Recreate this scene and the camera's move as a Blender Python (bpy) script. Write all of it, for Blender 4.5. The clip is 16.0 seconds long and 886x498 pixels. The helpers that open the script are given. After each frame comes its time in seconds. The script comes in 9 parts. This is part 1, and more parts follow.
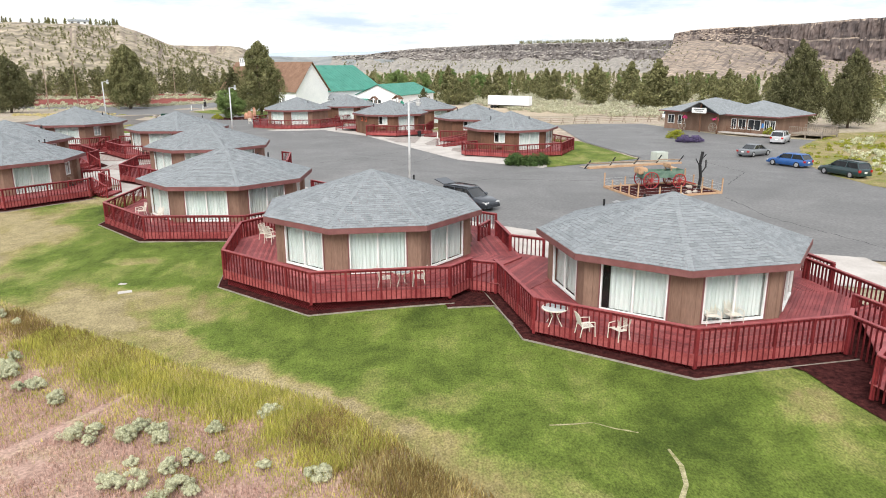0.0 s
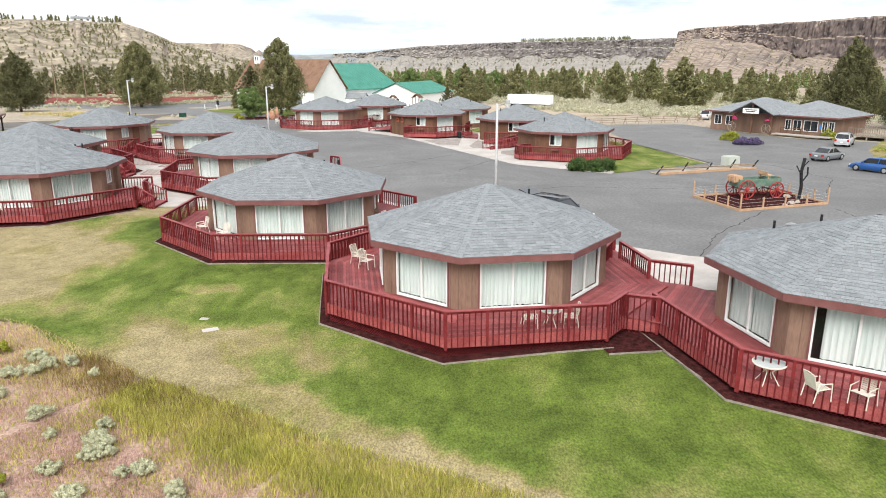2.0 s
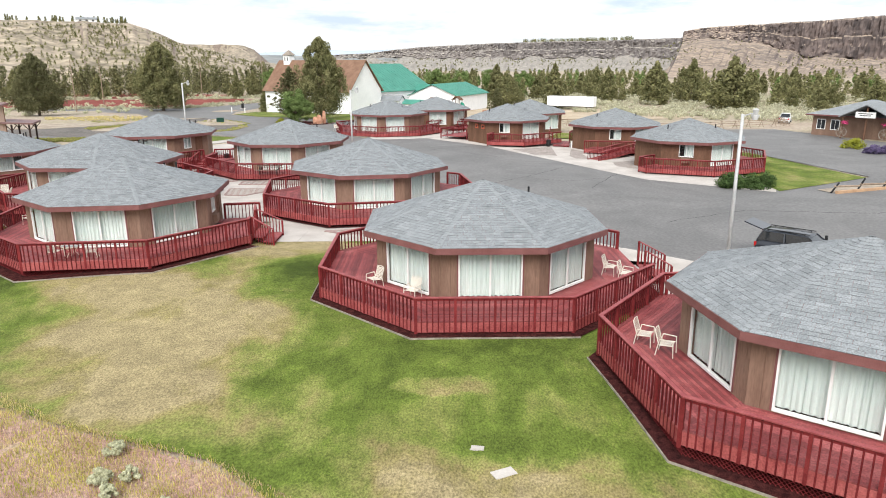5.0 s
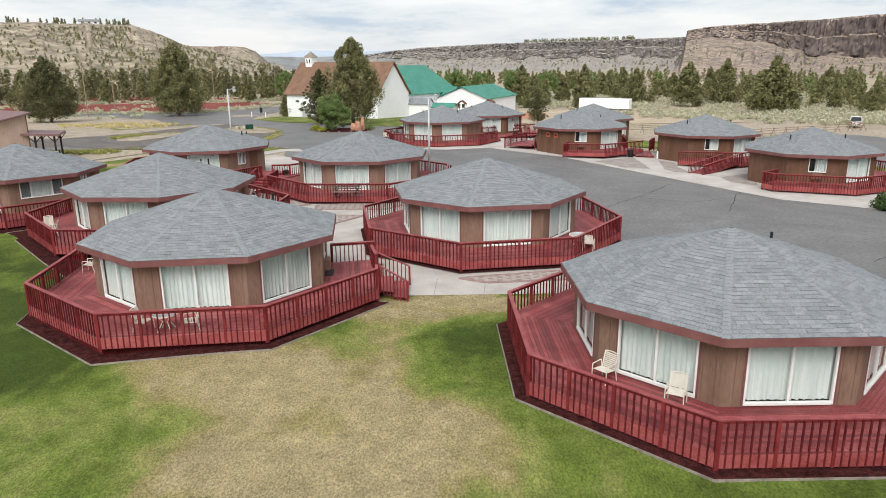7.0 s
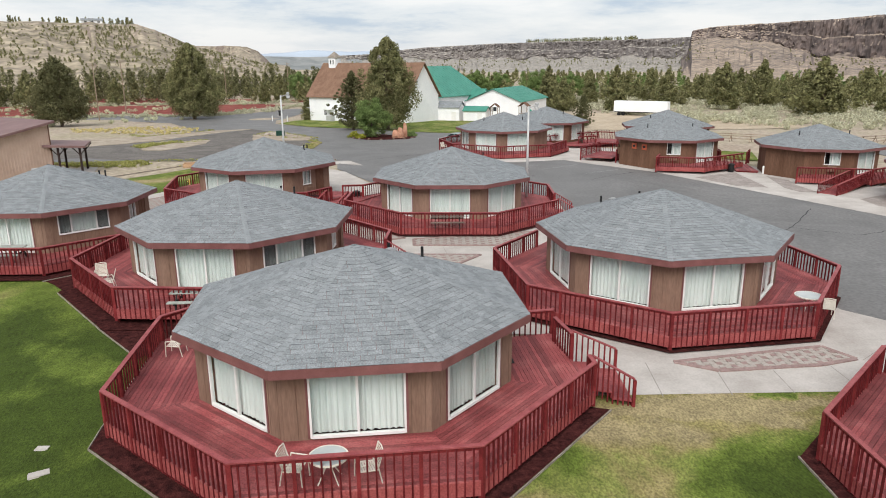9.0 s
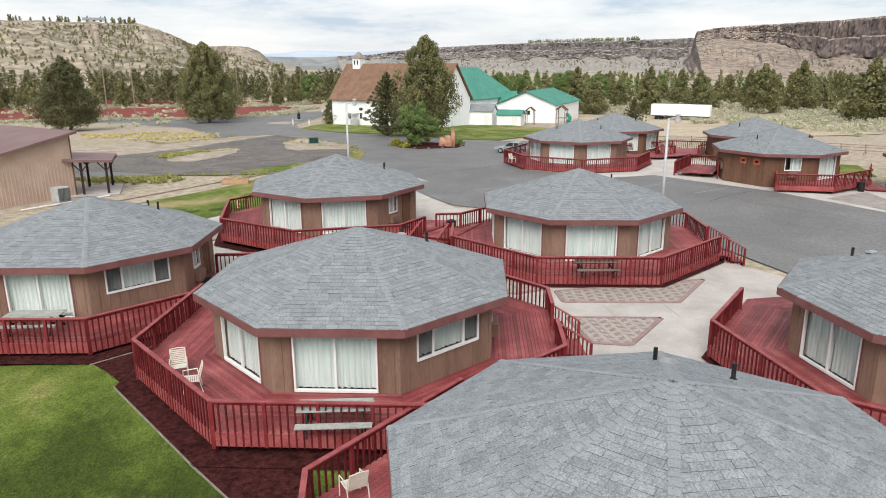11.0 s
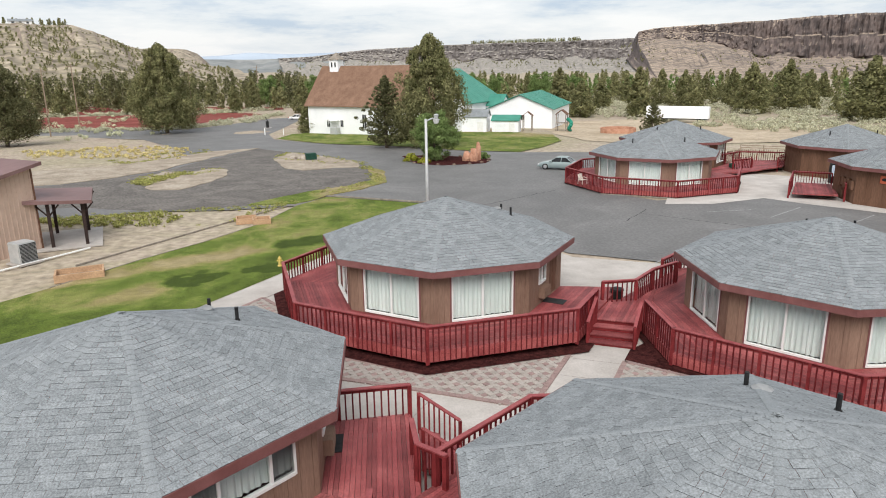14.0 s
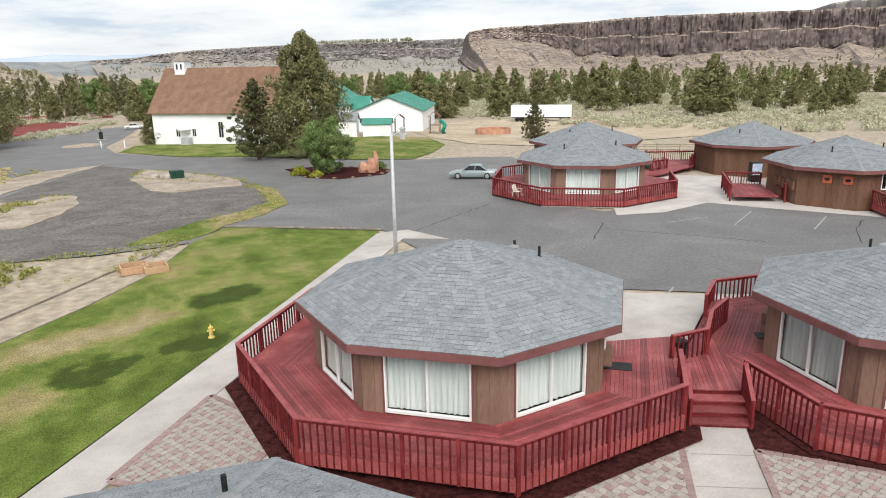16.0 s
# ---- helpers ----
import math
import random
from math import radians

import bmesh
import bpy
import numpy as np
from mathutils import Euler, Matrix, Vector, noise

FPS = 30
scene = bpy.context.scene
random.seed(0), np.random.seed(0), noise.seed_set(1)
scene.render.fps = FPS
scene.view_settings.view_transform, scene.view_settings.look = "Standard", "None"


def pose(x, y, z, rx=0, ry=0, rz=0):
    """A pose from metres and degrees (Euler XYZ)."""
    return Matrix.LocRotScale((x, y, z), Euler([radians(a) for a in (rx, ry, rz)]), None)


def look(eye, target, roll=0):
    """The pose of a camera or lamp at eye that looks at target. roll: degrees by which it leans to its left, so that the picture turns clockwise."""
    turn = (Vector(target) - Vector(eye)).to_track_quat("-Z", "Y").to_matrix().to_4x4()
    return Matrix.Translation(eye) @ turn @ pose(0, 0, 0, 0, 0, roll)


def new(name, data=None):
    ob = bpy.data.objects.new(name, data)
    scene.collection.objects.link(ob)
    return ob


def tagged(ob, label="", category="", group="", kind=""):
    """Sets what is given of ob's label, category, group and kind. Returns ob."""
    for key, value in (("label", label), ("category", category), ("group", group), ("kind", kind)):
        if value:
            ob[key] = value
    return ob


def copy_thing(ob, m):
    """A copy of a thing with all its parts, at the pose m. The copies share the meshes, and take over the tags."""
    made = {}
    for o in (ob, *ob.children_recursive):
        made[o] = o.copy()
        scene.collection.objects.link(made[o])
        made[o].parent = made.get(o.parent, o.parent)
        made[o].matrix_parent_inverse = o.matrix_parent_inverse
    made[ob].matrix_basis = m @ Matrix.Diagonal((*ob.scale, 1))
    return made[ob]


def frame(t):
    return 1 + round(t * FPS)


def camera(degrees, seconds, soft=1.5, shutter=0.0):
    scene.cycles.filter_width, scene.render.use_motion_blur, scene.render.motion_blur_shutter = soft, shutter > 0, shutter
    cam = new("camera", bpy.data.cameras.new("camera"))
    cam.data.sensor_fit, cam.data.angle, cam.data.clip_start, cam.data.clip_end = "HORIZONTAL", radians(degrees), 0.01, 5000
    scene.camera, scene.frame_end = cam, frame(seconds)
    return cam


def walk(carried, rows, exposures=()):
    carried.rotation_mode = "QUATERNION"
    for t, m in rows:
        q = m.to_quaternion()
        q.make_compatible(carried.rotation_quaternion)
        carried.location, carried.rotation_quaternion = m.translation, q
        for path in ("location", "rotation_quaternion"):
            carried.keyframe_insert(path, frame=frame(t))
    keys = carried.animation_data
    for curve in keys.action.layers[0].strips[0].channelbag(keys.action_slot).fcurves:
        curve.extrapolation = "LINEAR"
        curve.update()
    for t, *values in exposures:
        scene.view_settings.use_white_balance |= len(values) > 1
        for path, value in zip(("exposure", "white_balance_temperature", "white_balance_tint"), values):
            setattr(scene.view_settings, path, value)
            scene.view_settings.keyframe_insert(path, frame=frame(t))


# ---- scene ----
cam = camera(65.26, 16.0, soft=1.0)
PATH = [
    (0.0, pose(0.000, 0.000, 10.757, 74.900, 0.146, -0.226)),
    (0.5, pose(-1.370, 1.355, 10.773, 74.803, 0.089, -0.247)),
    (1.0, pose(-2.816, 2.694, 10.779, 74.755, 0.067, -0.246)),
    (1.5, pose(-4.368, 4.021, 10.765, 74.755, 0.072, -0.235)),
    (2.0, pose(-6.031, 5.427, 10.726, 74.742, 0.084, -0.250)),
    (2.5, pose(-7.784, 6.975, 10.684, 74.760, 0.097, -0.275)),
    (3.0, pose(-9.597, 8.633, 10.637, 74.790, 0.100, -0.271)),
    (3.5, pose(-11.488, 10.350, 10.601, 74.833, 0.096, -0.242)),
    (4.0, pose(-13.451, 12.114, 10.586, 74.799, 0.076, -0.301)),
    (6.5, pose(-23.845, 23.188, 10.776, 74.831, 0.473, -0.479)),
    (7.0, pose(-25.932, 25.549, 10.855, 74.845, 0.507, -0.519)),
    (7.5, pose(-27.941, 27.992, 10.929, 74.825, 0.521, -0.555)),
    (8.0, pose(-29.900, 30.437, 10.999, 74.812, 0.516, -0.583)),
    (8.5, pose(-31.872, 32.933, 11.078, 74.828, 0.499, -0.574)),
    (9.0, pose(-33.841, 35.434, 11.152, 74.839, 0.452, -0.565)),
    (9.5, pose(-35.793, 37.912, 11.237, 74.843, 0.393, -0.579)),
    (10.0, pose(-37.694, 40.490, 11.320, 74.828, 0.355, -0.588)),
    (12.5, pose(-46.600, 53.730, 11.129, 74.988, 0.570, -1.238)),
    (13.0, pose(-48.231, 56.155, 11.214, 74.983, 0.596, -2.250)),
    (13.5, pose(-49.826, 58.575, 11.297, 74.962, 0.663, -3.471)),
    (14.0, pose(-51.329, 61.044, 11.371, 74.935, 0.769, -5.398)),
    (14.5, pose(-52.761, 63.548, 11.434, 74.883, 0.897, -8.030)),
    (15.0, pose(-54.146, 66.051, 11.468, 74.855, 1.009, -11.557)),
    (15.5, pose(-55.442, 68.464, 11.466, 74.813, 1.095, -15.222)),
    (16.0, pose(-56.570, 70.773, 11.439, 74.741, 1.169, -18.772)),
]
walk(cam, PATH, [(0.0, 0.36), (4.2, 0.44), (6.5, 0.08), (8.0, -0.09), (10.0, 0.0), (12.5, 0.12), (13.5, 0.0), (14.5, 0.05), (16.0, 0.12)])

# ---- world, sun, exposure ----
scene.view_settings.exposure = 0.0
world = bpy.data.worlds.new("overcast_sky")
scene.world = world
world.use_nodes = True
wn, wl = world.node_tree.nodes, world.node_tree.links
wn.clear()
w_out = wn.new("ShaderNodeOutputWorld")
w_sky = wn.new("ShaderNodeTexSky")
w_sky.sky_type = "NISHITA"
w_sky.sun_disc = False
w_sky.sun_elevation, w_sky.sun_rotation = radians(46), radians(192)
w_sky.air_density, w_sky.dust_density = 1.0, 2.0
w_bg_sky = wn.new("ShaderNodeBackground")
w_bg_sky.inputs[1].default_value = 0.15
wl.new(w_sky.outputs[0], w_bg_sky.inputs[0])
w_co = wn.new("ShaderNodeTexCoord")
w_map = wn.new("ShaderNodeMapping")
w_map.inputs["Scale"].default_value = (1.0, 1.0, 5.0)
wl.new(w_co.outputs["Generated"], w_map.inputs[0])
w_n1 = wn.new("ShaderNodeTexNoise")
w_n1.inputs["Scale"].default_value, w_n1.inputs["Detail"].default_value, w_n1.inputs["Roughness"].default_value = 3.2, 9.0, 0.62
wl.new(w_map.outputs[0], w_n1.inputs["Vector"])
w_ramp = wn.new("ShaderNodeValToRGB")
w_ramp.color_ramp.elements[0].position, w_ramp.color_ramp.elements[0].color = 0.36, (0.56, 0.66, 0.79, 1)
w_ramp.color_ramp.elements[1].position, w_ramp.color_ramp.elements[1].color = 0.6, (1.0, 1.0, 1.0, 1)
e = w_ramp.color_ramp.elements.new(0.46)
e.color = (0.83, 0.87, 0.91, 1)
wl.new(w_n1.outputs[0], w_ramp.inputs[0])
w_bg_cloud = wn.new("ShaderNodeBackground")
w_bg_cloud.inputs[1].default_value = 1.02
wl.new(w_ramp.outputs[0], w_bg_cloud.inputs[0])
w_mix = wn.new("ShaderNodeMixShader")
w_mix.inputs[0].default_value = 0.86
wl.new(w_bg_sky.outputs[0], w_mix.inputs[1])
wl.new(w_bg_cloud.outputs[0], w_mix.inputs[2])
wl.new(w_mix.outputs[0], w_out.inputs[0])

sun_data = bpy.data.lights.new("sun", "SUN")
sun_data.energy, sun_data.angle, sun_data.color = 2.9, radians(38), (1.0, 0.965, 0.92)
sun = new("sun", sun_data)
SUN_AZ, SUN_EL = radians(192), radians(46)
sun.matrix_world = look((0, 0, 60), (-math.sin(SUN_AZ) * math.cos(SUN_EL), -math.cos(SUN_AZ) * math.cos(SUN_EL), 60 - math.sin(SUN_EL)))

# ---- materials ----


def material(name, stops, scale=1.0, detail=6.0, rough=0.85, bump=0.0, bump_scale=30.0, fine=0.0, fine_scale=40.0, metal=0.0,
             random="", spread=0.0, stretch=(1, 1, 1), coords="world", spec=0.2, bump_dist=0.02, warp=0.0, coat=0.0):
    """A surface: colours between the stops by a noise at real size, a fine grain, bump, and a spread from piece to piece."""
    m = bpy.data.materials.new(name)
    m.use_nodes = True
    nt = m.node_tree
    n, l = nt.nodes, nt.links
    bsdf = n["Principled BSDF"]
    bsdf.inputs["Roughness"].default_value, bsdf.inputs["Metallic"].default_value = rough, metal
    bsdf.inputs["Specular IOR Level"].default_value = spec
    bsdf.inputs["Coat Weight"].default_value = coat
    if coords == "world":
        src = n.new("ShaderNodeNewGeometry").outputs["Position"]
    else:
        src = n.new("ShaderNodeTexCoord").outputs["Object"]
    mp = n.new("ShaderNodeMapping")
    mp.inputs["Scale"].default_value = stretch
    l.new(src, mp.inputs[0])
    big = n.new("ShaderNodeTexNoise")
    big.inputs["Scale"].default_value, big.inputs["Detail"].default_value, big.inputs["Distortion"].default_value = scale, detail, warp
    big.inputs["Roughness"].default_value = 0.62
    l.new(mp.outputs[0], big.inputs["Vector"])
    ramp = n.new("ShaderNodeValToRGB")
    els = ramp.color_ramp.elements
    while len(els) < len(stops):
        els.new(0.5)
    for el, (at, colour) in zip(els, stops):
        el.position, el.color = at, (*colour, 1)
    l.new(big.outputs[0], ramp.inputs[0])
    colour = ramp.outputs[0]
    if fine:
        fn = n.new("ShaderNodeTexNoise")
        fn.inputs["Scale"].default_value, fn.inputs["Detail"].default_value = fine_scale, 4.0
        l.new(mp.outputs[0], fn.inputs["Vector"])
        rng = n.new("ShaderNodeMapRange")
        rng.inputs[1].default_value, rng.inputs[2].default_value = 0.3, 0.7
        rng.inputs[3].default_value, rng.inputs[4].default_value = 1 - fine, 1 + fine
        l.new(fn.outputs[0], rng.inputs[0])
        mul = n.new("ShaderNodeVectorMath")
        mul.operation = "SCALE"
        l.new(colour, mul.inputs[0])
        l.new(rng.outputs[0], mul.inputs["Scale"])
        colour = mul.outputs[0]
    if random:
        rnd = n.new("ShaderNodeObjectInfo").outputs["Random"] if random == "object" else n.new("ShaderNodeNewGeometry").outputs["Random Per Island"]
        rng = n.new("ShaderNodeMapRange")
        rng.inputs[3].default_value, rng.inputs[4].default_value = 1 - spread, 1 + spread
        l.new(rnd, rng.inputs[0])
        mul = n.new("ShaderNodeVectorMath")
        mul.operation = "SCALE"
        l.new(colour, mul.inputs[0])
        l.new(rng.outputs[0], mul.inputs["Scale"])
        colour = mul.outputs[0]
    l.new(colour, bsdf.inputs["Base Color"])
    if bump:
        bn = n.new("ShaderNodeTexNoise")
        bn.inputs["Scale"].default_value, bn.inputs["Detail"].default_value = bump_scale, 5.0
        l.new(mp.outputs[0], bn.inputs["Vector"])
        bp = n.new("ShaderNodeBump")
        bp.inputs["Strength"].default_value, bp.inputs["Distance"].default_value = bump, bump_dist
        l.new(bn.outputs[0], bp.inputs["Height"])
        l.new(bp.outputs[0], bsdf.inputs["Normal"])
    return m


def two(a, b, lo=0.35, hi=0.65):
    return ((lo, a), (hi, b))


M = {}
SH = ((0.25, (0.195, 0.21, 0.219)), (0.5, (0.23, 0.246, 0.255)), (0.75, (0.265, 0.281, 0.289)))
M["shingle"] = material("roof_shingles", SH, 2.2, rough=0.95, fine=0.32, fine_scale=24, random="island", spread=0.11, bump=0.5, bump_scale=90, bump_dist=0.004, spec=0.05)
M["shingle_piece"] = material("roof_shingle_pieces", SH, 2.2, rough=0.95, fine=0.32, fine_scale=24, random="object", spread=0.11, bump=0.5, bump_scale=90, bump_dist=0.004, spec=0.05)
M["hip"] = material("hip_cap_shingles", tuple((a, tuple(v * 1.07 for v in c)) for a, c in SH), 1.5, rough=0.95, fine=0.2, fine_scale=40, random="island", spread=0.12, bump=0.5, bump_scale=90, bump_dist=0.004, spec=0.05)
M["shingle_edge"] = material("shingle_cut_edges", two((0.075, 0.08, 0.085), (0.12, 0.125, 0.13)), 3.0, rough=0.95, spec=0.05)
M["deck"] = material("red_stained_boards", ((0.3, (0.17, 0.034, 0.037)), (0.52, (0.255, 0.06, 0.061)), (0.74, (0.36, 0.115, 0.112))), 0.7, rough=0.6, fine=0.34, fine_scale=20, random="object", spread=0.3, bump=0.35, bump_scale=50, bump_dist=0.004, spec=0.3, detail=9)
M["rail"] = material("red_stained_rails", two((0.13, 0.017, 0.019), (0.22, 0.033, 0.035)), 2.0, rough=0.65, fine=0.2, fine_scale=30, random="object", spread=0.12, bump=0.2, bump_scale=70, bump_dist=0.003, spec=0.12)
# the rail stain made darker: the balusters' shaded sides are in the colour
M["baluster"] = material("shaded_red_balusters", two((0.085, 0.01, 0.012), (0.15, 0.021, 0.023)), 2.0, rough=0.65, fine=0.2, fine_scale=30, random="object", spread=0.15, spec=0.12)
# the same stain made lighter, as the lit board behind the balusters
M["rim_board"] = material("lit_red_rim_boards", two((0.24, 0.05, 0.05), (0.375, 0.102, 0.097)), 1.2, rough=0.7, fine=0.25, fine_scale=20, spec=0.12)
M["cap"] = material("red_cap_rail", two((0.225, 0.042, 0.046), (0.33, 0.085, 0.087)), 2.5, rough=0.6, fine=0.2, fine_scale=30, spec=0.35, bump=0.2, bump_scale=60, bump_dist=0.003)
M["siding"] = material("brown_board_siding", two((0.19, 0.118, 0.085), (0.265, 0.172, 0.127)), 1.0, rough=0.8, fine=0.14, fine_scale=22, stretch=(1, 1, 0.15), bump=0.25, bump_scale=50, bump_dist=0.004, spec=0.12)
M["siding_dark"] = material("dark_brown_siding", two((0.125, 0.066, 0.042), (0.18, 0.1, 0.066)), 1.0, rough=0.8, fine=0.16, fine_scale=18, stretch=(1, 1, 0.15), bump=0.25, bump_scale=50, bump_dist=0.004, spec=0.12)
M["fascia"] = material("brown_red_fascia", two((0.155, 0.06, 0.056), (0.21, 0.088, 0.083)), 1.5, rough=0.65, fine=0.12, spec=0.35)
M["soffit"] = material("soffit_boards", two((0.16, 0.08, 0.065), (0.2, 0.1, 0.085)), 1.5, rough=0.8)
M["white"] = material("white_vinyl_frame", two((0.74, 0.74, 0.72), (0.82, 0.82, 0.8)), 2.0, rough=0.45, fine=0.04)
M["curtain"] = material("white_curtain", two((0.65, 0.705, 0.68), (0.78, 0.815, 0.795)), 1.6, rough=0.9, fine=0.06, fine_scale=12, stretch=(1, 1, 0.1), spec=0.1)
M["vent_metal"] = material("dull_vent_metal", two((0.3, 0.3, 0.3), (0.42, 0.42, 0.41)), 3.0, rough=0.45, metal=0.6)
M["dark_room"] = material("dark_interior", two((0.02, 0.02, 0.02), (0.05, 0.045, 0.04)), 1.0, rough=0.9)
M["black"] = material("black_plastic", two((0.012, 0.012, 0.013), (0.03, 0.03, 0.03)), 4.0, rough=0.55)
M["asphalt"] = material("grey_asphalt", ((0.3, (0.118, 0.115, 0.112)), (0.5, (0.146, 0.142, 0.138)), (0.72, (0.184, 0.179, 0.173))), 0.14, rough=0.66, fine=0.22, fine_scale=5.0, bump=0.25, bump_scale=60, bump_dist=0.004, spec=0.45, warp=1.2, detail=11)
M["gravel"] = material("dark_gravel_drive", ((0.32, (0.115, 0.105, 0.097)), (0.5, (0.15, 0.138, 0.127)), (0.7, (0.2, 0.182, 0.165))), 0.2, rough=0.95, fine=0.34, fine_scale=4.5, bump=0.8, bump_scale=16, bump_dist=0.03, spec=0.1, warp=1.5, detail=12)
M["concrete"] = material("pale_concrete", two((0.385, 0.352, 0.322), (0.505, 0.472, 0.438)), 0.5, rough=0.9, fine=0.08, fine_scale=14, bump=0.2, bump_scale=60, bump_dist=0.003, random="island", spread=0.05)
# red cinders, coloured darker to carry the shade under the decks
M["mulch"] = material("red_cinder_bed_shaded", two((0.024, 0.009, 0.009), (0.08, 0.025, 0.023)), 5.0, rough=0.95, spec=0.02, fine=0.4, fine_scale=28, bump=1.0, bump_scale=30, bump_dist=0.03)
M["soil"] = material("dry_soil", ((0.3, (0.24, 0.195, 0.15)), (0.5, (0.35, 0.295, 0.232)), (0.7, (0.43, 0.37, 0.3))), 0.4, rough=0.95, fine=0.2, fine_scale=3.5, bump=0.8, bump_scale=12, bump_dist=0.05, warp=0.6)
M["glass"] = bpy.data.materials.new("window_glass")
M["glass"].use_nodes = True
gn, gk = M["glass"].node_tree.nodes, M["glass"].node_tree.links
g_out = gn["Material Output"]
g_tr, g_gl, g_mx, g_fr = gn.new("ShaderNodeBsdfTransparent"), gn.new("ShaderNodeBsdfGlossy"), gn.new("ShaderNodeMixShader"), gn.new("ShaderNodeFresnel")
g_tr.inputs[0].default_value = (0.94, 0.97, 0.965, 1)
g_gl.inputs["Roughness"].default_value = 0.03
g_fr.inputs["IOR"].default_value = 1.5
gk.new(g_fr.outputs[0], g_mx.inputs[0])
gk.new(g_tr.outputs[0], g_mx.inputs[1])
gk.new(g_gl.outputs[0], g_mx.inputs[2])
gk.new(g_mx.outputs[0], g_out.inputs[0])

M["screen"] = bpy.data.materials.new("insect_screen")
M["screen"].use_nodes = True
s_n, s_k = M["screen"].node_tree.nodes, M["screen"].node_tree.links
s_tr, s_mx = s_n.new("ShaderNodeBsdfTransparent"), s_n.new("ShaderNodeMixShader")
s_n["Principled BSDF"].inputs["Base Color"].default_value = (0.05, 0.052, 0.055, 1)
s_n["Principled BSDF"].inputs["Roughness"].default_value = 0.7
s_mx.inputs[0].default_value = 0.62
s_k.new(s_tr.outputs[0], s_mx.inputs[1])
s_k.new(s_n["Principled BSDF"].outputs[0], s_mx.inputs[2])
s_k.new(s_mx.outputs[0], s_n["Material Output"].inputs[0])

# ---- building helpers ----


def part(name, bm, mat, parent=None, label="", m=None, smooth=False):
    """Links a bmesh as one mesh object, under a thing or a part."""
    me = bpy.data.meshes.new(name)
    bm.normal_update()
    bm.to_mesh(me)
    bm.free()
    return piece(name, me, mat, parent, label, m, smooth)


def piece(name, me, mat, parent=None, label="", m=None, smooth=False):
    """Links a mesh, which may be shared, as an object."""
    if mat is not None and not me.materials:
        me.materials.append(M[mat] if isinstance(mat, str) else mat)
    if smooth:
        me.polygons.foreach_set("use_smooth", [True] * len(me.polygons))
    ob = new(name, me)
    if parent is not None:
        ob.parent = parent
    if m is not None:
        ob.matrix_basis = m
    if label:
        ob["label"] = label
    return ob


def thing(name, label, category, m=None, group="", kind=""):
    ob = new(name)
    if m is not None:
        ob.matrix_basis = m
    return tagged(ob, label, category, group, kind)


BOX_F = ((0, 3, 2, 1), (4, 5, 6, 7), (0, 1, 5, 4), (1, 2, 6, 5), (2, 3, 7, 6), (3, 0, 4, 7))


def box(bm, x0, x1, y0, y1, z0, z1, m=None):
    vs = [Vector(c) for c in ((x0, y0, z0), (x1, y0, z0), (x1, y1, z0), (x0, y1, z0), (x0, y0, z1), (x1, y0, z1), (x1, y1, z1), (x0, y1, z1))]
    vs = [bm.verts.new(m @ v if m is not None else v) for v in vs]
    return [bm.faces.new([vs[i] for i in f]) for f in BOX_F]


def bar(bm, a, b, w, h, up=(0, 0, 1)):
    """A square bar from a to b, w wide and h high."""
    a, b = Vector(a), Vector(b)
    d = (b - a)
    ln = d.length
    d.normalize()
    u = Vector(up)
    if abs(d.dot(u)) > 0.98:
        u = Vector((1, 0, 0))
    s = d.cross(u).normalized()
    u = s.cross(d)
    m = Matrix((s, u, d)).transposed().to_4x4()
    m.translation = a
    return box(bm, -w / 2, w / 2, -h / 2, h / 2, 0, ln, m)


def tube(bm, a, b, r0, r1=None, n=8, caps=True):
    """A round, tapering bar from a to b."""
    r1 = r0 if r1 is None else r1
    a, b = Vector(a), Vector(b)
    d = (b - a).normalized()
    u = Vector((0, 0, 1)) if abs(d.z) < 0.95 else Vector((1, 0, 0))
    s = d.cross(u).normalized()
    u = s.cross(d)
    rings = []
    for p, r in ((a, r0), (b, r1)):
        rings.append([bm.verts.new(p + (s * math.cos(k * 2 * math.pi / n) + u * math.sin(k * 2 * math.pi / n)) * r) for k in range(n)])
    for k in range(n):
        bm.faces.new((rings[0][k], rings[0][(k + 1) % n], rings[1][(k + 1) % n], rings[1][k]))
    if caps:
        bm.faces.new(rings[1])
        bm.faces.new(rings[0][::-1])


def rod(bm, pts, r, n=6):
    """A bent round rod through the points."""
    for a, b in zip(pts, pts[1:]):
        tube(bm, a, b, r, r, n)


def poly(bm, pts, z=0.0):
    return bm.faces.new([bm.verts.new((p[0], p[1], p[2] if len(p) > 2 else z)) for p in pts])


def prism(bm, pts, z0, z1):
    """An upright prism over a plan outline."""
    area = sum(a[0] * b[1] - b[0] * a[1] for a, b in zip(pts, pts[1:] + pts[:1]))
    if area < 0:
        pts = pts[::-1]
    lo = [bm.verts.new((x, y, z0)) for x, y in pts]
    hi = [bm.verts.new((x, y, z1)) for x, y in pts]
    bm.faces.new(hi)
    bm.faces.new(lo[::-1])
    k = len(pts)
    for i in range(k):
        bm.faces.new((lo[i], lo[(i + 1) % k], hi[(i + 1) % k], hi[i]))


def rounded(bm, w=0.02, seg=2):
    bmesh.ops.bevel(bm, geom=list(bm.edges), offset=w, segments=seg, affect="EDGES", clamp_overlap=True)


def ss(a, b, x):
    u = min(max((x - a) / (b - a), 0.0), 1.0)
    return u * u * (3 - 2 * u)


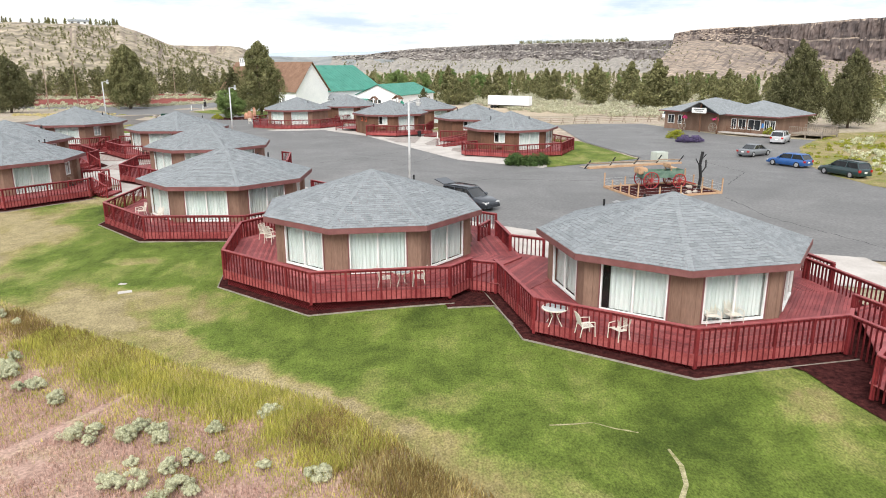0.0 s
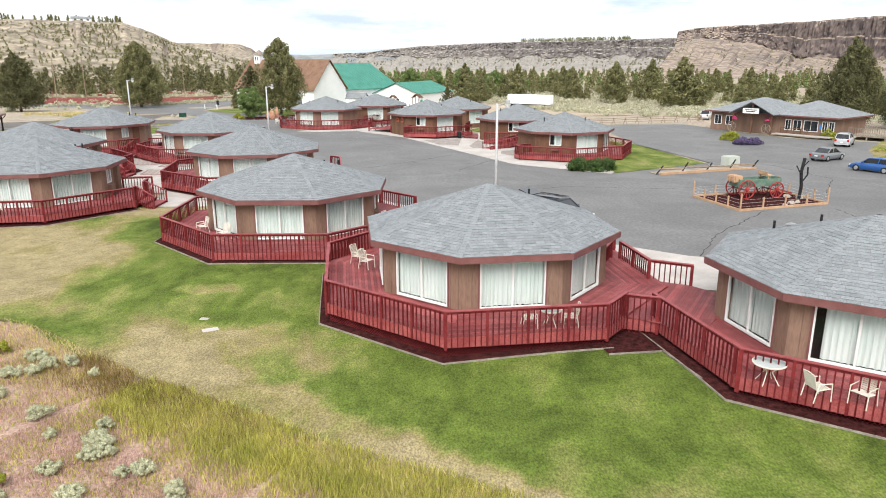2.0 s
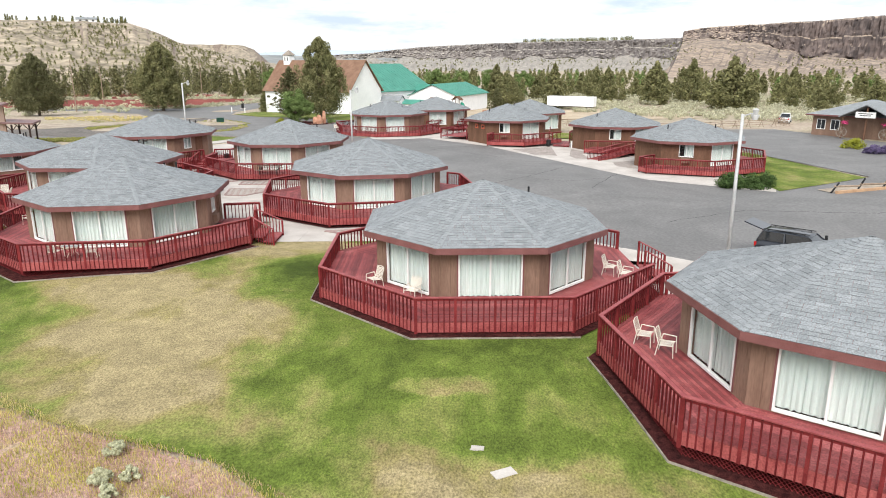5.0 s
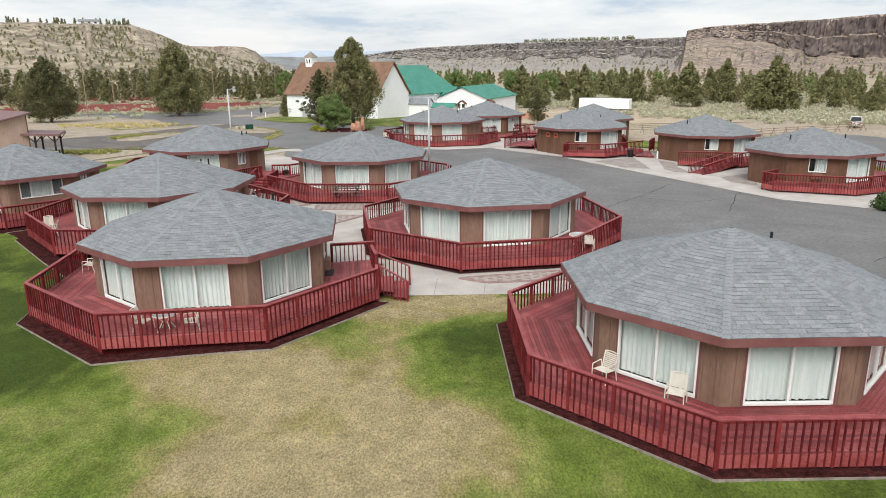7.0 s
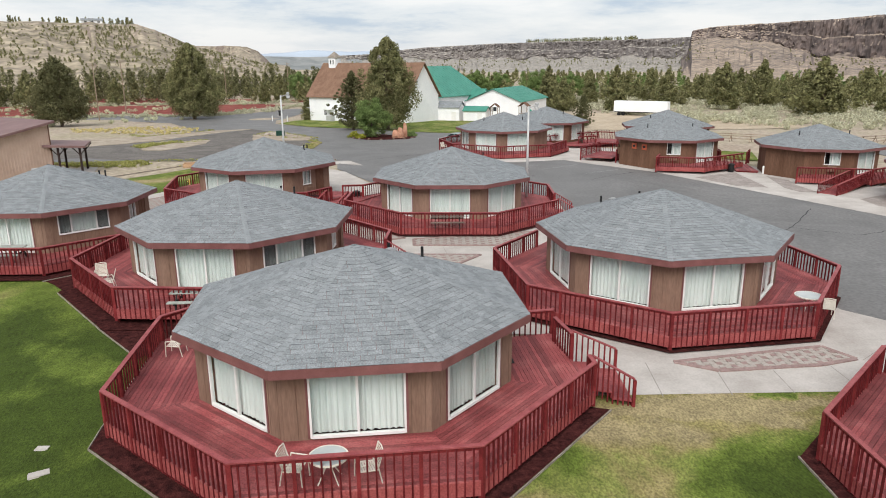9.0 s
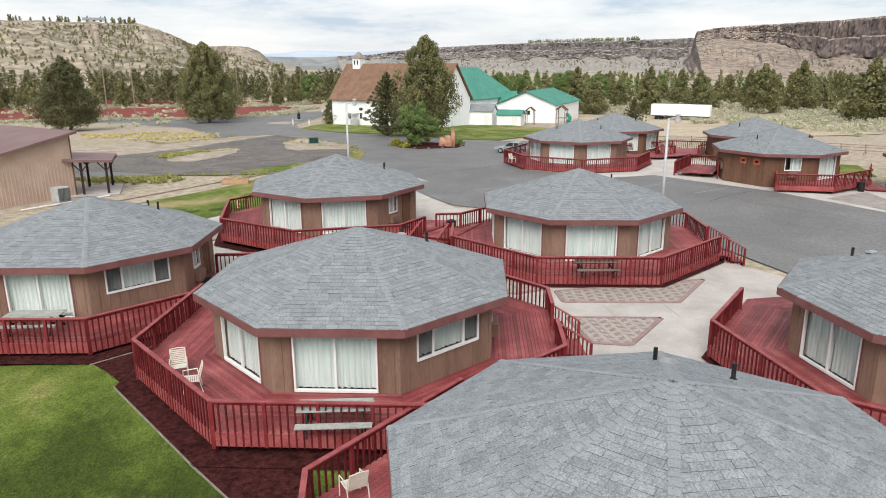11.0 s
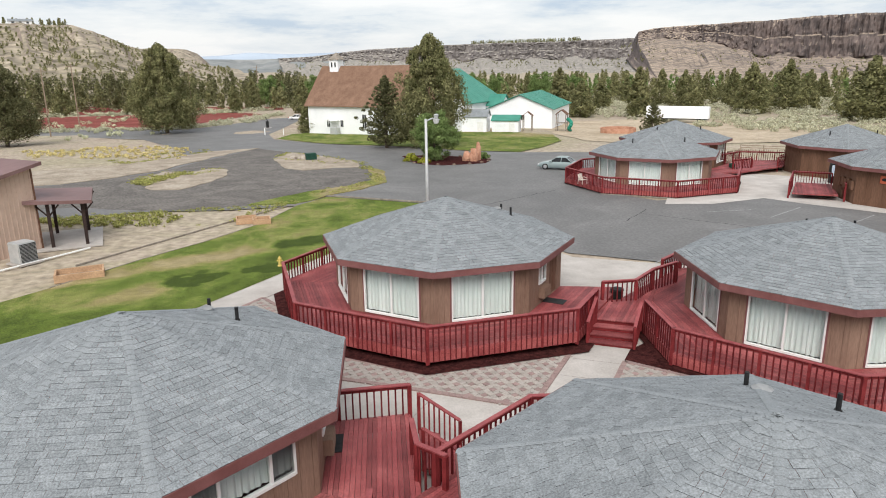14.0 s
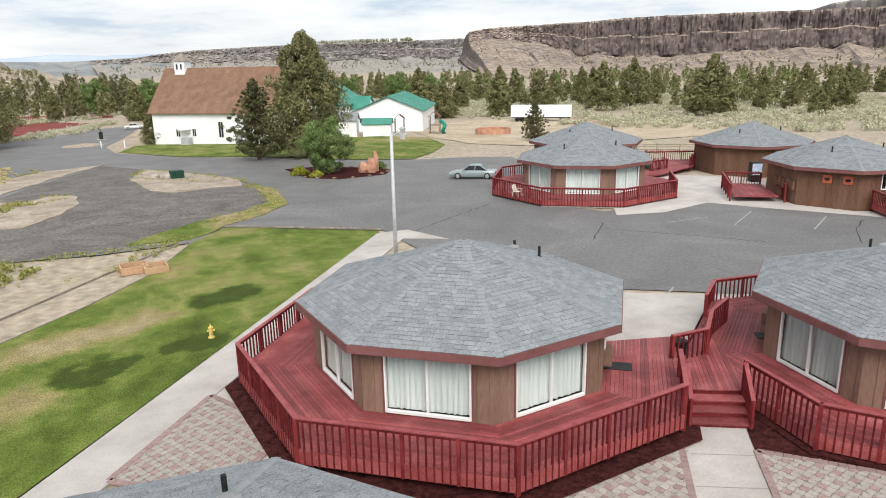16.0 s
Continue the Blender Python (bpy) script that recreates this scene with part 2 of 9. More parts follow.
def ground_z(x, y):
    """The height of the ground: level at the cabins, falling to the valley beyond and to the meadow in front."""
    z = -0.35 * ss(-25, 8, x) * ss(55, 85, y) - 3.4 * ss(115, 235, y)
    z -= 0.35 * ss(2, -6, y - (31 - 0.62 * (x + 4)))
    return z

# ---- large structure: ground, lawns, road, walks, hills ----


def axis_steps(lo, near_lo, near_hi, hi, step):
    out = list(np.arange(near_lo, near_hi + 0.01, step))
    d, v = step, near_hi
    while v < hi:
        d *= 1.35
        v += d
        out.append(v)
    d, v = step, near_lo
    while v > lo:
        d *= 1.35
        v -= d
        out.insert(0, v)
    return out


def grid_mesh(name, xs, ys, z_of):
    vs = [(x, y, z_of(x, y)) for y in ys for x in xs]
    w = len(xs)
    fs = [(j * w + i, j * w + i + 1, (j + 1) * w + i + 1, (j + 1) * w + i) for j in range(len(ys) - 1) for i in range(w - 1)]
    me = bpy.data.meshes.new(name)
    me.from_pydata(vs, [], fs)
    return me


def dirt_z(x, y):
    return ground_z(x, y) - 0.04 + 0.045 * noise.noise((x * 0.12, y * 0.12, 3.0))


def meadow_mat():
    """Bare soil, dry grass and pink-brown weeds, by noise at several sizes."""
    m = material("meadow_ground", ((0.28, (0.31, 0.245, 0.19)), (0.45, (0.39, 0.325, 0.255)), (0.6, (0.33, 0.29, 0.2)), (0.75, (0.46, 0.395, 0.315))), 0.07,
                 rough=0.95, fine=0.3, fine_scale=1.6, bump=0.9, bump_scale=6, bump_dist=0.08, warp=1.0, detail=9)
    return m


M["meadow"] = meadow_mat()
ground_me = grid_mesh("ground", axis_steps(-3600, -100, 72, 3600, 2.0), axis_steps(-700, -24, 156, 4200, 2.0), dirt_z)
ground = piece("ground", ground_me, "meadow", smooth=True)
tagged(ground, "dry valley ground of pale soil and sparse grass", "ground", kind="structure")


def sheet(name, pts, lift, mat, label, category, cell=2.0, edge=0.0, kind="structure"):
    """A flat covering over a plan outline that follows the ground, with a skirt at its edge."""
    bm = bmesh.new()
    area = sum(a[0] * b[1] - b[0] * a[1] for a, b in zip(pts, pts[1:] + pts[:1]))
    poly(bm, pts if area > 0 else pts[::-1])
    xs, ys = [p[0] for p in pts], [p[1] for p in pts]
    for ax, lo, hi in ((0, min(xs), max(xs)), (1, min(ys), max(ys))):
        v = math.floor(lo / cell) * cell + cell
        while v < hi:
            co, no = [0, 0, 0], [0, 0, 0]
            co[ax], no[ax] = v, 1
            bmesh.ops.bisect_plane(bm, geom=bm.verts[:] + bm.edges[:] + bm.faces[:], plane_co=co, plane_no=no)
            v += cell
    rim = [e for e in bm.edges if e.is_boundary]
    for v in bm.verts:
        v.co.z = ground_z(v.co.x, v.co.y) + lift
    if edge:
        got = bmesh.ops.extrude_edge_only(bm, edges=rim)
        for v in got["geom"]:
            if isinstance(v, bmesh.types.BMVert):
                v.co.z -= edge
        bmesh.ops.recalc_face_normals(bm, faces=bm.faces)
    ob = part(name, bm, mat)
    return tagged(ob, label, category, kind=kind)


def wavy(pts, amp=0.5, step=2.0, seed=0, closed=True):
    """The outline with more points along it, moved a little from side to side, for natural edges."""
    out = []
    for (ax, ay), (bx, by) in zip(pts, pts[1:] + (pts[:1] if closed else [])):
        ln = math.hypot(bx - ax, by - ay)
        k = max(1, int(ln / step))
        for i in range(k):
            f = i / k
            x, y = ax + (bx - ax) * f, ay + (by - ay) * f
            d = amp * noise.noise((x * 0.35, y * 0.35, 7.0 + seed)) * (1 if i else 0.3)
            out.append((x - (by - ay) / ln * d, y + (bx - ax) / ln * d))
    return out


# the asphalt: the lot between the two rows, the loop beyond, and the way to the office
road = sheet("road", [(-58, 118.6), (-56.2, 122.6), (-45.6, 116.8), (-44.6, 110), (-40, 101), (-31, 96), (-24, 88), (-20, 74), (-17, 63), (-9, 55), (1, 47), (8, 42), (17, 39.5),
                      (27, 36), (40, 33), (62, 26), (62, 34), (45, 50), (39, 60), (38.5, 68), (41, 78), (48, 92), (55, 101), (45, 107), (41, 117), (38, 132), (26, 131.5), (21, 128),
                      (20.5, 100), (24, 82), (12, 75.5), (2, 83), (-4, 95), (-9.7, 109), (-19.6, 117), (-28.3, 116), (-31, 120), (-27, 134), (-21.5, 143), (-19.5, 153), (-25, 155.9), (-31.3, 157.1), (-38.2, 161.4), (-46.8, 171.7),
                      (-52.7, 177), (-59.9, 183), (-71.6, 200), (-75, 216), (-72, 270), (-81.6, 265), (-89.9, 247.3), (-97.1, 235.5), (-120, 240), (-240, 262), (-240, 250), (-125, 226), (-99, 208), (-84, 180), (-80, 164), (-80.5, 150), (-90, 141.5), (-120, 136),
                      (-120, 119), (-92, 116), (-78, 116.1), (-69.5, 118.0), (-64, 117.6)], 0.03, "asphalt", "worn grey asphalt lot and drive with cracks", "road", cell=4.0)
M["crack"] = material("dark_tar_crack", two((0.03, 0.03, 0.031), (0.055, 0.055, 0.056)), 2.0, rough=0.8)
M["stripe"] = material("worn_parking_paint", two((0.22, 0.22, 0.22), (0.42, 0.42, 0.41)), 3.0, rough=0.8, fine=0.3, fine_scale=12)


def strip(name, pts, w, mat, lift, wander, label, seed, owner=None):
    """A thin line on the road through the points, wandering a little."""
    r = random.Random(seed)
    line = []
    for (ax, ay), (bx, by) in zip(pts, pts[1:]):
        ln = math.hypot(bx - ax, by - ay)
        k = max(1, int(ln / 0.5)) if wander else max(1, int(ln / 3))
        for i in range(k):
            f = i / k
            d = r.gauss(0, wander)
            line.append((ax + (bx - ax) * f - (by - ay) / ln * d, ay + (by - ay) * f + (bx - ax) / ln * d))
    line.append(pts[-1])
    bm = bmesh.new()
    prev = None
    for i, (x, y) in enumerate(line):
        a, b = line[max(0, i - 1)], line[min(len(line) - 1, i + 1)]
        ln = math.hypot(b[0] - a[0], b[1] - a[1])
        hw = w / 2 * (r.uniform(0.5, 1.3) if wander else 1)
        nx, ny = -(b[1] - a[1]) / ln * hw, (b[0] - a[0]) / ln * hw
        pair = [bm.verts.new((x + s * nx, y + s * ny, ground_z(x, y) + lift)) for s in (-1, 1)]
        if prev:
            bm.faces.new((prev[0], pair[0], pair[1], prev[1]))
        prev = pair
    bmesh.ops.recalc_face_normals(bm, faces=bm.faces)
    part(name, bm, mat, owner or road, label)


for i, pts in enumerate(([(-44, 115.5), (-39.7, 118.9), (-35.3, 122.4)], [(-30.6, 112.8), (-31.6, 111.2), (-33.6, 108.8)], [(-13.3, 106.6), (-16, 104.6), (-18.8, 101.8)], [(-13.5, 77.1), (-9.4, 81.8), (-4.6, 88.3)],
                         [(-4.1, 76.1), (-1.2, 82), (2, 87.5)], [(23.4, 55.7), (23.4, 48.2), (26.4, 39.6)], [(17.8, 55), (11.6, 48.1), (8.6, 42.9)], [(-9.4, 81.8), (-5.8, 79.6), (-1.2, 82)], [(-31.6, 111.2), (-27.5, 107.6), (-24, 104)],
                         [(-2, 62), (5, 66), (14, 64.5), (24, 69)], [(26, 62), (31, 70), (30, 80)])):
    strip("crack", pts, 0.07, "crack", 0.036, 0.07, "dark tar-filled crack", i)
for i, pts in enumerate(([(-34.9, 98.8), (-38.3, 95.8)], [(-22.7, 111.3), (-26.4, 111)], [(-18.4, 111.7), (-22.7, 108.5)], [(-14.6, 108.4), (-18.6, 105.6)])):
    strip("parking_stripe", pts, 0.1, "stripe", 0.035, 0.0, "worn pale parking stripe", i)

LAWN_STOPS = ((0.18, (0.049, 0.073, 0.012)), (0.42, (0.116, 0.157, 0.028)), (0.56, (0.195, 0.21, 0.06)), (0.68, (0.25, 0.212, 0.088)), (0.82, (0.31, 0.255, 0.138)))


def lawn_mat(name, patches, shift=0.0):
    """Mown grass: green, with worn dry patches of their own shapes."""
    m = material(name, tuple((a, c) for a, c in LAWN_STOPS), 0.3, rough=0.95, fine=0.42, fine_scale=17, bump=0.9, bump_scale=26, bump_dist=0.05, detail=14, warp=0.3, spec=0.15, stretch=(1, 0.6, 1))
    n, l = m.node_tree.nodes, m.node_tree.links
    big = [q for q in n if q.bl_idname == "ShaderNodeTexNoise"][0]
    big.inputs["Roughness"].default_value = 0.66
    ramp = [q for q in n if q.bl_idname == "ShaderNodeValToRGB"][0]
    geo = n.new("ShaderNodeNewGeometry")
    wn_ = n.new("ShaderNodeTexNoise")
    wn_.inputs["Scale"].default_value, wn_.inputs["Detail"].default_value, wn_.inputs["Roughness"].default_value = 0.45, 8.0, 0.65
    l.new(geo.outputs["Position"], wn_.inputs["Vector"])
    off = n.new("ShaderNodeVectorMath")
    off.operation = "MULTIPLY_ADD"
    off.inputs[1].default_value = (3.4, 3.4, 0)
    off.inputs[2].default_value = (-1.7, -1.7, 0)
    l.new(wn_.outputs["Color"], off.inputs[0])
    moved = n.new("ShaderNodeVectorMath")
    l.new(geo.outputs["Position"], moved.inputs[0])
    l.new(off.outputs[0], moved.inputs[1])
    total = None
    for x, y, rx, ry, turn, amount in patches:
        mp = n.new("ShaderNodeMapping")
        mp.vector_type = "TEXTURE"
        mp.inputs["Location"].default_value, mp.inputs["Rotation"].default_value, mp.inputs["Scale"].default_value = (x, y, 0), (0, 0, radians(turn)), (rx, ry, 1000)
        l.new(moved.outputs[0], mp.inputs[0])
        ln = n.new("ShaderNodeVectorMath")
        ln.operation = "LENGTH"
        l.new(mp.outputs[0], ln.inputs[0])
        mr = n.new("ShaderNodeMapRange")
        mr.interpolation_type = "SMOOTHERSTEP"
        mr.inputs[1].default_value, mr.inputs[2].default_value, mr.inputs[3].default_value, mr.inputs[4].default_value = 1.28, 0.5, 0.0, amount
        l.new(ln.outputs["Value"], mr.inputs[0])
        if total is None:
            total = mr.outputs[0]
        else:
            ad = n.new("ShaderNodeMath")
            l.new(total, ad.inputs[0])
            l.new(mr.outputs[0], ad.inputs[1])
            total = ad.outputs[0]
    sc = n.new("ShaderNodeMath")
    sc.operation = "MULTIPLY_ADD"
    sc.inputs[1].default_value, sc.inputs[2].default_value = 1.25, -0.23 + shift
    l.new(big.outputs[0], sc.inputs[0])
    ad = n.new("ShaderNodeMath")
    l.new(sc.outputs[0], ad.inputs[0])
    l.new(total, ad.inputs[1])
    l.new(ad.outputs[0], ramp.inputs[0])
    mid = n.new("ShaderNodeTexNoise")
    mid.inputs["Scale"].default_value, mid.inputs["Detail"].default_value, mid.inputs["Roughness"].default_value = 1.1, 7.0, 0.6
    l.new(geo.outputs["Position"], mid.inputs["Vector"])
    tone = n.new("ShaderNodeMapRange")
    tone.inputs[1].default_value, tone.inputs[2].default_value, tone.inputs[3].default_value, tone.inputs[4].default_value = 0.32, 0.68, 0.8, 1.18
    l.new(mid.outputs[0], tone.inputs[0])
    bsdf = n["Principled BSDF"]
    was = bsdf.inputs["Base Color"].links[0].from_socket
    mul = n.new("ShaderNodeVectorMath")
    mul.operation = "SCALE"
    l.new(was, mul.inputs[0])
    l.new(tone.outputs[0], mul.inputs["Scale"])
    l.new(mul.outputs[0], bsdf.inputs["Base Color"])
    return m


M["lawn"] = lawn_mat("front_lawn_grass", [(-14.0, 30.7, 4.8, 3.0, -8, 0.3), (-15.5, 32.0, 4.2, 2.0, -10, 0.12), (-20.5, 34.4, 4, 1.3, -20, 0.15), (-18.6, 30.8, 3.4, 2.2, -30, 0.15), (-29.5, 46.0, 9.0, 6.0, -35, 0.26), (-29.8, 40.5, 6.0, 4.2, -30, 0.26), (-26.2, 44.6, 3.2, 3.4, -20, 0.2), (-27.0, 37.2, 4.5, 2.2, -32, 0.2), (-17.5, 37.9, 1.7, 0.8, 0, 0.2), (-48, 60.2, 3.5, 1.2, -35, 0.16), (13.2, 20.2, 3.0, 1.5, 10, 0.22), (-2, 19, 9, 1.6, -33, 0.26),
                                          (-27, 55.5, 5.0, 2.2, -10, 0.27), (-11.5, 25.5, 12, 1.9, -32, 0.3), (-33, 49, 6, 3, -30, 0.2), (2, 21.5, 3, 1.2, 0, 0.1), (-50, 60, 8, 5, -35, -0.3), (-45, 52, 7, 4, -35, -0.3), (-45.6, 53.6, 2.2, 1.2, 30, 0.22), (-24.2, 50.0, 2.8, 4.5, -10, -0.14), (-23.4, 43.5, 3.0, 6.0, 30, -0.13), (-27.8, 53.4, 2.4, 2.4, 20, 0.2), (-21.5, 55.9, 4, 1.3, 0, 0.3), (5.2, 17.4, 1.9, 2.2, 0, -0.13), (-24, 56.3, 6, 0.7, 3, 0.25)])
M["lawn_side"] = lawn_mat("side_lawn_grass", [(-60, 112, 9, 2.2, 40, 0.2), (-66.5, 100.5, 8, 1.6, 28, 0.3), (-57, 120.5, 4, 1.5, -20, 0.15), (-61.8, 98.4, 2.0, 1.2, 30, -0.4), (-56.5, 106.2, 2.3, 1.2, 30, -0.36), (-58, 100.1, 1.2, 0.8, 20, -0.36), (-60, 105, 5, 2, 50, 0.14), (-64, 96.5, 4, 1.2, 50, 0.16)], 0.03)
M["lawn_far"] = lawn_mat("far_lawn_grass", [(-20, 195, 9, 8, 0, 0.25), (-54, 132, 5, 14, 0, 0.2)], 0.07)
lawn_front = sheet("lawn_front", [(-75, 66), (-70, 75), (-64, 80), (-58, 76), (-52, 73), (-47, 68), (-44, 69), (-38, 62), (-31, 61), (-28.5, 57), (-18, 57.2), (-14, 56), (-10, 50), (-5, 44), (3, 38), (12, 35), (20, 28), (34, 12)]
                   + wavy([(30, 2), (16, 7), (5, 11.5), (0.7, 16.2), (-1.4, 18.5), (-3.8, 21), (-9.6, 23.9), (-16.8, 28.3), (-20.5, 30.6), (-24, 33.6), (-29.5, 35.8), (-36, 38.8), (-41, 42.6), (-52, 51)], 0.35, closed=False), 0.036, "lawn", "mown green lawn with worn dry patches", "lawn")
M["pink_soil"] = material("pink_brown_meadow", ((0.3, (0.34, 0.22, 0.175)), (0.5, (0.43, 0.29, 0.235)), (0.7, (0.40, 0.32, 0.2))), 0.5, rough=0.95, fine=0.35, fine_scale=9, bump=1.0, bump_scale=14, bump_dist=0.06, warp=1.0, detail=9)
sheet("meadow", [(16, 6.8), (5, 11.3), (0.6, 16.1), (-1.5, 18.4), (-3.9, 20.9), (-9.7, 23.8), (-16.9, 28.2), (-20.5, 30.4), (-24, 33.4), (-29.5, 35.6), (-36, 38.6), (-41, 42.4), (-52, 50.9), (-75, 65.9), (-90, 50), (-50, 15), (-20, -5), (14, -10)], 0.02, "pink_soil", "pink-brown dry meadow with weeds", "meadow", cell=4.0)
M["worn"] = material("worn_earth", two((0.2, 0.2, 0.08), (0.42, 0.37, 0.23)), 3.0, rough=0.95, fine=0.3, fine_scale=14)
strip("worn_line", [(3.4, 19.65), (4.8, 19.75), (6.1, 19.15)], 0.07, "worn", 0.046, 0.03, "worn line of bare earth", 5, lawn_front)
strip("worn_line", [(6.7, 18.2), (6.85, 17.3), (6.65, 16.4), (6.2, 15.6)], 0.15, "worn", 0.046, 0.03, "worn line of bare earth", 6, lawn_front)
lawn_side = sheet("lawn_side", [(-46.3, 115.8), (-45.9, 116.7), (-56, 122.3), (-58.3, 118.5), (-60.2, 112), (-63.1, 107), (-65.8, 103.3), (-69, 98), (-76, 88), (-72, 82), (-62.5, 90.4)], 0.06, "lawn_side", "side lawn with darker green rings", "lawn")
lawn_church = sheet("lawn_church", wavy([(-71.3, 201), (-59.9, 183.6), (-52.7, 178.4), (-46.8, 172.6), (-38.2, 162), (-31.3, 157.7), (-26, 166), (-20, 178), (-17, 196), (-24, 206), (-40, 212), (-53, 212), (-64, 220), (-70, 214)], 0.3), 0.06, "lawn_far", "green lawn round the white church", "lawn")
M["bank"] = lawn_mat("bank_grass", [(60, 70, 12, 6, 30, 0.12), (52, 88, 6, 3, 60, 0.1)], 0.28)
sheet("bank", wavy([(38.7, 61), (38.8, 69), (41.5, 79), (48.3, 93), (55, 101.5), (60, 110), (80, 116), (120, 100), (120, 40), (62, 34), (45, 50)], 0.6), 0.04, "bank", "rough yellow-green grass bank beside the lot", "bank", cell=4.0)
lawn_corner = sheet("lawn_corner", [(11.5, 74.2), (23.3, 81.5), (20.2, 100), (17, 104), (12, 100), (13, 90)], 0.06, "lawn_far", "small green lawn beside a deck", "lawn")


def island(name, pts, mat, label, seed):
    return sheet(name, wavy(pts, 0.7, 1.5, seed), 0.09, mat, label, "island", edge=0.1)


sheet("gravel_drive", wavy([(-92, 117), (-76.8, 121), (-73.9, 119.6), (-69.8, 118.2), (-66.1, 118.4), (-63, 119.2), (-61.1, 120), (-59.2, 122.8), (-56.2, 125.9), (-53.7, 127.9), (-51.6, 131.1), (-51.6, 136.7), (-53.7, 148.5), (-56.7, 154.3), (-65.1, 166.8), (-68, 172), (-71, 176.4),
                            (-72.9, 166.4), (-75.1, 153.5), (-76.8, 144.1), (-80.1, 139.3), (-84, 134.5), (-92, 132)], 0.5), 0.04, "gravel", "dark gravel loop of the drive", "road", cell=4.0)
island("dirt_island_1", [(-65.3, 155.5), (-62.5, 144.1), (-60, 141.2), (-56.5, 143.2), (-53.8, 143.1), (-53.7, 148.5), (-56.7, 154.3), (-62.2, 163.7), (-65.1, 166.8)], "soil", "bare dirt island with a grassy rim", 1)
island("grass_tail", [(-53.9, 148.5), (-52.2, 136.7), (-52.2, 131.5), (-54.2, 128.4), (-56.8, 126.4), (-60, 123), (-62.5, 119.4), (-58.4, 119.4), (-56, 123.0), (-53, 126), (-50.7, 130), (-50.7, 137.8)], "lawn_far", "narrow grassy tail of a dirt island", 3)
island("dirt_island_2", [(-76.2, 134.5), (-73.2, 129.2), (-70.4, 128.8), (-68.6, 133.6), (-68.1, 138.8), (-69.4, 144.8), (-71.6, 145.7), (-73.6, 142), (-76.2, 143.9), (-77, 138.2)], "soil", "bare dirt island in the drive", 2)
island("dirt_island_3", [(-92, 133), (-84, 135), (-80.1, 139.3), (-77.1, 145.1), (-75.4, 154.8), (-73.2, 168.2), (-70.7, 177.3), (-77.8, 172.2), (-80.5, 162.3), (-83.8, 153.7), (-95, 147)], "soil", "sandy verge between the drives", 4)

# concrete walks
sheet("pavement_1", [(-46.2, 116.0), (-44.0, 116.2), (-42.2, 112.6), (-44.9, 114.0), (-60.2, 90.2), (-70, 75.5), (-72, 77), (-62.4, 90.4)], 0.07, "concrete", "pale concrete sidewalk along the lawn", "pavement", edge=0.1)
M["field_dirt"] = material("tan_field_dirt", ((0.3, (0.33, 0.265, 0.185)), (0.5, (0.43, 0.35, 0.255)), (0.7, (0.5, 0.415, 0.31))), 0.12, rough=0.95, fine=0.2, fine_scale=1.5, bump=0.6, bump_scale=6, bump_dist=0.05, warp=1.0, detail=10)
sheet("field_dirt", wavy([(-16, 178), (-10, 168), (4, 168), (24, 168), (40, 172), (46, 200), (40, 226), (14, 240), (-4, 238), (-14, 222), (-16, 200)], 1.5, 6), 0.05, "field_dirt", "bare tan dirt of the field behind the cabins", "field", cell=6.0)
M["pavers"] = material("concrete_paver_ground", two((0.26, 0.225, 0.205), (0.36, 0.32, 0.295)), 1.2, rough=0.9, fine=0.2, fine_scale=8, bump=0.5, bump_scale=30)
walk_court = sheet("pavement_2", [(-58, 93.6), (-59, 84), (-52, 75), (-47, 72), (-40, 68), (-37, 63), (-29, 62.5), (-28.6, 57.0), (-17.7, 57.1), (-14, 57.5), (-9.5, 54.5), (-6.5, 51), (-5, 53), (-9, 57.6), (-12.3, 61.5), (-15.4, 65.2), (-15.6, 69), (-19.5, 76.5), (-24.2, 83), (-24, 90.5), (-31, 96),
                                  (-40, 100), (-43.5, 108), (-45.5, 110), (-52, 103)], 0.045, "concrete", "pale concrete walks between the cabins", "pavement", cell=4.0)
sheet("pavement_3", [(-6.8, 55.2), (1, 48), (8, 43), (24, 37.5), (24, 31), (4, 38), (-5, 45), (-11, 51)], 0.045, "concrete", "pale concrete walk behind the first cabins", "pavement", cell=4.0)
sheet("pavement_4", [(-28.3, 114.4), (-24.5, 113.8), (-19.2, 115.6), (-17, 112.7), (-11.4, 106.8), (-4, 92.6), (2, 81), (11, 73.8), (14, 80), (9, 95), (3, 108), (-4, 118), (-8, 126), (-14, 130), (-19, 127), (-20.5, 120), (-27, 117)], 0.045, "concrete", "pale concrete walk before the far cabins", "pavement", cell=4.0)
for k, pts in enumerate(([(-8.3, 103.3), (-2.9, 106.6), (-3.6, 97.6), (-6.2, 98.4)], [(-0.7, 104.4), (0.4, 101.9), (-0.3, 99.1), (-0.2, 95.2), (-1.8, 95.4), (-2.2, 97.4)], [(1.6, 92.2), (5.8, 94.7), (3.2, 87.6), (1.4, 89.4)])):
    sheet(f"pavement_grey_{k + 1}", pts, 0.058, "pavers", "grey paver ground before the far cabins", "pavement")

# ---- hills ----


